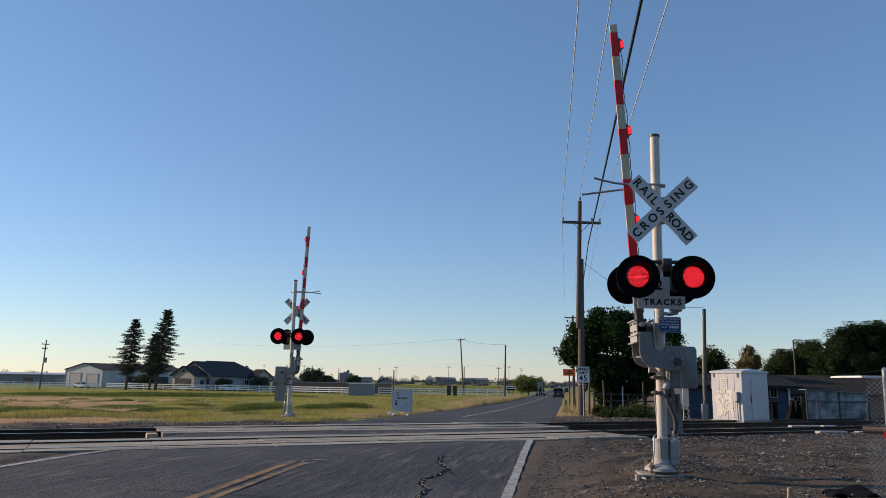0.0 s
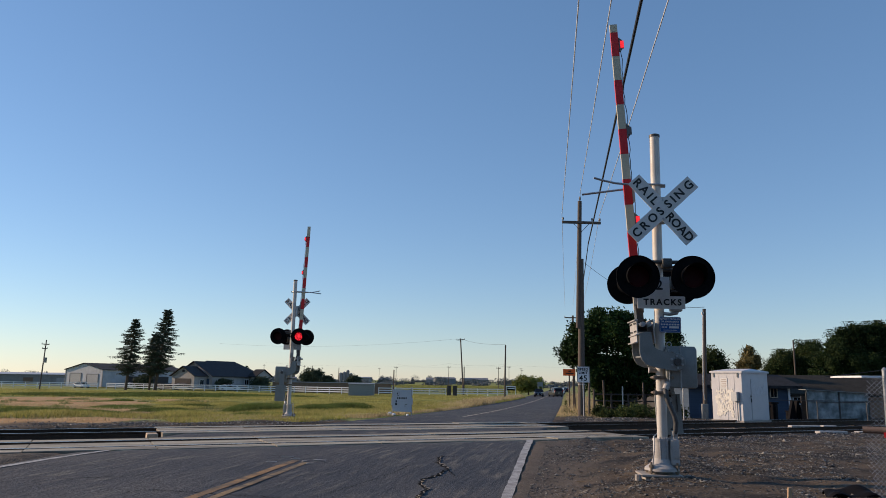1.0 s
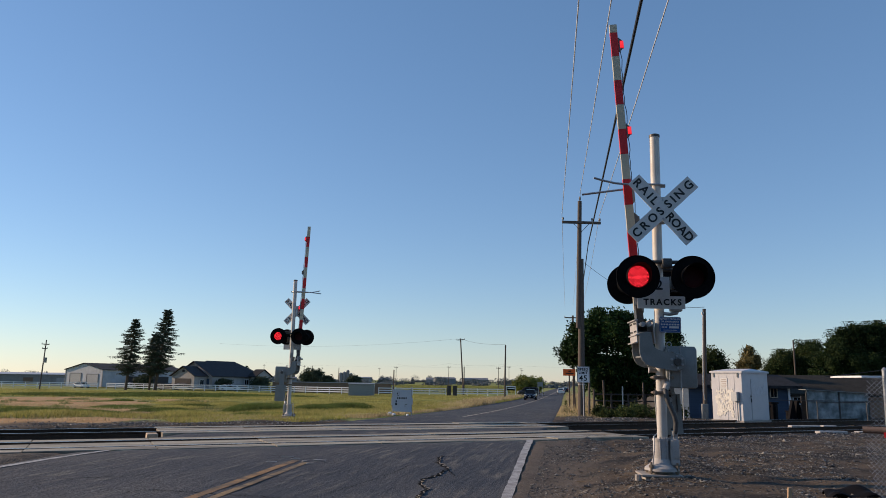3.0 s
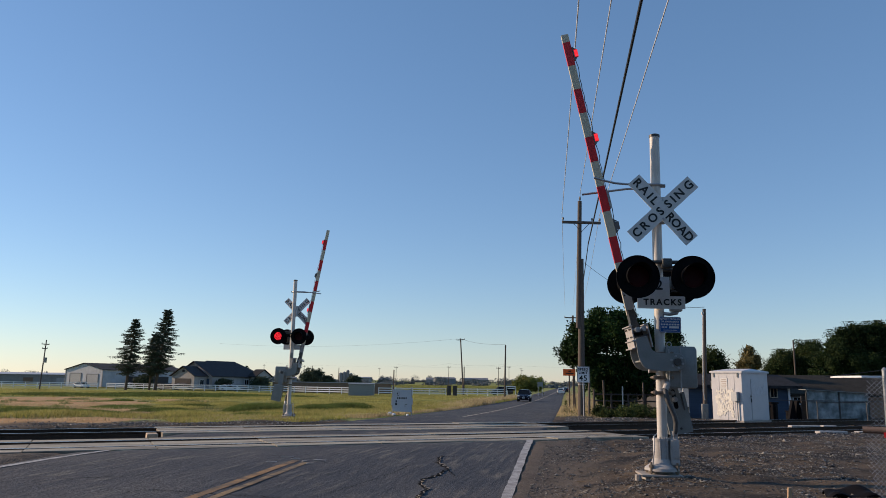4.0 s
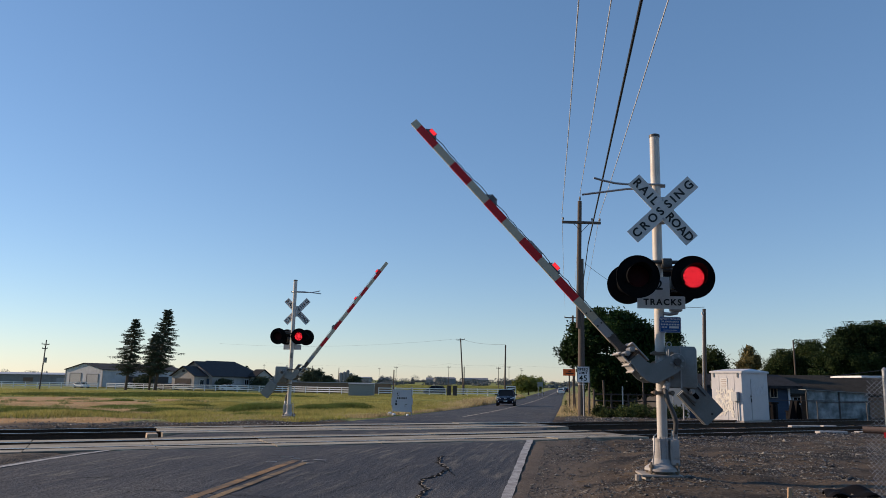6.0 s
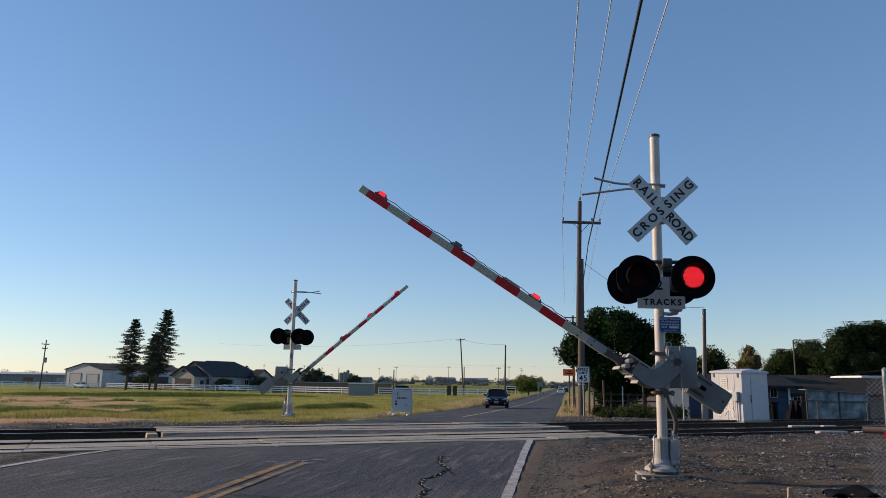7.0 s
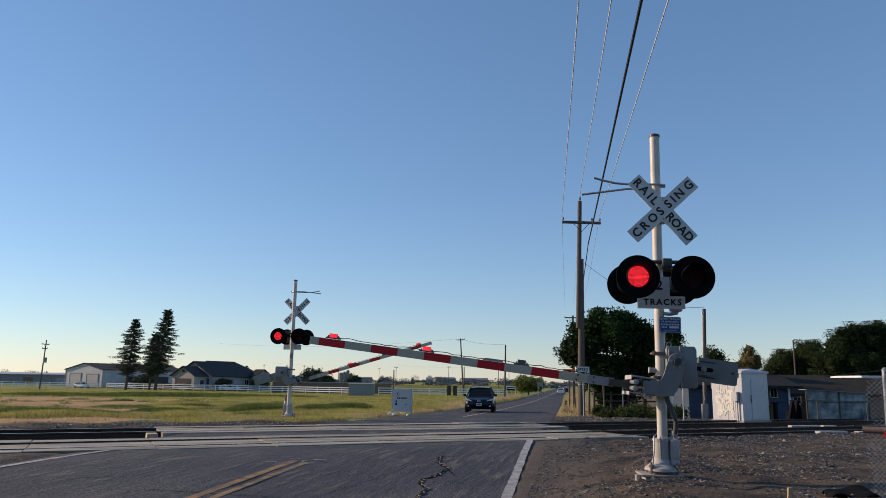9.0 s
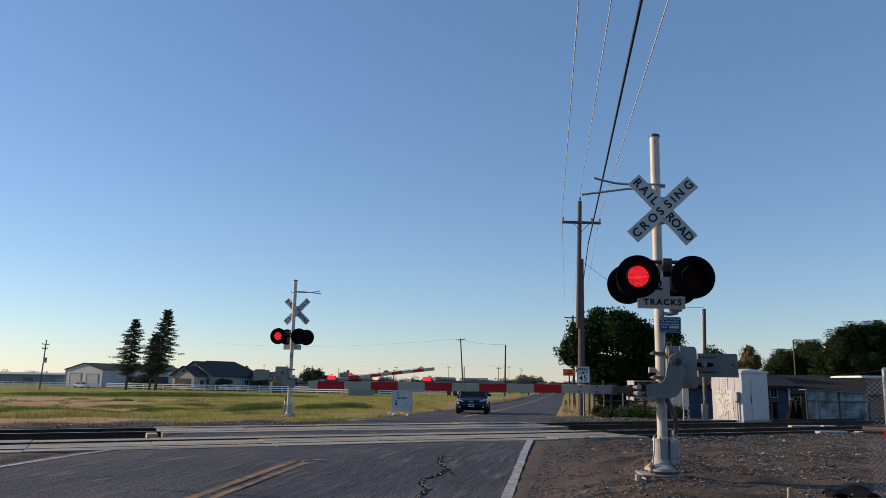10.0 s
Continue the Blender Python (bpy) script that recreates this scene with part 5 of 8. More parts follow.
def crossarm(parent, z, half, y=-0.14, pins=(-0.9, -0.45, 0.45, 0.9), t=0.1):
    bm = bmesh.new()
    box(bm, 0, y, z, 2 * half, t, t * 1.15, 0.01)
    for s in (-1, 1):
        cyl(bm, (s * half * 0.45, y, z), (0, y * 0.5, z - 0.5), 0.014, n=6)
    a = part("crossarm", bm, M_POLE, parent, "weathered wooden crossarm")
    for p in pins:
        bm = bmesh.new()
        cyl(bm, (p * half, y, z + t * 0.5), (p * half, y, z + t * 0.5 + 0.1), 0.02, n=8)
        cyl(bm, (p * half, y, z + t * 0.5 + 0.08), (p * half, y, z + t * 0.5 + 0.2), 0.055, 0.035, n=10)
        part("insulator", bm, M_DARKSTEEL, a)
    return a


def wire(name, pts, r, label, mat):
    bm = bmesh.new()
    side = (Vector(pts[-1]) - Vector(pts[0])).cross(Vector((0, 0, 1))).normalized()
    ring = [side * r * math.cos(math.pi * k / 3) + Vector((0, 0, r * math.sin(math.pi * k / 3))) for k in range(6)]
    rows = [[bm.verts.new(Vector(p) + o) for o in ring] for p in pts]
    for a, b in zip(rows[:-1], rows[1:]):
        for k in range(6):
            bm.faces.new((a[k], a[(k + 1) % 6], b[(k + 1) % 6], b[k]))
    ob = part(name, bm, mat)
    return tagged(ob, label, "overhead cable", "overhead cables")


def sagging(a, b, sag, n=24):
    a, b = Vector(a), Vector(b)
    return [a.lerp(b, k / n) - Vector((0, 0, sag * 4 * (k / n) * (1 - k / n))) for k in range(n + 1)]


near_pole = wood_pole("utility_pole", 7.2, 38.45, 8.15, 0.19, "brown weathered wooden utility pole beside the road", (0.9, 0))
bm = bmesh.new()
cyl(bm, (-0.15, -0.02, 4.5), (-0.06, -0.02, 11.3), 0.13, 0.11, 12)
part("upper_shaft", bm, M_POLE, near_pole, "", True)
crossarm(near_pole, 10.1, 1.03, -0.16, (-0.95, 0.55, 0.95), 0.12)
for px, z in ((-0.05, 11.32),):
    bm = bmesh.new()
    cyl(bm, (px, 0, z - 0.05), (px, 0, z + 0.12), 0.03, n=8)
    cyl(bm, (px, 0, z + 0.08), (px, 0, z + 0.24), 0.06, 0.04, n=10)
    part("insulator", bm, M_DARKSTEEL, near_pole)
bm = bmesh.new()
for z in (2.4, 2.0, 1.6):
    cyl(bm, (0, 0, z), (0, 0, z + 0.04), 0.192, n=14)
part("steel_band", bm, M_GALV, near_pole)


def road_wire(a, b, r, mat, sag, label):
    a, b = Vector(a), Vector(b)
    wire("overhead_cable", sagging(a, a + (b - a) * 1.75, sag), r, label, mat)


road_wire((6.33, 38.3, 10.25), (2.66, 13.63, 9.15), 0.015, M_WIREAL, 0.1, "thin bare power line along the road")
road_wire((7.34, 38.4, 11.5), (3.62, 14.87, 9.85), 0.015, M_WIREAL, 0.1, "thin bare power line along the road")
road_wire((7.72, 38.4, 8.7), (3.39, 11.8, 8.1), 0.03, M_WIRE, 0.1, "thick black telephone cable along the road")
road_wire((8.32, 38.3, 10.2), (4.44, 13.58, 9.1), 0.015, M_WIREAL, 0.1, "thin bare power line along the road")
# on to the next poles
next_pole = wood_pole("utility_pole", 16.9, 95.0, 11.0, 0.17, "brown weathered wooden utility pole beside the road")
crossarm(next_pole, 10.7, 1.1, -0.16, (-0.95, 0.55, 0.95), 0.12)
for xa, za, xb, zb in ((6.33, 10.25, 15.9, 10.95), (7.34, 11.5, 16.9, 11.1), (8.32, 10.2, 17.9, 10.95)):
    wire("overhead_cable", sagging((xa, 38.3, za), (xb, 94.9, zb), 0.8), 0.011, "thin bare power line along the road", M_WIREAL)
wire("overhead_cable", sagging((7.72, 38.4, 8.7), (16.9, 94.9, 7.6), 0.8), 0.025, "thick black telephone cable along the road", M_WIRE)
wire("overhead_cable", sagging((7.5, 38.4, 7.68), (12.85, 35.9, 5.16), 0.7), 0.012, "thin cable to the service pole", M_WIRE)

# speed limit sign
z = gz(7.12, 37.4)
sp = empty("speed_limit_sign", pose(7.12, 37.4, z, 0, 0, -4), "white speed limit sign with black figures on a steel post", "road sign")
bm = bmesh.new()
cyl(bm, (0, 0, -0.2), (0, 0, 2.45), 0.03, n=10)
part("post", bm, M_GALV, sp)
bm = bmesh.new()
box(bm, 0, -0.04, 2.08, 0.62, 0.006, 0.78, 0.002)
sb = part("panel", bm, M_FENCE, sp, "white panel with black border")
bm = bmesh.new()
for sx, sz, w, h in ((0, 0.365, 0.58, 0.014), (0, -0.365, 0.58, 0.014), (0.285, 0, 0.014, 0.74), (-0.285, 0, 0.014, 0.74)):
    box(bm, sx, -0.0445, 2.08 + sz, w, 0.003, h)
part("border", bm, M_INK, sb)
for txt, zz, size in (("SPEED", 2.33, 0.17), ("LIMIT", 2.16, 0.17), ("45", 1.89, 0.38)):
    ob = new("lettering", lettering(txt, size, M_INK, bold=0.008))
    ob.parent = sb
    ob.matrix_basis = pose(0, -0.046, zz)

# orange construction sign and its wooden posts
z = gz(9.55, 55)
og = empty("construction_sign", pose(9.45, 55, z, 0, 0, -6), "orange construction sign with unreadable black writing on posts", "road sign")
bm = bmesh.new()
box(bm, 0, -0.06, 2.72, 0.9, 0.02, 0.48, 0.004)
pn = part("panel", bm, M_ORANGE, og)
bm = bmesh.new()
box(bm, 0.02, -0.073, 2.8, 0.22, 0.004, 0.07)
box(bm, 0.02, -0.073, 2.64, 0.56, 0.004, 0.07)
part("writing", bm, M_INK, pn)
for x in (0.0, 0.3):
    bm = bmesh.new()
    box(bm, x, 0, 1.25, 0.09, 0.09, 3.0)
    part("post", bm, M_BROWN, og)
rp = np.random.default_rng(3)
for x, y, h in ((10.3, 57.5, 2.2), (11.0, 62, 2.4), (8.0, 40.5, 2.2), (8.35, 40.9, 1.4), (9.0, 41.2, 1.9), (11.1, 41, 1.8)):
    ob = wood_pole("fence_post", x, y, h, 0.07, "old brown wooden fence post among weeds", (rp.uniform(-2, 2), 0), "wooden posts")
    ob["category"] = "fence post"

# service pole with meter box
svc = wood_pole("service_pole", 12.66, 36.0, 5.3, 0.11, "slim wooden service pole with conduit and meter box", (2.2, 0))
bm = bmesh.new()
tube(bm, [(-0.1, -0.12, 5.1), (-0.13, -0.13, 4.8), (-0.12, -0.12, 1.3), (-0.05, -0.13, 0.9)], 0.025, 8)
part("conduit", bm, M_GALV, svc, "", True)
bm = bmesh.new()
box(bm, -0.08, -0.18, 0.35, 0.3, 0.16, 0.75, 0.02)
cyl(bm, (-0.08, -0.28, 0.55), (-0.08, -0.26, 0.55), 0.08, n=16)
part("meter_box", bm, M_ALU, svc, "", True)
bm = bmesh.new()
cyl(bm, (-0.12, -0.1, 5.0), (-0.12, -0.1, 5.12), 0.06, n=10)
part("weatherhead", bm, M_GALV, svc)

# signal cabinet
cabinet = empty("signal_cabinet", pose(11.45, 31.6, -0.14, 0, 0, -55), "white metal signal cabinet with graffiti and a hipped lid", "equipment cabinet")
W, D, HH = 1.42, 1.85, 2.08
bm = bmesh.new()
box(bm, W / 2, D / 2, 0.06, W + 0.1, D + 0.1, 0.16, 0.01)
part("plinth", bm, M_CONC, cabinet)
bm = bmesh.new()
box(bm, W / 2, D / 2, 0.14 + (HH - 0.14) / 2, W, D, HH - 0.14, 0.012)
for k in range(1, 4):
    box(bm, W * k / 4, -0.004, 1.05, 0.02, 0.01, 1.8)
part("body", bm, M_CAB, cabinet)
bm = bmesh.new()
o = 0.05
vv = [bm.verts.new(c) for c in ((-o, -o, HH - 0.02), (W + o, -o, HH - 0.02), (W + o, D + o, HH - 0.02), (-o, D + o, HH - 0.02),
                                (-o, -o, HH + 0.05), (W + o, -o, HH + 0.05), (W + o, D + o, HH + 0.05), (-o, D + o, HH + 0.05),
                                (W * 0.1, D / 2, HH + 0.16), (W * 0.9, D / 2, HH + 0.16))]
for a in ((0, 1, 5, 4), (1, 2, 6, 5), (2, 3, 7, 6), (3, 0, 4, 7), (4, 5, 9, 8), (5, 6, 9), (6, 7, 8, 9), (7, 4, 8), (3, 2, 1, 0)):
    bm.faces.new([vv[k] for k in a])
part("roof", bm, M_CAB, cabinet, "shallow hipped lid")
bm = bmesh.new()
box(bm, W + 0.012, D * 0.52, 1.0, 0.022, 0.72, 1.64, 0.004)
door = part("door", bm, M_CAB, cabinet, "closed white metal door")
bm = bmesh.new()
box(bm, W + 0.04, D * 0.3, 0.95, 0.03, 0.03, 0.16, 0.005)
box(bm, W + 0.03, D * 0.3, 1.12, 0.02, 0.06, 0.06, 0.005)
part("handle", bm, M_DARKSTEEL, door)
bm = bmesh.new()
box(bm, W * 0.82, -0.11, 1.1, 0.26, 0.2, 0.38, 0.01)
cyl(bm, (W * 0.85, -0.06, 0.1), (W * 0.85, -0.06, 0.92), 0.025, n=8)
part("meter", bm, M_GALV, cabinet, "grey meter box with conduit")
bm = bmesh.new()
box(bm, W * 0.42, -0.012, 1.62, 0.34, 0.008, 0.44, 0.003)
nt = part("notice", bm, M_SIGN, cabinet, "white notice with unreadable red writing")
bm = bmesh.new()
for k in range(5):
    box(bm, W * 0.42, -0.018, 1.78 - 0.075 * k, 0.2 + 0.06 * (k % 2), 0.003, 0.026)
part("writing", bm, M_FADED, nt)
bm = bmesh.new()
for x in (0.12, W - 0.18):
    box(bm, x, -0.02, HH - 0.12, 0.05, 0.03, 0.16)
box(bm, -0.06, 0.2, 1.55, 0.1, 0.2, 0.35, 0.01)
part("lid_latch", bm, M_ALU, cabinet)
M_SCRAWL = surf("cream_spray_paint", (0.76, 0.73, 0.65), 0.6, scale=9, grain=0.1, bump=0)
# the same graffiti on the door side, with shade put into its bluer tone
M_SCRAWL_SHADE = surf("shade_toned_spray_paint", (0.6, 0.61, 0.63), 0.6, scale=9, grain=0.1, bump=0)


def scrawl(seed, cx, cz, w, h, n, mat, side):
    """Looping strokes of spray paint that spell nothing."""
    rng = np.random.default_rng(seed)
    bm = bmesh.new()
    for k in range(n):
        x, z, a = cx + w * (k / n - 0.5), cz + rng.uniform(-0.3, 0.3) * h, rng.uniform(0, 6.3)
        for j in range(9):
            a += rng.uniform(-0.9, 0.9)
            dx, dz = 0.07 * math.cos(a), 0.11 * math.sin(a)
            L, an = math.hypot(dx, dz), math.atan2(dz, dx)
            if abs(x + dx - cx) < w * 0.55 and abs(z + dz - cz) < h * 0.6:
                mm = Matrix.Translation((x + dx / 2, -0.0045 - 0.0002 * (k + j / 10), z + dz / 2)) @ Matrix.Rotation(-an, 4, "Y")
                box(bm, 0, 0, 0, L + 0.05, 0.002, 0.03 + 0.05 * rng.uniform(), 0, mm)
                x, z = x + dx, z + dz
            else:
                a += 2.2
    ob = part("graffiti", bm, mat, cabinet, "scrawled spray paint")
    if side:
        ob.matrix_basis = pose(W, 0, 0, 0, 0, 90) @ pose(0, -0.022, 0)
    else:
        ob.matrix_basis = pose(0, -0.006, 0)


scrawl(4, W * 0.42, 0.85, 0.75, 0.95, 26, M_SCRAWL, False)
scrawl(9, D * 0.62, 1.42, 0.8, 0.5, 8, M_SCRAWL_SHADE, True)

# ---- yard and houses behind the tracks ----
def gable(name, m, w, d, h, rise, wall, roof, label, category="house", over=0.35, along="y", group=""):
    """A house body with a pitched roof. Its front lies at y = 0; the ridge runs along y or x."""
    root = empty(name, m, label, category, group)
    t = 0.15
    bm = bmesh.new()
    for x in (-w / 2 + t / 2, w / 2 - t / 2):
        box(bm, x, d / 2, h / 2, t, d - 2 * t, h)
    for y in (t / 2, d - t / 2):
        box(bm, 0, y, h / 2, w, t, h)
    if along == "y":
        for y in (0.0, d - t):
            prism(bm, [(-w / 2, h), (w / 2, h), (0, h + rise)], y, y + t)
    else:
        for x in (-w / 2, w / 2 - t):
            vs = prism(bm, [(0, h), (d, h), (d / 2, h + rise)], 0, t)
            bmesh.ops.transform(bm, matrix=Matrix.Translation((x + t, 0, 0)) @ Matrix.Rotation(radians(90), 4, "Z"), verts=vs)
    part("wall", bm, wall, root)
    bm = bmesh.new()
    th = 0.16
    if along == "y":
        k = rise / (w / 2)
        for s in (-1, 1):
            prism(bm, [(0, h + rise + 0.02), (s * (w / 2 + over), h - over * k + 0.02), (s * (w / 2 + over), h - over * k + th), (0, h + rise + th + 0.02)], -over, d + over)
    else:
        k = rise / (d / 2)
        for s in (-1, 1):
            e = d / 2 + s * (d / 2 + over)
            vs = prism(bm, [(d / 2, h + rise + 0.02), (e, h - over * k + 0.02), (e, h - over * k + th), (d / 2, h + rise + th + 0.02)], 0, w + 2 * over)
            bmesh.ops.transform(bm, matrix=Matrix.Translation((w / 2 + over, 0, 0)) @ Matrix.Rotation(radians(90), 4, "Z"), verts=vs)
    part("roof", bm, roof, root)
    return root


def hip_back(root, w, d, h, rise, hip, over, wall, roof):
    """Walls and a roof with a gable in front and a hip behind, its ridge along y."""
    t = 0.15
    bm = bmesh.new()
    for x in (-w / 2 + t / 2, w / 2 - t / 2):
        box(bm, x, d / 2, h / 2, t, d - 2 * t, h)
    for y in (t / 2, d - t / 2):
        box(bm, 0, y, h / 2, w, t, h)
    prism(bm, [(-w / 2, h), (w / 2, h), (0, h + rise)], 0.0, t)
    part("wall", bm, wall, root)
    k = rise / (w / 2)
    ze, e = h - over * k, w / 2 + over
    bm = bmesh.new()
    top = [bm.verts.new(p) for p in ((-e, -over, ze + 0.18), (e, -over, ze + 0.18), (e, d + over, ze + 0.18), (-e, d + over, ze + 0.18), (0, -over, h + rise + 0.18), (0, d - hip, h + rise + 0.18))]
    low = [bm.verts.new((v.co.x, v.co.y, v.co.z - 0.16)) for v in top]
    for a in ((0, 4, 5, 3), (1, 2, 5, 4), (2, 3, 5)):
        bm.faces.new([top[j] for j in a])
        bm.faces.new([low[j] for j in reversed(a)])
    for a, b in ((0, 4), (4, 1), (1, 2), (2, 3), (3, 0)):
        bm.faces.new((top[a], top[b], low[b], low[a]))
    part("roof", bm, roof, root)
    return root


def window(parent, x, z, w, h, y=-0.03, frame_mat=None, side=0, name="window"):
    """A framed window set proud of the wall."""
    bm = bmesh.new()
    f = min(0.09, w * 0.12)
    for sx, sz, ww, hh in ((0, h / 2 - f / 2, w, f), (0, -h / 2 + f / 2, w, f), (w / 2 - f / 2, 0, f, h), (-w / 2 + f / 2, 0, f, h), (0, 0, f * 0.6, h)):
        box(bm, sx, 0, sz, ww, 0.08, hh)
    m = pose(x, y, z) if not side else pose(y, x, z, 0, 0, 90)
    wi = part(name, bm, frame_mat or M_FENCE, parent, at=m)
    bm = bmesh.new()
    box(bm, 0, 0.01, 0, w - f, 0.03, h - f)
    part("pane", bm, M_GLASS, wi, "dark glass")
    return wi


def door_panel(parent, x, z0, w, h, mat, y=-0.04, name="door", ribs=4):
    bm = bmesh.new()
    box(bm, x, y, z0 + h / 2, w, 0.06, h)
    for k in range(1, ribs):
        box(bm, x, y - 0.035, z0 + h * k / ribs, w, 0.02, 0.03)
    return part(name, bm, mat, parent)


bh = gable("blue_house", pose(15.0, 37.6, gz(16, 37) - 0.2, 0, 0, 3), 5.2, 4, 1.8, 0.45, M_BLUEW, M_ROOF, "small blue house with a dark low roof and white trim", along="x", over=0.45)
window(bh, 1.75, 1.5, 0.4, 0.52, frame_mat=M_SAND)
bm = bmesh.new()
box(bm, 2.55, -0.03, 0.88, 0.1, 0.05, 1.75)
part("trim", bm, M_FENCE, bh, "white corner trim")
gable("long_shed", pose(19.5, 47.0, gz(19, 47) - 0.3, 0, 0, 3), 11, 6, 2.0, 0.6, M_DARKW, M_ROOF, "long dark wooden shed with a low roof", "shed", along="x")
bh2 = gable("brown_house", pose(23.6, 41.0, gz(22, 41) - 0.2, 0, 0, -2), 12, 8, 1.45, 0.95, M_BROWN, M_ROOFD, "low brown house with a wide dark shingle roof", along="x")
for x in (-4.62, -4.04):
    window(bh2, x, 1.14, 0.52, 0.44)
gh = empty("greenhouse", pose(17.9, 33.8, gz(18, 33.8) - 0.05, 0, 0, 3), "plastic-covered lean-to greenhouse with a dark frame", "greenhouse")
for k, (x0, x1) in enumerate(((-1.42, 0.05), (0.09, 1.42))):
    bm = bmesh.new()
    z0, z1 = 1.46 - 0.045 * (x0 + 1.42), 1.46 - 0.045 * (x1 + 1.42)
    prism(bm, [(x0, 0.05), (x1, 0.05), (x1, z1), (x0, z0)], 0, 0.03)
    part("sheet", bm, M_PLASTIC, gh, "milky plastic sheet")
bm = bmesh.new()
for x in (-1.44, 0.07, 1.44):
    box(bm, x, -0.01, 0.68, 0.05, 0.06, 1.36)
box(bm, 0, -0.02, 0.95, 2.9, 0.04, 0.03)
part("frame", bm, M_DARKSTEEL, gh, "dark frame")
bm = bmesh.new()
prism(bm, [(-1.5, 1.47), (1.5, 1.34), (1.5, 1.37), (-1.5, 1.5)], -0.1, 0.5)
part("roof", bm, M_ALU, gh)
bm = bmesh.new()
box(bm, 0, 0.45, 0.6, 2.9, 0.05, 1.2)
part("back_wall", bm, M_DARKW, gh)
# folded tarpaulins leaning in the yard
for k, (x, y, h) in enumerate(((16.02, 34.3, 1.0), (16.42, 34.45, 0.98))):
    bm = bmesh.new()
    prism(bm, [(-0.03, h), (0.03, h), (0.1, h * 0.6), (0.22, 0.0), (-0.2, 0.0), (-0.1, h * 0.55)], -0.12, 0.12)
    bmesh.ops.bevel(bm, geom=list(bm.edges), offset=0.02, segments=1, affect="EDGES")
    ob = part("folded_umbrella", bm, M_TARP, at=pose(x, y, gz(x, y) - 0.03, 0, 3 - 8 * k, 15 * k))
    tagged(ob, "folded dark umbrella cover standing in the yard", "umbrella", "folded umbrellas")
# white canopy
cn = empty("canopy", pose(14.75, 25.0, gz(14, 25)), "flat white roof canopy on steel posts", "canopy")
bm = bmesh.new()
box(bm, 1.3, 0.9, 1.76, 4.0, 2.0, 0.07, 0.01)
part("roof", bm, M_FENCE, cn, "white flat roof")
for x, y in ((1.6, 1.7), (3.2, 0.0)):
    bm = bmesh.new()
    box(bm, x, y, 0.86, 0.08, 0.08, 1.72)
    part("post", bm, M_FENCE, cn)
bm = bmesh.new()
box(bm, 2.2, 0.05, 1.25, 2.0, 0.03, 0.9)
part("side_panel", bm, M_CABW, cn)
bm = bmesh.new()
prism(bm, [(0.95, 1.72), (1.35, 1.72), (1.35, 1.35)], 0.0, 0.06)
part("brace", bm, surf("sunlit_pine_brace", (0.5, 0.36, 0.22), 0.8, grain=0.15), cn, "pale wooden corner brace")
wire("overhead_cable", sagging((13.4, 26.0, 1.75), (22, 27, 3.1), 0.1), 0.012, "thin cable to the canopy", M_WIRE)
# wire fence of the yard
def post_rail_fence(name, a, b, n, h, label, mat, rails=(1.0,), r=0.03):
    root = empty(name, pose(0, 0, 0), label, "fence")
    a, b = Vector((*a, 0)), Vector((*b, 0))
    last = None
    for k in range(n + 1):
        p = a.lerp(b, k / n)
        p.z = gz(p.x, p.y)
        bm = bmesh.new()
        cyl(bm, (p.x, p.y, p.z - 0.1), (p.x, p.y, p.z + h), r, n=8)
        part("post", bm, mat, root)
        if last is not None:
            for f in rails:
                bm = bmesh.new()
                cyl(bm, last + Vector((0, 0, h * f)), p + Vector((0, 0, h * f)), r * 0.7, n=6)
                part("rail", bm, mat, root)
        last = p.copy()
    return root


post_rail_fence("yard_fence", (14.2, 32.6), (23, 32.9), 4, 0.95, "low dark pipe rail fence before the yard", M_DARKSTEEL, (1.0,), 0.02)
for x, y, h in ((10.83, 33.5, 1.45), (8.95, 36.9, 1.5), (11.6, 37.4, 1.3)):
    bm = bmesh.new()
    cyl(bm, (0, 0, -0.1), (0, 0, h), 0.03, n=10)
    cyl(bm, (0, 0, h), (0, 0, h + 0.03), 0.036, 0.012, n=10)
    ob = part("steel_post", bm, M_GALV, at=pose(x, y, gz(x, y), 0, 0.5, 0))
    tagged(ob, "bare galvanised fence post standing in the weeds", "fence post", "steel posts")
post_rail_fence("board_fence", (8.6, 42.0), (12.3, 41.5), 4, 1.2, "dark board fence among weeds", M_DARKW, (0.35, 0.65, 0.95), 0.06)
bm = bmesh.new()
box(bm, 0, 0, 0.75, 1.9, 1.4, 1.5, 0.03)
box(bm, -0.75, -0.72, 0.75, 0.3, 0.06, 1.4, 0.01)
box(bm, 0.1, -0.72, 0.9, 1.2, 0.04, 0.9, 0.01)
sh = part("grey_shed", bm, M_ALU, None, "", at=pose(10.4, 44.0, gz(10.4, 44) - 0.02, 0, 0, 4))
tagged(sh, "small pale grey shed behind the fence under the tree", "shed")
for k, (x, y, s) in enumerate(((15.2, 35.0, 0.5), (16.0, 34.6, 0.35), (15.7, 35.4, 0.6))):
    bm = bmesh.new()
    box(bm, 0, 0, s * 0.6, s * 0.5, s * 0.5, s * 1.6, 0.05)
    box(bm, 0, 0, s * 1.45, s * 0.6, s * 0.6, s * 0.15, 0.02)
    ob = part("dark_bin", bm, M_TARP, at=pose(x, y, gz(x, y) - 0.05, 0, 0, 20 * k))
    tagged(ob, "dark bin standing in the yard", "bin", "yard bins")

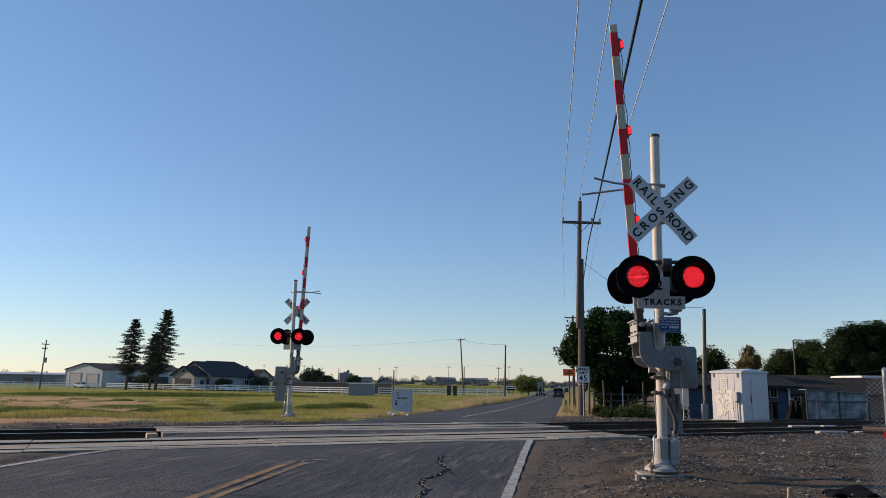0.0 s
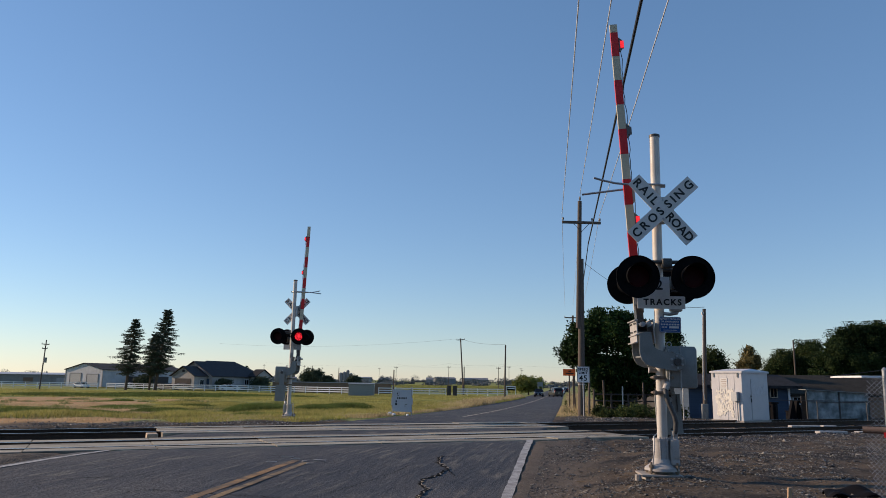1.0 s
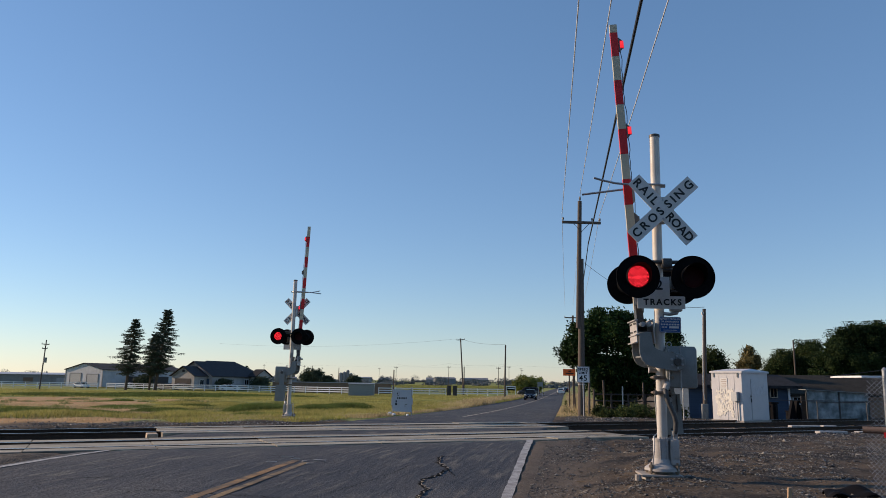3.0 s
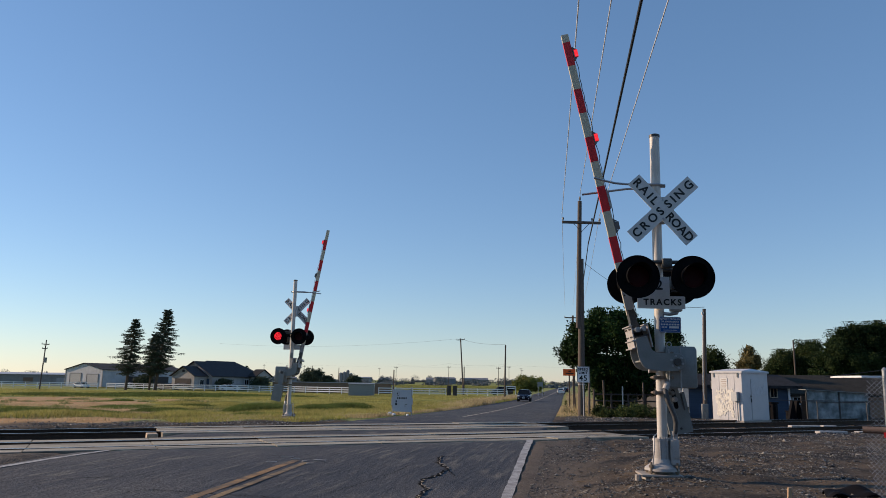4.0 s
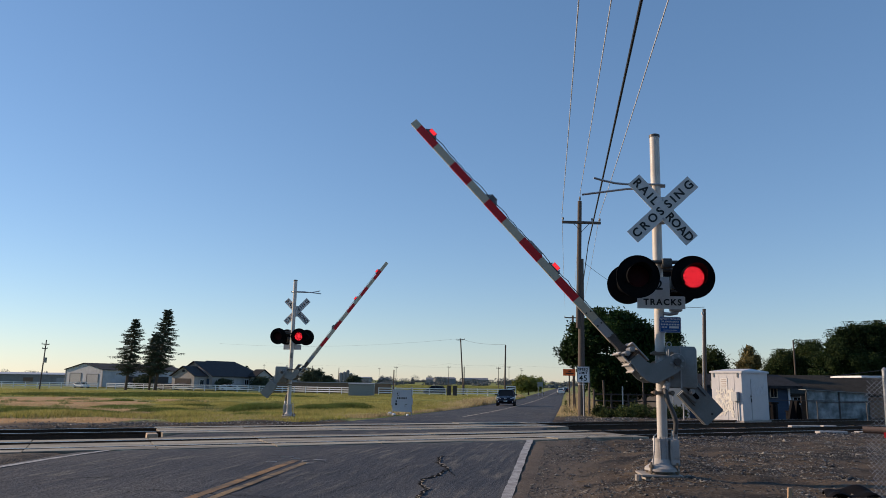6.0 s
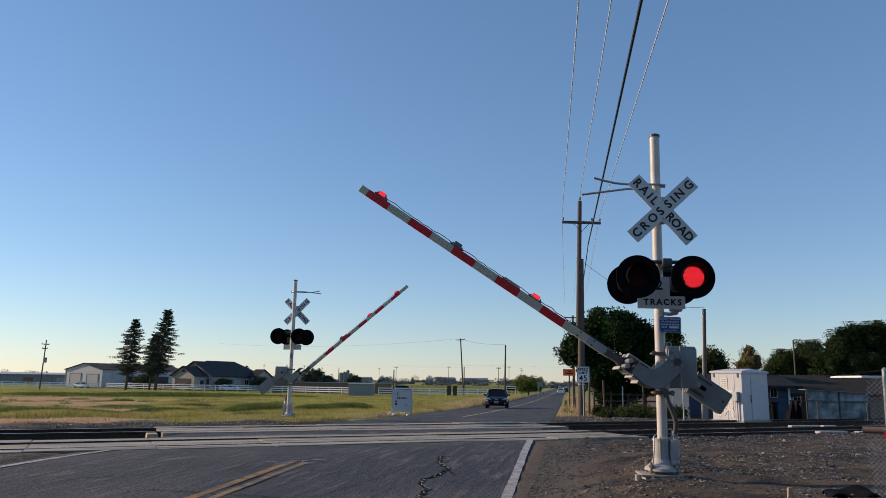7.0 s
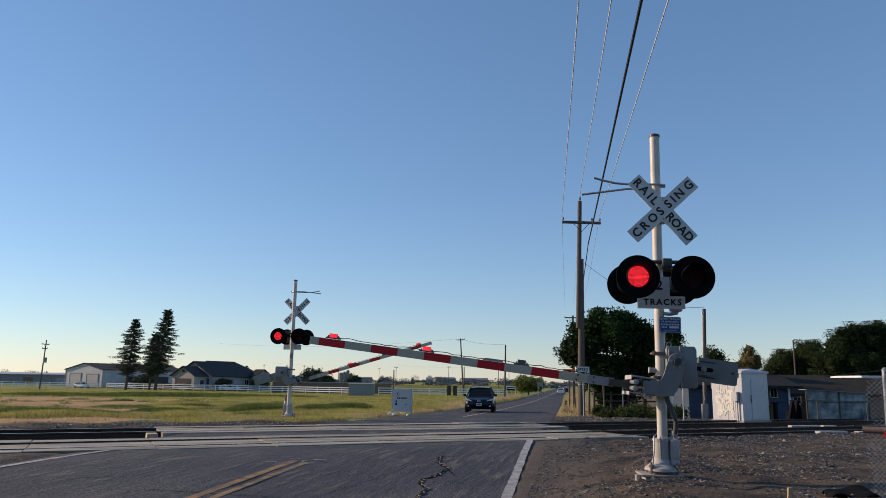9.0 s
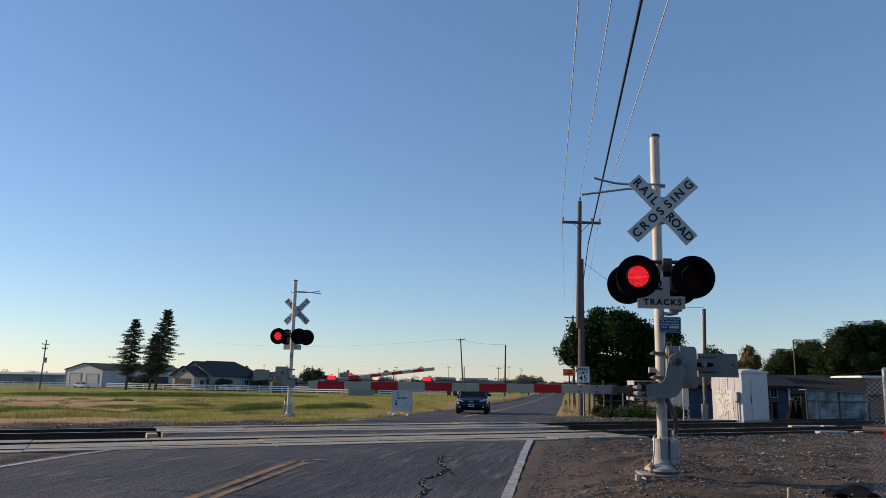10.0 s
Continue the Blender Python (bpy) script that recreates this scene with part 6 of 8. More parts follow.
# trees on that side
broadleaf("walnut_tree", 9.9, 43.6, 1.6, [((0.2, 0, 3.7), (2.4, 2.2, 1.9)), ((-1.9, -0.4, 3.75), (0.95, 1.2, 0.85)), ((-2.35, 0, 3.2), (0.6, 0.8, 0.5)), ((-1.3, 0.1, 4.55), (1.05, 1.2, 0.85)), ((-0.35, 0, 5.0), (1.0, 1.2, 0.75)), ((0.8, 0, 4.95), (1.1, 1.2, 0.8)), ((1.75, 0, 4.4), (0.9, 1.2, 0.95)), ((2.1, 0, 3.4), (0.9, 1.2, 1.1)), ((-0.9, -0.6, 2.5), (1.3, 1.3, 1.0)), ((0.8, -0.6, 2.0), (1.5, 1.3, 1.1)), ((2.1, 0.4, 2.2), (1.1, 1.2, 1.1)), ((-0.2, -0.4, 1.2), (0.9, 1.0, 0.7))],
          56000, 0.08, "large dark green walnut tree behind the utility pole", seed=11, clump=0.24, per=130, tall=1.05)
broadleaf("walnut_tree", 14.0, 45.5, 1.8, [((0, 0, 3.9), (0.85, 0.8, 1.3)), ((0.5, 0, 3.0), (0.8, 0.8, 0.9)), ((0.3, 0, 4.8), (0.5, 0.5, 0.55))], 7500, 0.07, "smaller broadleaf tree behind the crossing signal", seed=12, clump=0.16, per=70)
broadleaf("garden_tree", 19.0, 52.0, 1.8, [((0.1, 0, 3.3), (0.75, 0.8, 0.75)), ((-0.75, 0, 2.9), (0.65, 0.7, 0.6)), ((0.55, 0, 2.6), (0.7, 0.7, 0.65)), ((1.25, 0, 2.3), (0.5, 0.6, 0.5)), ((-0.2, 0, 2.1), (1.2, 0.8, 0.7))], 16000, 0.06, "green broadleaf tree behind the shed", M_ROWLEAF, seed=13, clump=0.17, per=120, tall=1.12)
broadleaf("garden_tree", 24.8, 60.0, 2.0, [((0, 0, 3.2), (0.85, 0.8, 0.95)), ((0.15, 0, 4.2), (0.4, 0.4, 0.6)), ((-0.55, 0, 2.6), (0.6, 0.6, 0.6)), ((0.65, 0, 3.5), (0.4, 0.4, 0.6))], 13000, 0.055, "sparse brownish tree behind the cabinet", leaf_mat("brownish_leaves", (0.1, 0.085, 0.035), (0.19, 0.155, 0.065)), seed=14, clump=0.14, per=110, tall=1.13)
broadleaf("garden_tree", 31.6, 70.0, 2.2, [((0, 0, 3.35), (0.95, 1.2, 0.9)), ((0.5, 0, 4.0), (0.6, 0.8, 0.6)), ((-0.5, 0, 2.5), (0.9, 1, 0.9)), ((0.8, 0, 2.3), (1.1, 1, 1.2))], 30000, 0.06, "rounded tree with warm green leaves", M_ROWLEAF, seed=15, clump=0.26, per=260, tall=1.2)
broadleaf("garden_tree", 34.0, 71.0, 2.5, [((0, 0, 4.0), (1.15, 1.4, 1.1)), ((0.75, 0, 4.75), (0.75, 1.0, 0.65)), ((1.5, 0, 4.9), (0.7, 1.0, 0.6)), ((-0.9, 0, 3.2), (0.9, 1.2, 1.1)), ((1.7, 0, 3.9), (1.0, 1.2, 1.1)), ((0.3, 0, 2.4), (1.9, 1.5, 1.3)), ((2.2, 0, 2.6), (1.0, 1.2, 1.2))], 42000, 0.065, "rounded tree with warm green leaves", M_ROWLEAF, seed=18, clump=0.28, per=300, tall=1.19)
broadleaf("pine_tree", 33.5, 60.0, 2.5, [((-2.35, 0, 2.6), (1.0, 1.3, 1.0)), ((-2.0, 0, 3.9), (1.05, 1.4, 0.85)), ((-1.5, 0, 4.85), (0.85, 1.2, 0.7)), ((-0.75, 0, 5.4), (0.85, 1.2, 0.65)), ((0.25, 0, 5.75), (0.95, 1.3, 0.6)), ((1.3, 0, 5.95), (1.0, 1.3, 0.6)), ((2.5, 0, 6.0), (1.2, 1.4, 0.7)), ((-0.4, -0.3, 4.2), (1.4, 1.6, 1.2)), ((1.2, -0.3, 4.5), (1.6, 1.6, 1.3)), ((3.0, 0, 4.6), (1.7, 1.7, 1.5)), ((-0.9, -0.5, 2.7), (1.5, 1.5, 1.2)), ((1.0, -0.5, 2.8), (1.6, 1.5, 1.4)), ((3.0, 0, 2.8), (1.8, 1.6, 1.5)), ((4.6, 0.5, 5.4), (1.5, 1.6, 1.3)), ((5.0, 0.5, 3.4), (1.8, 1.7, 1.6))], 115000, 0.065, "large dark green spreading pine", M_NEEDLE, seed=16, trunk_r=0.35, clump=0.3, per=520, tall=1.1)
broadleaf("pine_tree", 42.0, 63.0, 2.5, [((0, 0, 4.6), (3, 3, 2.4)), ((-1.5, 0, 3), (2.4, 2, 2))], 22000, 0.09, "large dark green spreading pine", M_NEEDLE, seed=17, trunk_r=0.35, clump=0.3, per=400)
wood_pole("utility_pole", 29.5, 62.0, 5.85, 0.085, "plain wooden pole before the trees", (0, 0))
for k, (x, y, r, h) in enumerate(((8.1, 36.6, 0.45, 0.6), (8.9, 36.2, 0.5, 0.75), (9.7, 36.9, 0.6, 0.9), (10.6, 36.4, 0.55, 0.7), (11.5, 36.6, 0.6, 0.9), (9.3, 38, 0.6, 0.8), (10.2, 38.4, 0.7, 1.0), (8.2, 38.6, 0.45, 0.8))):
    bush("weed_bush", x, y, r, h * 0.75, 1300, 0.05, "leafy green weed bush beside the tracks", M_WEED, 30 + k, "bush", "weed bushes")

# ---- close by: chain-link fence, pipe, stake ----
cf = empty("chain_link_fence", pose(5.3, 9.0, gz(5.3, 9.0), 0, 0, -30), "galvanised chain-link fence with a steel end post", "fence")
bm = bmesh.new()
cyl(bm, (0.03, 0.035, -0.2), (0.055, 0.035, 1.5), 0.03, n=12)
cyl(bm, (0.055, 0.035, 1.5), (0.055, 0.035, 1.53), 0.036, 0.01, n=12)
part("post", bm, M_GALV, cf, "", True)
rl = np.random.default_rng(21)
bm = bmesh.new()
for k in range(-9, 34):
    x0 = 0.027 * k
    for j in range(50):
        z, s = 0.028 * j, 1 if (j + k) % 2 else -1
        if x0 < -0.215 + 0.075 * z + 0.03 * math.sin(z * 9.0) + rl.uniform(-0.02, 0.02):
            continue
        slack = 0.012 * math.sin(z * 4.3 + 0.8) * min(1.0, max(0.0, -x0 / 0.12))
        bow = Vector((slack + rl.uniform(-0.003, 0.003), rl.uniform(-0.006, 0.006), rl.uniform(-0.003, 0.003)))
        cyl(bm, Vector((x0 + 0.0135 * s, 0.004 * s, z)) + bow, Vector((x0 - 0.0135 * s, -0.004 * s, z + 0.028)) + bow, 0.0019, n=3, cap=False)
part("wire_mesh", bm, M_GALV, cf, "slack diamond wire mesh with a frayed edge")
bm = bmesh.new()
for j in range(24):
    z = 0.03 + 0.06 * j
    tube(bm, [(-0.005, 0.0, z), (0.03, -0.002, z + 0.012), (0.085, 0.01, z), (0.07, 0.07, z - 0.01)], 0.0024, 4)
part("tie_wire", bm, M_ALU, cf)
bm = bmesh.new()
cyl(bm, (0.0, 0, 1.4), (1.6, 0, 1.4), 0.004, n=4)
cyl(bm, (1.6, 0, -0.2), (1.6, 0, 1.5), 0.03, n=12)
part("tension_wire", bm, M_GALV, cf)
pg = empty("pipe_gate", pose(5.05, 9.02, 0.93, 0, 0, -30), "rusty steel pipe rail with red tape", "gate")
bm = bmesh.new()
n = 20
cyl(bm, (0, 0, 0), (2.5, 0, 0), 0.04, n=n, cap=False)
cyl(bm, (0, 0, 0), (2.5, 0, 0), 0.033, n=n, cap=False)
a = [bm.verts.new((0, 0.04 * math.cos(2 * math.pi * k / n), 0.04 * math.sin(2 * math.pi * k / n))) for k in range(n)]
b = [bm.verts.new((0, 0.033 * math.cos(2 * math.pi * k / n), 0.033 * math.sin(2 * math.pi * k / n))) for k in range(n)]
for k in range(n):
    bm.faces.new((a[k], a[(k + 1) % n], b[(k + 1) % n], b[k]))
part("rail", bm, M_RUST, pg, "", True)
bm = bmesh.new()
cyl(bm, (2.2, 0, -1.1), (2.2, 0, 0.2), 0.05, n=12)
part("post", bm, M_RUST, pg)
bm = bmesh.new()
for k in range(5):
    box(bm, 0.24 + 0.025 * k, -0.045, -0.05 - 0.02 * k, 0.05, 0.004, 0.06, 0, None)
part("tape", bm, M_RED, pg, "red tape")
bm = bmesh.new()
box(bm, 0, 0, 0.06, 0.05, 0.02, 0.34, 0.003)
st = part("survey_stake", bm, surf("raw_pine", (0.6, 0.4, 0.24), 0.8, grain=0.15), at=pose(3.92, 8.6, gz(3.92, 8.6) - 0.06, 4, 3, 10))
tagged(st, "small raw wooden stake in the gravel", "stake")
rng = np.random.default_rng(8)
X, Y = np.meshgrid(np.linspace(-0.5, 0.5, 24), np.linspace(-0.3, 0.3, 16))
Zt = 0.09 + 0.04 * np.sin(X * 9 + Y * 5) + 0.03 * np.sin(Y * 14) - 0.1 * (np.abs(X) / 0.5) ** 4 - 0.08 * (np.abs(Y) / 0.3) ** 4
ii = np.arange(X.size).reshape(X.shape)
tv = np.concatenate([np.stack([X, Y, Zt], -1).reshape(-1, 3), np.stack([X, Y, Zt - 0.02], -1).reshape(-1, 3)])
tf = np.stack([ii[:-1, :-1], ii[:-1, 1:], ii[1:, 1:], ii[1:, :-1]], -1).reshape(-1, 4)
tp = new("rubber_mat", raw("rubber_mat", tv, np.concatenate([tf, tf[:, ::-1] + X.size]), M_TARP))
tp.matrix_basis = pose(5.02, 9.3, gz(5.02, 9.3) - 0.01, 0, 0, -15) @ Matrix.Diagonal((0.62, 0.7, 0.8, 1))
tagged(tp, "crumpled black rubber mat on the gravel", "mat")
# crossties left beside the track
for x, y, L, z in ((12.07, 23.3, 0.98, 0.0), (13.76, 24.4, 0.68, -0.06), (13.85, 28.7, 1.25, -0.12), (14.9, 28.96, 0.57, -0.12)):
    bm = bmesh.new()
    box(bm, 0, 0, -0.015, L, 0.24, 0.17, 0.015)
    ob = part("concrete_block", bm, M_OLDW, at=pose(x, y, z, 0, 0, 12))
    tagged(ob, "pale concrete block lying beside the rails", "block", "blocks by the track")

# ---- field beyond the tracks ----
def field_points(rng, n, x0, x1, y0, y1, keep):
    x, y = rng.uniform(x0, x1, n), rng.uniform(y0, y1, n)
    q, nn, s = RQ[0] * x + RQ[1] * y, TN[0] * x + TN[1] * y, RD[0] * x + RD[1] * y
    edge = 25.4 + 1.6 * smooth01((-11.5 - q) / 3.0) + 0.5 * np.sin(x * 1.7)
    ok = ((q < -9.0) | (q > 0.2)) & (nn > edge) & keep(x, y)
    return x[ok], y[ok]


rng = np.random.default_rng(21)


def lush(x, y):
    """How long the grass grows, in uneven clumps."""
    v = np.sin(x * 0.5 + 2) * np.sin(y * 0.27 + 1) + 0.6 * np.sin(x * 1.3 + y * 0.5) + 0.5 * np.sin(x * 2.9 - y * 1.1) * np.sin(y * 0.9)
    return smooth01(v * 0.4 + 0.45)


x, y = field_points(rng, 230000, -36, 0, 24, 62, lambda x, y: (bare(x, y) < 0.33 + 0.15 * rng.normal(size=len(x))) & (np.abs(x) < y * 0.64))
h = rng.uniform(0.05, 0.13, len(x)) * (0.6 + 1.5 * lush(x, y)) * (1.1 - 0.7 * bare(x, y))
grass("field_grass", x, y, h, 0.011 + 0.012 * rng.uniform(size=len(x)), M_GRASS, "short green and yellowing field grass", 1, 0.55)
x, y = field_points(rng, 110000, -95, 8, 60, 150, lambda x, y: (bare(x, y) < 0.33 + 0.13 * rng.normal(size=len(x))) & (np.abs(x) < y * 0.64))
h = rng.uniform(0.07, 0.17, len(x)) * (0.6 + 1.2 * lush(x * 0.4, y * 0.4))
grass("field_grass", x, y, h, 0.04, M_GRASS, "short green and yellowing field grass", 2, 0.6)
x, y = field_points(rng, 30000, -30, 0, 24, 50, lambda x, y: np.abs(x) < y * 0.64)
grass("dry_grass", x, y, rng.uniform(0.04, 0.15, len(x)), 0.01, M_DRY, "short dry straw-coloured grass", 3, 0.7)
# taller lush clumps; the shade of the hollows is put into their green
tx, ty, th = [], [], []
for cx, cy, rx, ry, k, hh in ((-9.4, 39.0, 1.5, 3.8, 14000, 0.5), (-7.2, 45.0, 1.6, 4.0, 7000, 0.4), (-6.2, 50.0, 1.8, 4.5, 7000, 0.45), (-15.5, 47, 1.5, 2.0, 2500, 0.3), (-7.6, 32.5, 1.6, 1.0, 2200, 0.2),
                              (-17.5, 32.0, 4.0, 2.6, 14000, 0.24), (-21.0, 36.0, 3.0, 2.0, 6000, 0.22), (-17.8, 42.5, 2.0, 2.0, 4000, 0.24), (-46, 92, 9, 6, 7000, 0.5), (-35, 96, 7, 4, 5000, 0.45), (-38, 110, 14, 5, 7000, 0.5),
                              (-28, 66, 1.0, 1.4, 400, 0.3), (-13.2, 36.0, 1.6, 2.0, 3500, 0.26), (-24, 104, 8, 4, 4000, 0.4)):
    a, r = rng.uniform(0, 2 * math.pi, k), np.sqrt(rng.uniform(0, 1, k)) * (1 + 0.25 * rng.normal(size=k))
    tx.append(cx + np.cos(a) * r * rx)
    ty.append(cy + np.sin(a) * r * ry)
    th.append(hh * rng.uniform(0.45, 1.0, k) * np.clip(1.15 - r * r * 0.7, 0.2, 1))
tx, ty, th = np.concatenate(tx), np.concatenate(ty), np.concatenate(th)
grass("grass_clumps", tx, ty, th, 0.012 + 0.0003 * ty, leaf_mat("shade_darkened_clumps", (0.065, 0.1, 0.026), (0.15, 0.19, 0.05), 0.6, 0.3), "taller green grass clumps, darkened in colour for shaded hollows", 9, 0.45)
# soft grey-green tufts in and round the bare patches
tx, ty, th = [], [], []
for k in range(50):
    cy = rng.uniform(31, 72)
    cx, rx = rng.uniform(-0.6, -0.2) * cy, rng.uniform(0.35, 1.5)
    m = int(170 * rx)
    a, r = rng.uniform(0, 2 * math.pi, m), np.sqrt(rng.uniform(0, 1, m)) * (1 + 0.3 * rng.normal(size=m))
    tx.append(cx + np.cos(a) * r * rx)
    ty.append(cy + np.sin(a) * r * rx * 1.4)
    th.append(rng.uniform(0.14, 0.3) * rng.uniform(0.4, 1.0, m) * np.clip(1.15 - r * r * 0.7, 0.2, 1))
tx, ty, th = np.concatenate(tx), np.concatenate(ty), np.concatenate(th)
ok = TN[0] * tx + TN[1] * ty > 28.0
grass("grass_clumps", tx[ok], ty[ok], th[ok], 0.012 + 0.0003 * ty[ok], leaf_mat("grey_green_tufts", (0.14, 0.17, 0.062), (0.26, 0.27, 0.115), 0.7, 0.35), "soft grey-green grass tufts in the bare soil", 19, 0.55)
# tall dry grass along the verge
s = rng.uniform(33, 130, 16000)
q = -8.6 - np.abs(rng.normal(size=16000)) * 1.3
q = q - 0.5 * (s > 80)
x, y = RD[0] * s + RQ[0] * q, RD[1] * s + RQ[1] * q
h = rng.uniform(0.12, 0.7, 16000) * smooth01((s - 30) / 20) * (0.35 + 0.65 * smooth01((s - 48) / 30))
grass("dry_verge_grass", x, y, h, 0.022, M_DRY, "tall dry grass along the road verge", 4, 0.3)
s = rng.uniform(30, 130, 12000)
q = -8.7 - np.abs(rng.normal(size=12000)) * 1.6
x, y = RD[0] * s + RQ[0] * q, RD[1] * s + RQ[1] * q
grass("verge_grass", x, y, rng.uniform(0.08, 0.35, 12000) * smooth01((s - 26) / 20), 0.02, M_GRASS, "green grass among the dry verge", 14, 0.5)
s = rng.uniform(36, 75, 9000)
q = rng.uniform(-0.75, 1.6, 9000) + bend(s)
x, y = RD[0] * s + RQ[0] * q, RD[1] * s + RQ[1] * q
grass("verge_weeds", x, y, rng.uniform(0.03, 0.2, 9000) * smooth01((s - 34) / 8), 0.014, M_DRY, "low dry weeds on the shoulder", 15, 0.6)
s = rng.uniform(38, 110, 6000)
q = rng.uniform(-0.6, 2.2, 6000) + bend(s)
x, y = RD[0] * s + RQ[0] * q, RD[1] * s + RQ[1] * q
grass("verge_weeds", x, y, rng.uniform(0.05, 0.26, 6000) * smooth01((s - 36) / 8), 0.016, M_WEED, "green weeds on the shoulder", 16, 0.6)
s = rng.uniform(45, 180, 9000)
q = rng.uniform(-0.3, 3.0, 9000) + bend(s)
x, y = RD[0] * s + RQ[0] * q, RD[1] * s + RQ[1] * q
grass("dry_verge_grass", x, y, rng.uniform(0.1, 0.5, 9000), 0.03, M_DRY, "short dry grass under the poles", 5)
s = rng.uniform(29, 60, 5000)
q = -8.4 - np.abs(rng.normal(size=5000)) * 0.7
x, y = RD[0] * s + RQ[0] * q, RD[1] * s + RQ[1] * q
grass("verge_weeds", x, y, rng.uniform(0.05, 0.2, 5000), 0.014, M_DRY, "low dry weeds at the edge of the asphalt", 6)
# far green crop beyond the white fence
x = rng.uniform(-60, 30, 30000)
y = rng.uniform(190, 420, 30000)
q = RQ[0] * x + RQ[1] * y
ok = q < -14
grass("far_crop", x[ok], y[ok], rng.uniform(0.5, 0.9, ok.sum()), 0.25, M_CROP, "bright green crop field in the distance", 7)

# board sign on stakes
bs = empty("board_sign", pose(-1.85, 35.6, gz(-1.85, 35.6) + 0.08, 0, 0, -2), "white hand-lettered board on two stakes beside the road", "sign board")
bm = bmesh.new()
prism(bm, [(-0.42, 0.1), (0.47, 0.08), (0.45, 0.42), (0.52, 0.43), (0.52, 0.72), (0.45, 0.72), (0.44, 1.12), (-0.44, 1.13), (-0.44, 0.75), (-0.5, 0.74), (-0.5, 0.4), (-0.44, 0.4)], -0.02, 0.0)
pn = part("board", bm, M_CABW, bs, "white painted board")
bm = bmesh.new()
for x, z, w, h in ((-0.16, 1.0, 0.1, 0.018), (-0.22, 0.93, 0.05, 0.07), (-0.13, 0.91, 0.05, 0.018), (-0.18, 0.84, 0.09, 0.018), (-0.2, 0.72, 0.05, 0.085), (-0.12, 0.72, 0.05, 0.085), (-0.04, 0.72, 0.05, 0.08), (0.05, 0.72, 0.06, 0.085), (0.13, 0.72, 0.04, 0.08), (0.2, 0.73, 0.05, 0.085), (-0.27, 0.57, 0.06, 0.1), (-0.27, 0.44, 0.09, 0.1), (0.2, 0.42, 0.12, 0.02), (0.16, 0.36, 0.08, 0.02)):
    box(bm, x, -0.024, z, w, 0.004, h)
part("writing", bm, M_INK, pn, "black unreadable writing")
for x in (-0.46, 0.46):
    bm = bmesh.new()
    box(bm, x, 0.03, 0.6, 0.04, 0.04, 1.35)
    part("stake", bm, M_GALV, bs)
for k, (x, y, r) in enumerate(((-2.36, 35.3, 0.14), (-2.2, 35.2, 0.1), (-1.55, 35.0, 0.07))):
    bm = bmesh.new()
    bmesh.ops.create_icosphere(bm, subdivisions=2, radius=r)
    for v in bm.verts:
        v.co *= 1 + 0.25 * noise.noise(v.co * 9 + Vector((k, 0, 0)))
        v.co.z *= 0.75
    ob = part("white_sack", bm, M_FENCE, at=pose(x, y, gz(x, y) + r * 0.45))
    tagged(ob, "crumpled white plastic sack on the verge", "sack", "white sacks")

# ---- white rail fence ----
def vinyl_fence(name, pts, step, h, label):
    root = empty(name, pose(0, 0, 0), label, "fence")
    pb = bmesh.new()
    box(pb, 0, 0, h / 2 - 0.1, 0.13, 0.13, h + 0.2)
    box(pb, 0, 0, h + 0.02, 0.16, 0.16, 0.04)
    pm = finish(pb, "post", M_FENCE)
    last = None
    for a, b in zip(pts[:-1], pts[1:]):
        a, b = Vector((*a, 0)), Vector((*b, 0))
        k = max(1, round((b - a).length / step))
        for j in range(k + 1):
            p = a.lerp(b, j / k)
            p.z = gz(p.x, p.y)
            if last is None or (p - last).length > 0.1:
                ob = new("post", pm)
                ob.parent = root
                ob.matrix_basis = Matrix.Translation(p)
                if last is not None:
                    for f in (0.35, 0.65, 0.95):
                        bm = bmesh.new()
                        w = p - last
                        L = w.length
                        box(bm, L / 2, 0, h * f, L, 0.05, 0.15)
                        part("rail", bm, M_FENCE, root, at=Matrix.Translation(last) @ w.to_track_quat("X", "Z").to_matrix().to_4x4())
                last = p.copy()
    return root


vinyl_fence("white_fence", [(-112, 181), (-81, 176.5)], 3.2, 1.3, "white three-rail vinyl fence along the far side of the field")
vinyl_fence("white_fence", [(-78.5, 175.5), (-45, 157), (-28.8, 146.7), (-16, 138)], 3.2, 1.3, "white three-rail vinyl fence along the far side of the field")
vinyl_fence("white_fence", [(-11.5, 138), (0.9, 140)], 3.0, 1.35, "white three-rail vinyl fence by the driveway")
vinyl_fence("white_fence", [(2.9, 142), (13.5, 152)], 3.0, 1.35, "white three-rail vinyl fence by the driveway")
for x in (1.5, 2.6):
    bm = bmesh.new()
    box(bm, 0, 0, 0.9, 0.75, 0.75, 1.8, 0.04)
    box(bm, 0, 0, 1.84, 0.9, 0.9, 0.12, 0.03)
    ob = part("gate_pillar", bm, M_DARKW, at=pose(x, 139.8, gz(x, 139.8)))
    tagged(ob, "dark square gate pillar at the driveway", "gate pillar", "gate pillars")

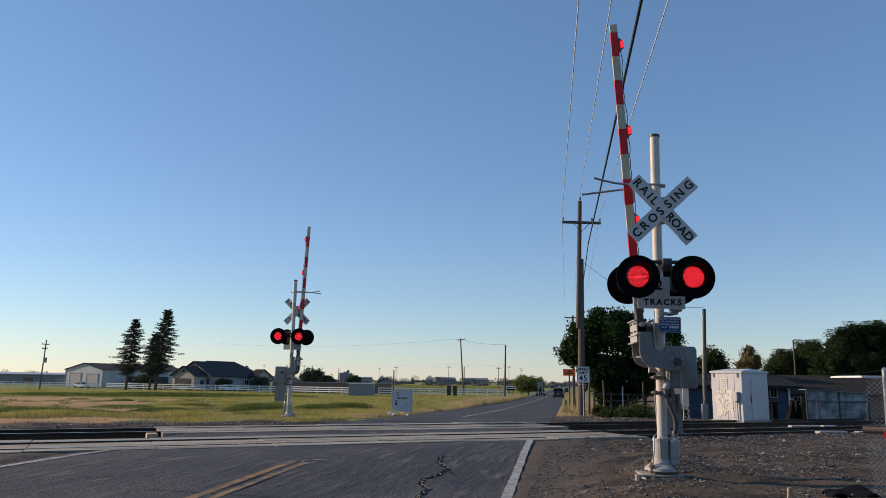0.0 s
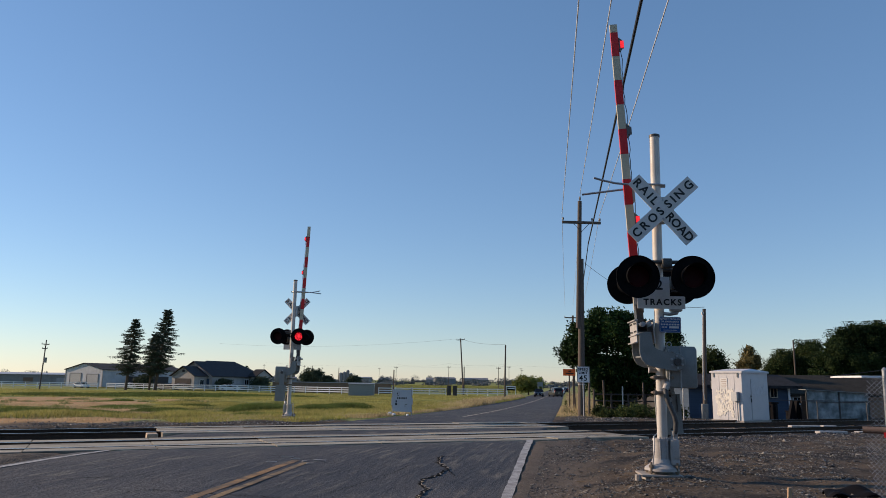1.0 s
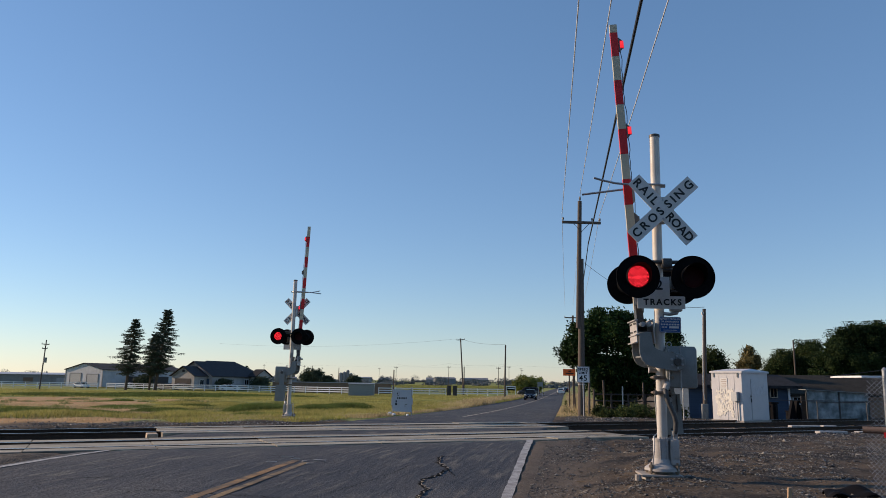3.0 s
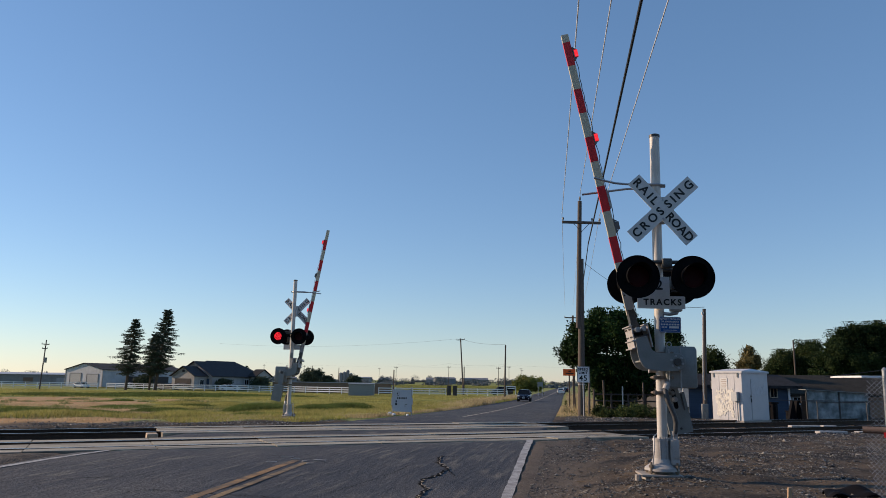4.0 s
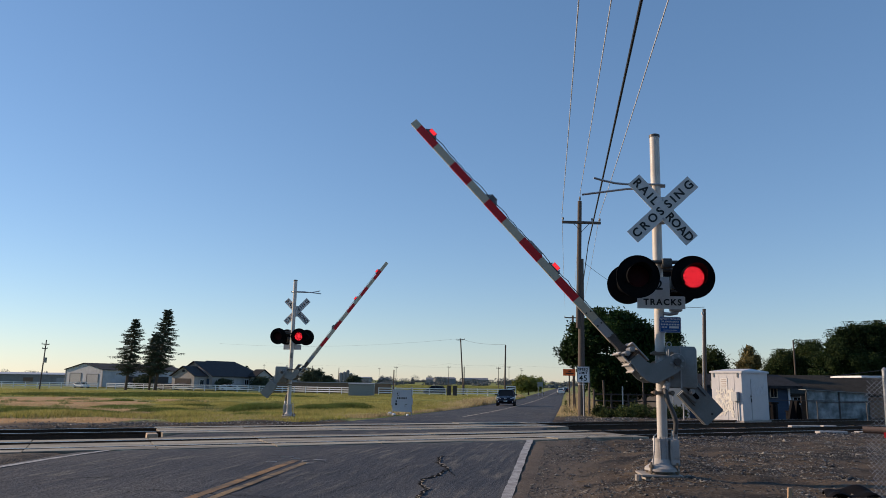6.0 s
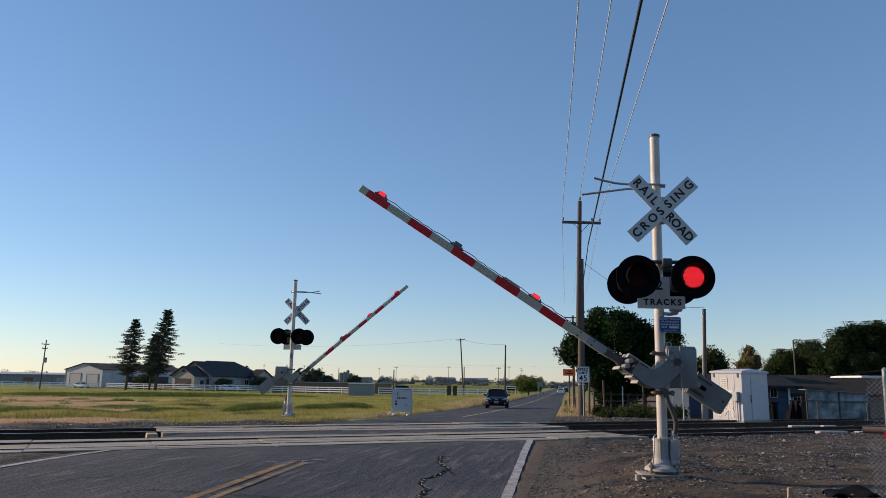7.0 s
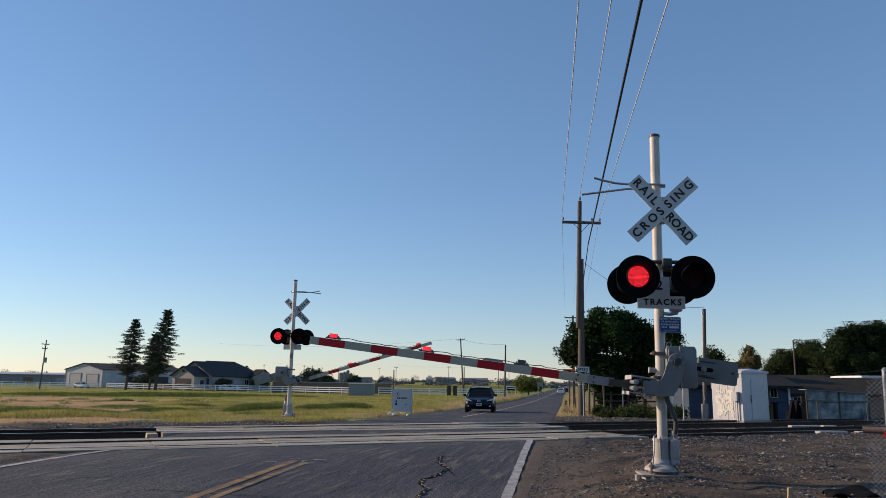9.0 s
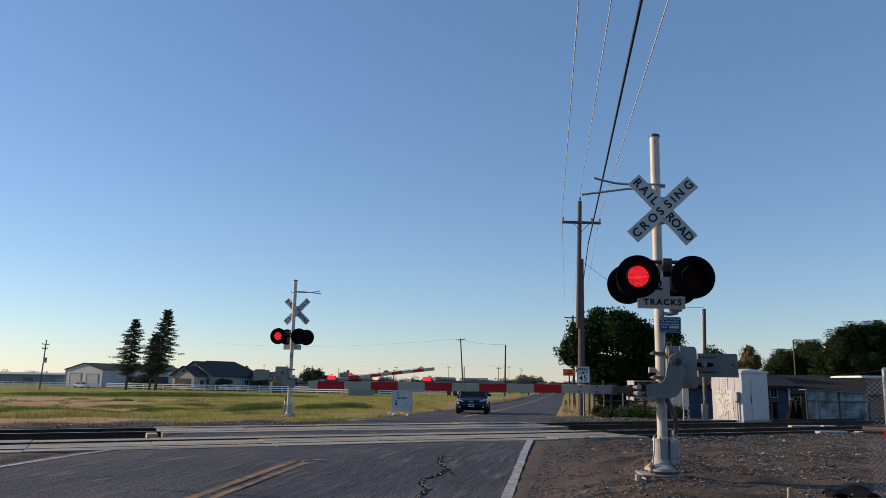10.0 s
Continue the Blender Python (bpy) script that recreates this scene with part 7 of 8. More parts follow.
# ---- buildings beyond the field ----
G = -1.2
barn = gable("metal_barn", pose(-88.6, 185, G, 0, 0, -28), 14.0, 26, 4.1, 1.5, M_BARN, M_ROOFH, "white metal barn with roller doors and a grey roof", "barn", along="y")
for x, w, h in ((-3.1, 4.0, 3.1), (3.3, 4.0, 2.9)):
    door_panel(barn, x, 0.0, w, h, M_GREYPLATE)
    bm = bmesh.new()
    for sx, ww, zz, hh in ((-w / 2 - 0.12, 0.2, h / 2, h), (w / 2 + 0.12, 0.2, h / 2, h), (0, w + 0.44, h + 0.1, 0.2)):
        box(bm, x + sx, -0.06, zz, ww, 0.1, hh)
    part("door_frame", bm, M_ROOFM, barn)
for x in (-6.95, 6.95):
    bm = bmesh.new()
    box(bm, x, -0.04, 2.15, 0.2, 0.1, 4.1)
    part("corner_trim", bm, M_ROOFM, barn)
bm = bmesh.new()
box(bm, 8.0, 13, 1.3, 2.0, 11, 2.6)
part("lean_to", bm, M_DARKW, barn, "dark lean-to wall")
bm = bmesh.new()
tube(bm, [(0.0, 12, 5.6), (0, 12, 8.3)], 0.05, 6)
for z in (7.7, 8.0, 8.25):
    cyl(bm, (-0.9, 12, z), (0.9, 12, z), 0.03, n=5)
part("antenna", bm, M_DARKSTEEL, barn)

hs = hip_back(empty("farm_house", pose(-54.9, 175, G, 0, 0, -30), "pale house with a wide dark shingle roof", "house"), 12.4, 12.5, 3.0, 3.3, 4.2, 0.6, M_STUCCO, M_ROOFH)
window(hs, 4.5, 1.6, 1.6, 1.3)
for y in (3.0, 6.5):
    window(hs, y, 1.6, 1.4, 1.3, 6.23, None, 1)
bm = bmesh.new()
prism(bm, [(-2.6, 3.0), (2.6, 3.0), (0, 4.5)], 0, 2.5)
box(bm, 0, 1.3, 1.5, 4.2, 2.2, 3.0)
part("porch", bm, M_STUCCO, hs, "small gabled porch", at=pose(8.7, 9.5, 0, 0, 0, 90))
bm = bmesh.new()
for s in (-1, 1):
    prism(bm, [(0, 4.56), (s * 3.0, 2.83), (s * 3.0, 2.97), (0, 4.7)], -0.4, 2.6)
part("porch_roof", bm, M_ROOF, hs, at=pose(8.7, 9.5, 0, 0, 0, 90))
for x, y, w, d, h, rise, gt in ((-56.7, 171, 12.0, 9, 3.0, 3.1, False), (-57.9, 167.5, 7.2, 8, 3.0, 1.9, True)):
    w1 = gable("house_wing", pose(x, y, G, 0, 0, -30), w, d, h, rise, M_STUCCO, M_ROOFH, "pale gabled garage wing of the house", along="y", over=0.5, group="house wings")
    if gt:
        door_panel(w1, 0, 0, w * 0.7, 2.3, M_DARKW, name="garage_door")
        window(w1, 2.2, 1.5, 1.2, 1.2, w / 2 + 0.03, None, 1)
    else:
        door_panel(w1, 3.6, 0, 3.0, 2.3, M_BLUEW, name="garage_door")
    bm = bmesh.new()
    box(bm, 0, -0.05, h + rise * 0.5, 0.7, 0.08, 0.5)
    part("gable_vent", bm, M_DARKW, w1)
M_WARE = surf("brown_grey_sheet_wall", (0.24, 0.235, 0.23), 0.8, scale=1.0, fine=6, grain=0.15)
lb = gable("long_warehouse", pose(-121, 215, G, 0, 0, 8), 44, 18, 2.7, 0.5, M_WARE, M_BARN, "long low grey warehouse with a pale roof edge", "warehouse", along="x")
for k in range(4):
    door_panel(lb, -16 + 9 * k, 0, 2.6, 1.9, M_BROWN if k % 3 else M_STUCCO)
bw = empty("boundary_wall", pose(-24.2, 152, gz(-24, 152), 0, 0, 2), "long low brown block wall with a pale coping", "wall")
bm = bmesh.new()
box(bm, 2.0, 0, 1.05, 24, 0.3, 2.1)
part("wall_body", bm, M_BROWN, bw)
bm = bmesh.new()
box(bm, 2.0, 0, 2.16, 24.2, 0.45, 0.14)
part("coping", bm, M_STUCCO, bw)
gable("pump_house", pose(-13.6, 127.5, gz(-13.6, 127.5), 0, 0, 3), 4.3, 3, 1.85, 0.12, M_ALU, M_ALU, "small flat grey pump house by the fence", "shed", along="x", over=0.1)


def left_pole(x, y, h, r, arms=(), lean=(0, 0), label="brown wooden utility pole across the field"):
    p = wood_pole("utility_pole", x, y, h, r, label, lean)
    for z, half in arms:
        crossarm(p, z, half, -0.16, (-0.9, 0.9), 0.14)
    return p


lp = left_pole(-77.5, 144.5, 9.6, 0.14, ((8.75, 0.75), (7.9, 0.5)), (2.2, 0))
bm = bmesh.new()
cyl(bm, (0.35, -0.1, 5.2), (0.35, -0.1, 6.2), 0.3, n=14)
part("transformer", bm, M_ALU, lp, "", True)
left_pole(4.66, 156, 11.7, 0.17, ((11.4, 0.9),), (-3.4, 0))
left_pole(4.9, 160, 5.9, 0.14)
left_pole(8.55, 100.5, 7.4, 0.13, (), (1.0, 0))
left_pole(-7.05, 111, 4.1, 0.11)
for x, y, h in ((-27.5, 200, 6.7), (20, 260, 9), (3, 300, 10), (-20, 330, 10), (-70, 380, 11), (-62, 300, 8), (30, 330, 11), (-100, 420, 12), (45, 420, 12), (52, 480, 12), (-40, 480, 12)):
    p = left_pole(x, y, h * 0.9, 0.12, ((h * 0.9 - 0.5, 0.8),) if h > 7 else (), (0, 0), "distant wooden utility pole")
wire("overhead_cable", sagging((4.0, 156, 10.2), (-60, 200, 10.5), 1.2), 0.012, "thin cable between distant poles", M_WIRE)
wire("overhead_cable", sagging((4.0, 156, 10.2), (8.7, 100.5, 6.4), 0.4), 0.015, "thin cable between distant poles", M_WIRE)
for a, b in (((-100, 420, 10.2), (-40, 480, 10.2)), ((-40, 480, 10.2), (45, 420, 10.2)), ((45, 420, 10.2), (110, 380, 10.2)), ((-20, 330, 8.2), (3, 300, 8.2)), ((3, 300, 8.2), (30, 330, 9.2))):
    wire("overhead_cable", sagging(a, b, 0.9), 0.016, "thin cable between distant poles", M_WIRE)
# estate sign by the driveway
es = empty("estate_sign", pose(14.0, 150, gz(14, 150)), "dark rectangular sign with pale unreadable writing", "sign board")
bm = bmesh.new()
box(bm, 0, 0, 1.55, 2.0, 0.06, 0.95)
pn = part("panel", bm, M_BLACK, es)
bm = bmesh.new()
box(bm, 0, -0.034, 1.85, 1.9, 0.006, 0.2)
box(bm, 0.05, -0.034, 1.5, 1.4, 0.006, 0.18)
part("writing", bm, M_FENCE, pn)
for x in (-0.9, 0.9):
    bm = bmesh.new()
    box(bm, x, 0, 0.9, 0.1, 0.1, 1.9)
    part("post", bm, M_FENCE, es)
es2 = empty("small_road_sign", pose(19.9, 150, gz(20, 150)), "small pale rectangular road sign on posts", "road sign")
bm = bmesh.new()
box(bm, 0, 0, 2.4, 1.1, 0.03, 0.9)
part("panel", bm, M_ALU, es2)
for x in (-0.4, 0.4):
    bm = bmesh.new()
    cyl(bm, (x, 0.04, 0), (x, 0.04, 2.8), 0.04, n=6)
    part("post", bm, M_GALV, es2)

conifer("tall_conifer", -66.6, 158, 15.0, 7.4, "tall dark conifer with a bare lower trunk", 41, 0.24, 22000, 0.11, 0.9)
conifer("tall_conifer", -60.4, 158, 17.3, 7.6, "tallest dark conifer beside the house", 42, 0.23, 29000, 0.11, 1.6)
conifer("tall_conifer", -63.2, 162, 12.4, 6.0, "shorter dark conifer between two taller ones", 43, 0.26, 20000, 0.1, 0.5)
broadleaf("round_tree", 19.4, 166, 1.2, [((0, 0, 2.6), (3.2, 2.5, 1.5)), ((-1.5, 0, 2.1), (1.6, 1.6, 1.2)), ((1.6, 0, 2.2), (1.6, 1.5, 1.3))], 9000, 0.2, "round green roadside tree", leaf_mat("yellow_green_leaves", (0.12, 0.155, 0.035), (0.27, 0.27, 0.085), 0.6, 0.3), seed=51)
for k, (x, y, w, h) in enumerate(((-39.5, 230, 3.6, 3.9), (-35.0, 228, 2.4, 2.6), (-27.0, 232, 2.3, 2.6), (-48.6, 168, 1.7, 1.5), (-42.5, 176, 1.8, 1.9), (-33.5, 160, 1.2, 1.6), (-70, 176, 2.0, 2.0))):
    broadleaf("field_tree", x, y, h * 0.4, [((0, 0, h), (w, w * 0.8, h * 0.6)), ((-w * 0.5, 0, h * 0.8), (w * 0.6, w * 0.6, h * 0.5))], 6000, 0.2, "dark green broadleaf tree in the distance", M_LEAFH, seed=60 + k, group="distant trees")


# a palm on the skyline
pm = empty("palm_tree", pose(-68.2, 260, gz(-68, 260) - 0.2), "slender fan palm on the skyline", "tree")
bm = bmesh.new()
cyl(bm, (0, 0, 0), (0.1, 0, 6.6), 0.24, 0.17, 9)
part("trunk", bm, M_BARK, pm, "", True)
bm = bmesh.new()
rpm = np.random.default_rng(99)
for k in range(46):
    a, e = rpm.uniform(0, 2 * math.pi), rpm.uniform(-0.9, 1.35)
    dv = Vector((math.cos(a) * math.cos(e), math.sin(a) * math.cos(e), math.sin(e)))
    sv = dv.cross(Vector((0, 0, 1))).normalized() * 0.22
    o = Vector((0.1, 0, 6.6))
    L = rpm.uniform(0.9, 1.35)
    q = [bm.verts.new(c) for c in (o + dv * 0.1, o + dv * L * 0.75 + sv, o + dv * L - Vector((0, 0, 0.25)), o + dv * L * 0.75 - sv)]
    bm.faces.new(q)
part("crown", bm, M_LEAF, pm)


# ---- far distance ----
def tree_band(name, seed, x0, x1, y, n, hmin, hmax, label, mat, deep=30, m=300):
    rng = np.random.default_rng(seed)
    pts = []
    for k in range(n):
        cx, w, h = rng.uniform(x0, x1), rng.uniform(5, 20), rng.uniform(hmin, hmax) * (0.6 + 0.8 * rng.uniform() ** 2)
        d = rng.normal(size=(m, 3))
        d /= np.linalg.norm(d, axis=1)[:, None]
        pts.append(np.array((cx, y + rng.uniform(-deep, deep), G - 0.7 + h * 0.45)) + d * np.array((w / 2, w / 2, h / 2)) * rng.uniform(0.4, 1.0, (m, 1)))
    v, f = leaves(rng, np.concatenate(pts), 0.6)
    return tagged(new(name, raw(name, v, f, mat)), label, "trees", kind="stuff")


tree_band("far_trees", 91, -420, 420, 620, 150, 2.5, 6, "line of distant trees in a haze-paled colour", M_HAZE)
tree_band("far_trees", 92, -800, 800, 1100, 150, 4, 11, "line of distant trees in a haze-paled colour", M_HAZE)
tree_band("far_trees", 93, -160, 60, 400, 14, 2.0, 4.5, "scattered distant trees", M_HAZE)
# an unseen belt of trees, added behind the viewer to dim the skylight
tree_band("unseen_dimming_trees", 95, -34, 70, -20, 34, 10, 14, "unseen dark belt of trees, added to dim the skylight", M_LEAF, 2.5, 800)
rb = np.random.default_rng(94)
for k in range(26):
    x, y = rb.uniform(-330, 260), rb.uniform(560, 900)
    if 0.12 < x / y < 0.24:
        continue
    gable("distant_building", pose(x, y, G, 0, 0, rb.uniform(-20, 20)), rb.uniform(7, 18), rb.uniform(7, 12), rb.uniform(2.5, 4.5), rb.uniform(0.5, 2), M_HAZEB, M_ROOFM if k % 2 else M_HAZEB, "low building in the distance, its colour paled for haze", "building", along="x", group="distant buildings")
silo = empty("grain_silos", pose(-117, 900, G), "grain silos on the horizon in a haze-paled colour", "silo")
for k, (x, h, r) in enumerate(((-4.2, 9.5, 2.2), (0, 10.5, 2.2), (4.2, 12.6, 2.0), (8.2, 9.0, 2.0))):
    bm = bmesh.new()
    cyl(bm, (x, 0, 0), (x, 0, h), r, n=16)
    cyl(bm, (x, 0, h), (x, 0, h + 1.2), r, 0.3, n=16)
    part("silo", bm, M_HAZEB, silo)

# ---- vehicles ----
def loft(bm, stations, close=True):
    """Joins rings of points; each ring has the same number of points."""
    rings = [[bm.verts.new(p) for p in ring] for ring in stations]
    k = len(rings[0])
    for a, b in zip(rings[:-1], rings[1:]):
        for j in range(k):
            bm.faces.new((a[j], a[(j + 1) % k], b[(j + 1) % k], b[j]))
    if close:
        bm.faces.new(rings[0])
        bm.faces.new(rings[-1][::-1])
    return rings


def wheel(parent, x, y, r, w):
    n = 28
    bm = bmesh.new()
    prof = [(r * 0.66, -w / 2), (r * 0.93, -w / 2), (r, -w / 2 + 0.03), (r, w / 2 - 0.03), (r * 0.93, w / 2), (r * 0.66, w / 2)]
    rings = [[bm.verts.new((px, pr * math.cos(2 * math.pi * k / n), pr * math.sin(2 * math.pi * k / n))) for k in range(n)] for pr, px in prof]
    for a, b in zip(rings, rings[1:] + rings[:1]):
        for k in range(n):
            bm.faces.new((a[k], a[(k + 1) % n], b[(k + 1) % n], b[k]))
    wl = part("wheel", bm, M_TYRE, parent, "black tyre on a grey rim", True, pose(x, y, r))
    bm = bmesh.new()
    cyl(bm, (-w * 0.3, 0, 0), (w * 0.3, 0, 0), r * 0.2, n=14)
    for k in range(5):
        a = 2 * math.pi * k / 5
        m = Matrix.Rotation(a, 4, "X")
        box(bm, 0, 0, r * 0.4, w * 0.5, r * 0.2, r * 0.58, 0.01, m)
    cyl(bm, (-w * 0.1, 0, 0), (w * 0.1, 0, 0), r * 0.66, n=24)
    part("rim", bm, M_RIM, wl)
    return wl, x, y, r


def vehicle(name, m, paint, label, L=4.45, W=1.74, H=1.49, belt=0.92, hood=0.88, suv=False, group=""):
    """A car that faces -y: lower body, cabin with glass and pillars, lamps, plates, mirrors, wheels."""
    root = empty(name, m, label, "car", group)
    hw, f, r = W / 2, -L / 2, L / 2

    def ring(y, w, zb, zt, crown=0.03):
        half = [(0.0, zb), (w * 0.8, zb), (w * 0.97, zb + 0.12), (w, zb + (zt - zb) * 0.5), (w * 0.98, zt - 0.1), (w * 0.9, zt - 0.02), (w * 0.55, zt + crown * 0.6), (0.0, zt + crown)]
        return [(x, y, z) for x, z in half] + [(-x, y, z) for x, z in half[-2:0:-1]]

    bm = bmesh.new()
    rear_top = belt + (0.12 if suv else 0.1)
    loft(bm, [ring(f, hw * 0.72, 0.34, 0.6, 0.0), ring(f + 0.08, hw * 0.86, 0.22, 0.7), ring(f + 0.35, hw * 0.96, 0.2, hood - 0.1), ring(f + 0.75, hw, 0.2, hood - 0.02),
              ring(f + 1.15, hw, 0.2, hood + 0.04), ring(-0.3, hw, 0.2, belt), ring(0.8, hw, 0.2, belt + 0.03), ring(r - 0.7, hw, 0.2, rear_top), ring(r - 0.2, hw * 0.97, 0.24, rear_top), ring(r, hw * 0.86, 0.34, rear_top - 0.12, 0.0)])
    body = part("body", bm, paint, root, "", True)
    # cabin
    y0, y1, y2, y3 = f + 0.95, f + 1.75, (r - 0.65 if suv else r - 1.35), r - (0.18 if suv else 0.12)
    wb, wr = hw * 0.93, hw * (0.76 if suv else 0.68)
    lo = [(wb, y0, hood), (wb, y0 + 0.5, belt), (wb, 0.2, belt + 0.02), (wb, y2, belt + 0.05), (wb * 0.96, y3, rear_top)]
    hi = [(wb * 0.86, y0 + 0.04, hood + 0.03), (wr, y1, H - 0.05), (wr, 0.2, H - 0.01), (wr, y2, H - 0.05), (wr * 0.95, y3 - (0.12 if suv else 0.02), rear_top + (0.45 if suv else 0.08))]
    bm = bmesh.new()
    g = [[bm.verts.new(p) for p in row] for row in (lo, hi, [(-x, y, z) for x, y, z in hi], [(-x, y, z) for x, y, z in lo])]
    for k in range(4):
        bm.faces.new((g[0][k], g[0][k + 1], g[1][k + 1], g[1][k]))
        bm.faces.new((g[2][k], g[2][k + 1], g[3][k + 1], g[3][k]))
        bm.faces.new((g[1][k], g[1][k + 1], g[2][k + 1], g[2][k]))
    bm.faces.new((g[0][0], g[1][0], g[2][0], g[3][0]))
    bm.faces.new((g[0][4], g[3][4], g[2][4], g[1][4]))
    part("cabin_glass", bm, M_GLASS, root, "dark glass")
    bm = bmesh.new()
    rows = [[(-wr * u, y, H - 0.05 + e + 0.035 * (1 - u * u)) for u in (-1, -0.5, 0, 0.5, 1)] for y, e in ((y1 - 0.04, 0.0), (0.2, 0.045), (y2 + 0.05, 0.0))]
    top = [[bm.verts.new(p) for p in row] for row in rows]
    low = [[bm.verts.new((p[0] * 1.02, p[1], p[2] - 0.05)) for p in row] for row in rows]
    for a in (top, low):
        for i in range(2):
            for j in range(4):
                bm.faces.new((a[i][j], a[i][j + 1], a[i + 1][j + 1], a[i + 1][j]))
    for i in range(2):
        bm.faces.new((top[i][0], top[i + 1][0], low[i + 1][0], low[i][0]))
        bm.faces.new((top[i][4], top[i + 1][4], low[i + 1][4], low[i][4]))
    for j in range(4):
        bm.faces.new((top[0][j], top[0][j + 1], low[0][j + 1], low[0][j]))
        bm.faces.new((top[2][j], top[2][j + 1], low[2][j + 1], low[2][j]))
    part("roof", bm, paint, root, "", True)
    for s in (-1, 1):
        for a, b, rr in ((lo[0], hi[1], 0.04), (lo[2], hi[2], 0.045), (lo[3], hi[3], 0.05), (lo[4], hi[3], 0.06)):
            bm = bmesh.new()
            cyl(bm, (s * a[0], a[1], a[2]), (s * b[0], b[1], b[2]), rr, n=8)
            part("pillar", bm, paint, root)
        bm = bmesh.new()
        box(bm, s * (hw + 0.07), f + 1.45, belt + 0.08, 0.16, 0.12, 0.14, 0.03)
        part("mirror", bm, paint, root)
        bm = bmesh.new()
        vs = prism(bm, [(0.40, 0.62), (0.74, 0.7), (0.8, 0.8), (0.72, 0.8), (0.46, 0.7)], f + 0.03, f + 0.3)
        for v in vs:
            v.co.x *= s * hw / 0.87
            v.co.y += 0.26 * max(0.0, abs(v.co.x) - 0.4)
        part("headlight", bm, M_HEAD, root, "clear headlight")
        bm = bmesh.new()
        box(bm, s * hw * 0.82, r - 0.06, 0.95 if not suv else 1.05, 0.2, 0.12, 0.24 if not suv else 0.4, 0.03)
        part("tail_light", bm, M_TAIL, root, "red tail light")
        bm = bmesh.new()
        cyl(bm, (s * hw * 0.72, f + 0.02, 0.4), (s * hw * 0.72, f + 0.08, 0.4), 0.06, n=12)
        part("fog_lamp", bm, M_HEAD, root)
    bm = bmesh.new()
    box(bm, 0, f + 0.0, 0.36, hw * 1.15, 0.06, 0.16, 0.02)
    for k in range(3):
        box(bm, 0, f - 0.032, 0.31 + 0.05 * k, hw * 1.1, 0.01, 0.012)
    part("grille", bm, M_BLACK, root)
    bm = bmesh.new()
    box(bm, 0, f + 0.05, 0.66, 0.2, 0.06, 0.09, 0.02)
    part("badge", bm, M_RIM, root)
    for y, z in ((f - 0.04, 0.47), (r + 0.012, 0.75)):
        bm = bmesh.new()
        box(bm, 0, y, z, 0.31, 0.015, 0.15, 0.004)
        pl = part("number_plate", bm, M_PLATE, root, "pale number plate")
        bm = bmesh.new()
        box(bm, 0, y + (-0.009 if y < 0 else 0.009), z, 0.22, 0.004, 0.06)
        part("marks", bm, M_INK, pl)
    wr_ = 0.32 if not suv else 0.37
    wheels = [wheel(root, s * (hw - 0.1), y, wr_, 0.21) for s in (-1, 1) for y in (f + 0.85, r - 0.9)]
    return root, wheels


hatch, hatch_wheels = vehicle("hatchback_car", pose(8, 125, -1), M_CARBODY, "dark blue hatchback car driving towards the crossing", W=1.72, H=1.48)
wagon, wagon_wheels = vehicle("suv_car", pose(20, 133, -1), M_SUVBODY, "tan-grey sport utility car turning into the driveway", 4.75, 1.88, 1.78, 1.05, 1.05, True)
CARS = [(30.5, 190, 170, "white", "white car standing in the far lane"), (38.3, 230, 170, "dark", "dark car standing in the far lane"), (43.5, 262, 170, "white", "white car standing in the far lane"),
        (-87.0, 181.0, 60, "white", "white pickup parked behind the fence"), (-73, 178, 100, "white", "white car parked by the barn"), (-62.0, 170, 90, "dark", "dark car parked by the house"),
        (-57.6, 167, 95, "white", "pale car parked by the house"), (-46.0, 163, 88, "white", "white car parked behind the fence")]
for x, y, rz, c, label in CARS:
    vehicle("parked_car", pose(x, y, gz(x, y), 0, 0, rz), M_WHITECAR if c == "white" else M_CARBODY, label, group="standing cars")


# ---- what moves ----
def blink(led, spans, dim=0.0):
    """The lamp lights up: its diodes come up to the lens for each span of seconds, and sink back behind it."""
    on, off = pose(0, -0.022, 0), pose(0, 0.03, 0)
    rows, last = [], None
    k = 0
    if dim:
        rows += [(0.0, pose(0, -0.0133, 0)), (dim, pose(0, -0.0133, 0))]
        k = int(dim * 30) + 2
    while k <= 300:
        t = k / 30
        state = any(a <= t < b for a, b in spans)
        if state != last:
            if last is not None:
                rows.append(((k - 1) / 30, on if last else off))
            rows.append((t, on if state else off))
            last = state
        k += 1
    if rows[-1][0] < 10.0:
        rows.append((10.0, on if last else off))
    walk(led, rows)


def mark_blink(item, spans):
    """A barrier lamp lights up: its lit face comes through the housing for each span."""
    lit, x, y, up, down = item
    rows, last = [], None
    for k in range(301):
        t = k / 30
        state = any(a <= t < b for a, b in spans)
        if state != last:
            if last is not None:
                rows.append(((k - 1) / 30, pose(x, y, up if last else down)))
            rows.append((t, pose(x, y, up if state else down)))
            last = state
    if rows[-1][0] < 10.0:
        rows.append((10.0, rows[-1][1]))
    walk(lit, rows)


def roll_wheels(wheels, rows):
    """Turns the wheels by the way that their car has gone."""
    ts = [r[0] for r in rows]
    xs, ys = [r[1] for r in rows], [r[2] for r in rows]
    t = np.arange(301) / 30
    x, y = np.interp(t, ts, xs), np.interp(t, ts, ys)
    way = np.concatenate([[0], np.cumsum(np.hypot(np.diff(x), np.diff(y)))])
    for wl, wx, wy, r in wheels:
        walk(wl, [(float(a), pose(wx, wy, r, math.degrees(d / r) % 360, 0, 0)) for a, d in zip(t, way)])


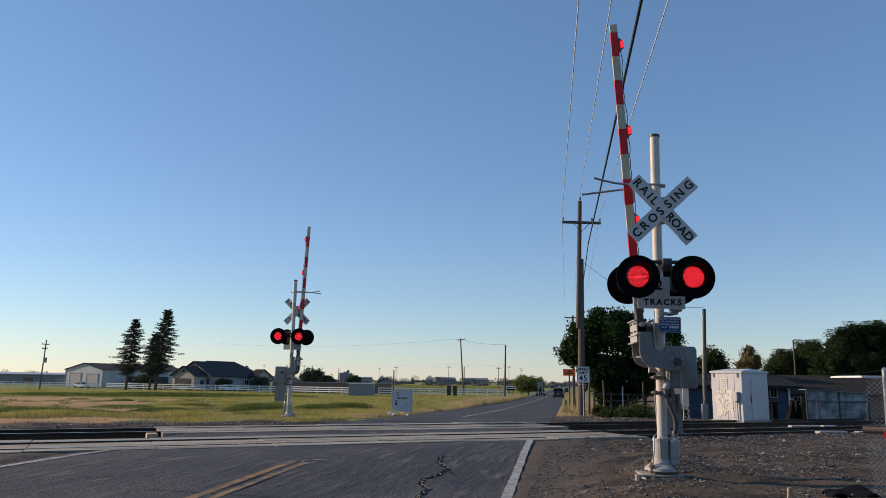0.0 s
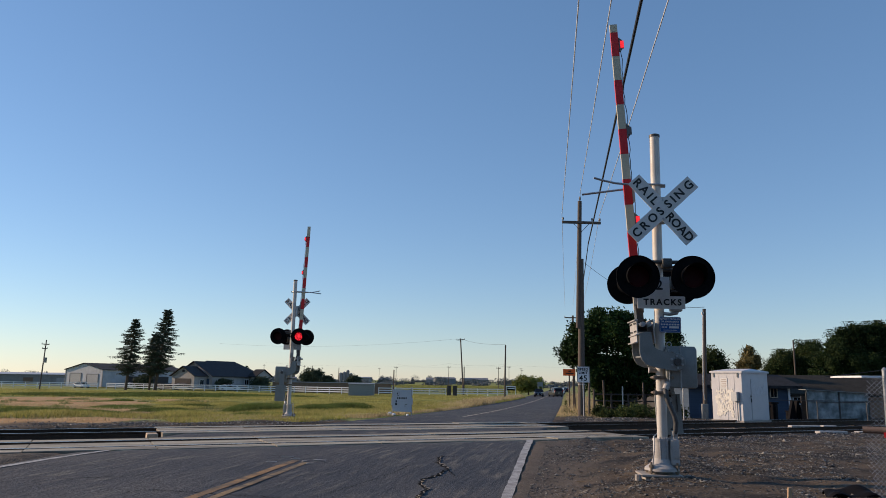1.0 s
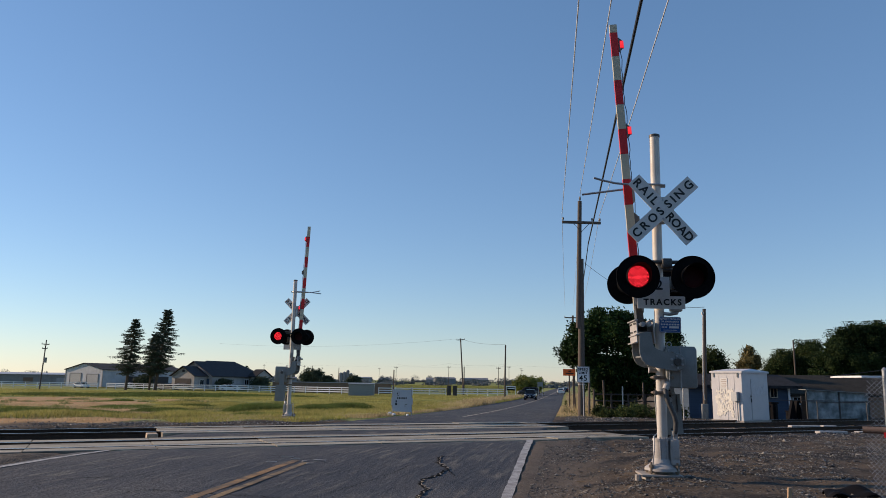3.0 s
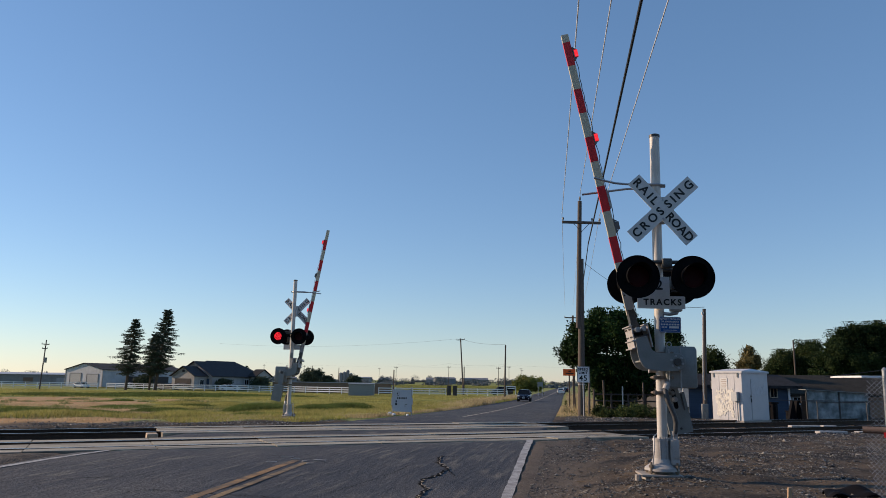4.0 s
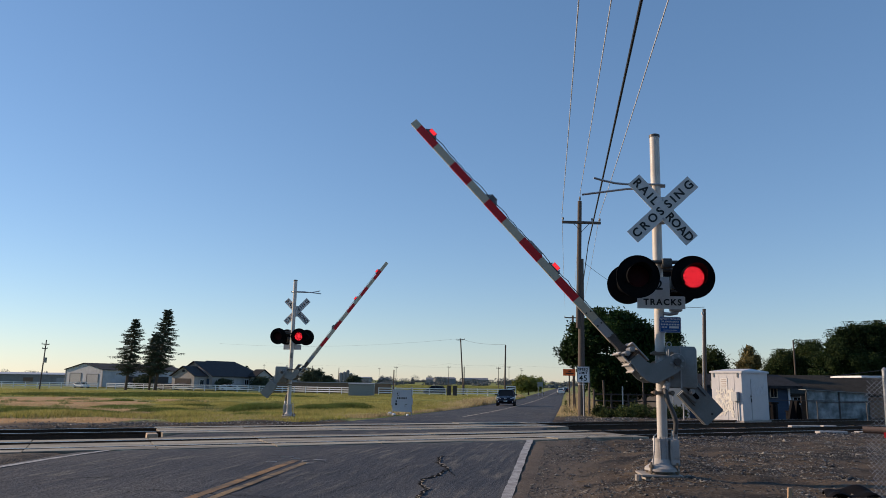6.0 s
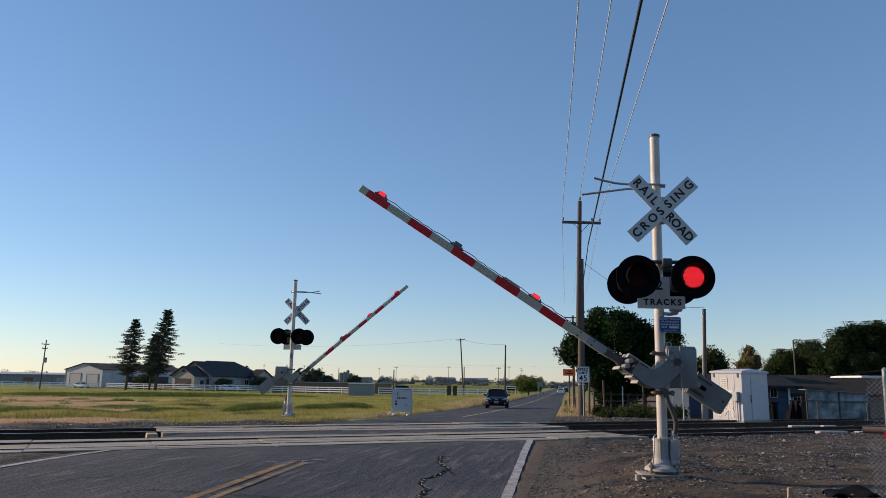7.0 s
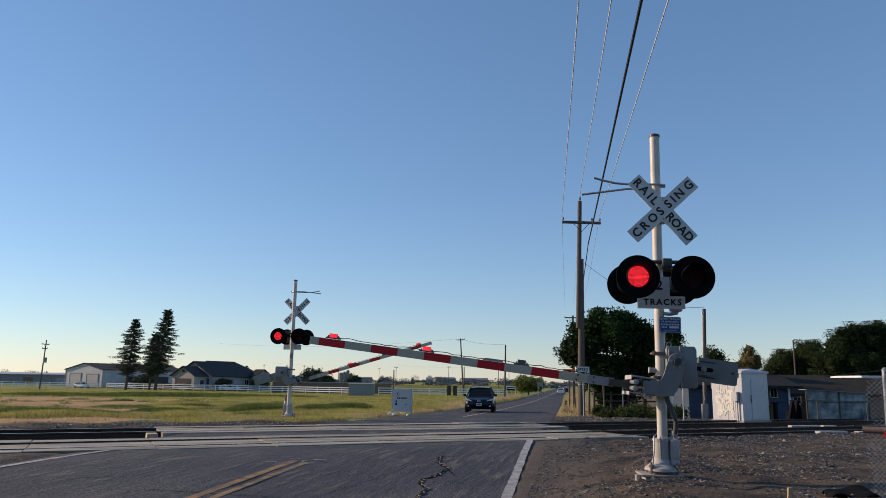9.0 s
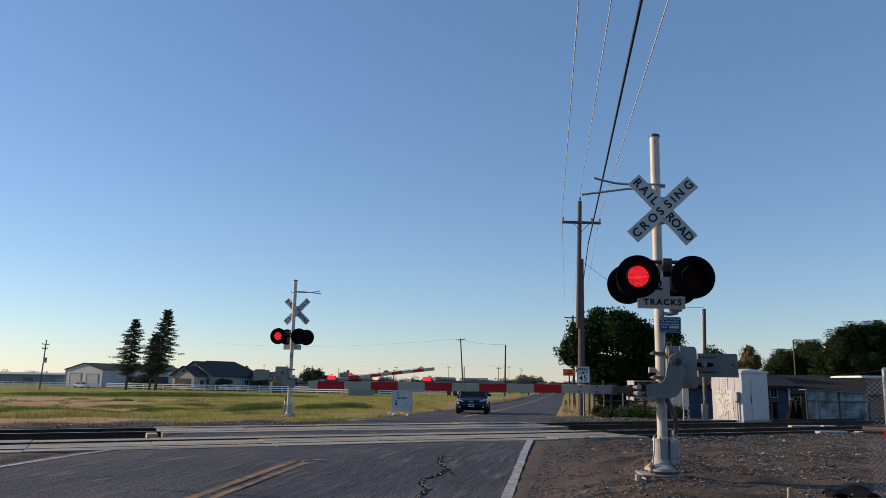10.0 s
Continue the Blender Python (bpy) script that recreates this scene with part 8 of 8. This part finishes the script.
def motions():
    near = [(0.0, 86.25), (2.9, 86.25), (3.2, 85.7), (3.5, 83.6), (3.8, 80.28), (4.0, 77.82), (4.5, 69.5), (5.0, 62.05), (5.5, 55.05), (6.0, 47.7), (6.5, 40.4),
            (7.0, 33.2), (7.5, 25.97), (8.0, 19.3), (8.5, 12.95), (9.0, 6.6), (9.5, 1.3), (9.75, -0.3), (10.0, -0.55)]
    walk(near_arm, [(t, pose(*NEAR_PIVOT, 0, a, 0)) for t, a in near])
    far = [(0.0, 88.1), (2.9, 88.1), (3.2, 87.5), (3.5, 85.1), (4.0, 80.3), (4.5, 72.2), (5.0, 65.8), (5.5, 59.3), (6.0, 53.2), (6.5, 47.1),
           (7.0, 40.9), (7.5, 34.6), (8.0, 28.6), (8.5, 22.75), (9.0, 17.0), (9.5, 11.75), (10.0, 7.2)]
    walk(far_arm, [(t, pose(*FAR_PIVOT, 0, a, 0)) for t, a in far])
    left = [(.25, .75), (1.36, 1.94), (2.56, 3.12), (3.75, 3.87), (4.17, 4.36), (5.05, 5.55), (6.15, 6.74), (7.36, 7.94), (8.57, 8.65), (8.87, 9.05), (9.77, 11)]
    right = [(0, .15), (.76, .87), (1.26, 1.35), (1.95, 2.54), (3.14, 3.74), (4.44, 4.95), (5.56, 6.13), (6.76, 7.35), (7.95, 8.46), (9.15, 9.66)]
    blink(near_lamps[0], left, 0.07)
    blink(near_lamps[1], right)
    blink(near_lamps[2], right)
    blink(near_lamps[3], left)
    fl = [(0, .46), (1.36, 1.95), (2.56, 3.12), (3.75, 4.35), (4.97, 5.28), (6.2, 6.6), (7.36, 7.86), (8.47, 9.06), (9.67, 11)]
    fr = [(0, .15), (.76, 1.35), (1.96, 2.2), (3.2, 3.7), (4.37, 4.96), (5.57, 6.1), (6.7, 6.96), (7.96, 8.46), (9.07, 9.66)]
    blink(far_lamps[3], fl)
    blink(far_lamps[2], fr)
    blink(far_lamps[0], fr)
    blink(far_lamps[1], fl)
    beat_a = [(0.0, .75), (1.36, 1.95), (2.6, 3.1), (3.75, 4.3), (4.95, 5.55), (6.15, 6.74), (7.36, 7.94), (8.57, 9.1), (9.77, 11)]
    beat_b = [(0.0, .2), (.75, 1.36), (1.95, 2.6), (3.1, 3.75), (4.4, 4.94), (5.56, 6.13), (6.76, 7.35), (7.95, 8.56), (9.15, 9.7)]
    drive = [(0, 21.06, 158), (1.0, 19.08, 146), (1.8, 17.0, 134), (2.5, 14.6, 119), (4.0, 10.81, 97), (4.5, 9.48, 90), (5.0, 8.31, 83), (5.5, 7.15, 76), (6.2, 5.67, 67), (7.0, 4.44, 59), (7.5, 3.8, 55), (8.0, 3.29, 51.5), (8.5, 2.84, 48.5), (9.0, 2.45, 46), (9.5, 2.11, 44), (10, 1.85, 42.3)]
    walk(hatch, [(t, pose(x, y, on_road(x, y) + 0.005, -0.6, 0, -10.3 + 4.5 * float(smooth01((t - 2) / 6)))) for t, x, y in drive])
    roll_wheels(hatch_wheels, drive)
    turn = [(0, 20.9, 133, 170), (0.5, 22.15, 142, 174), (1.0, 22.94, 150, 188), (1.4, 23.01, 155, 208), (1.8, 22.81, 158.5, 230), (2.4, 21.83, 161, 258), (3.2, 17.57, 161, 270), (4.5, 9.73, 160, 270), (5.0, 5.83, 159, 270), (5.5, 2.1, 158, 270), (6.8, -7.16, 157, 270), (7.5, -12.61, 157, 270), (8.2, -17.23, 157, 270), (9, -21.37, 157, 270), (10, -24.33, 157, 270)]
    walk(wagon, [(t, pose(x, y, gz(x, y), 0, 0, a)) for t, x, y, a in turn])
    roll_wheels(wagon_wheels, turn)
    for marks, one, two in ((near_marks, beat_a, beat_b), (far_marks, beat_b, beat_a)):
        mark_blink(marks[0], [(0, 11)])
        mark_blink(marks[1], one)
        mark_blink(marks[2], two)


motions()
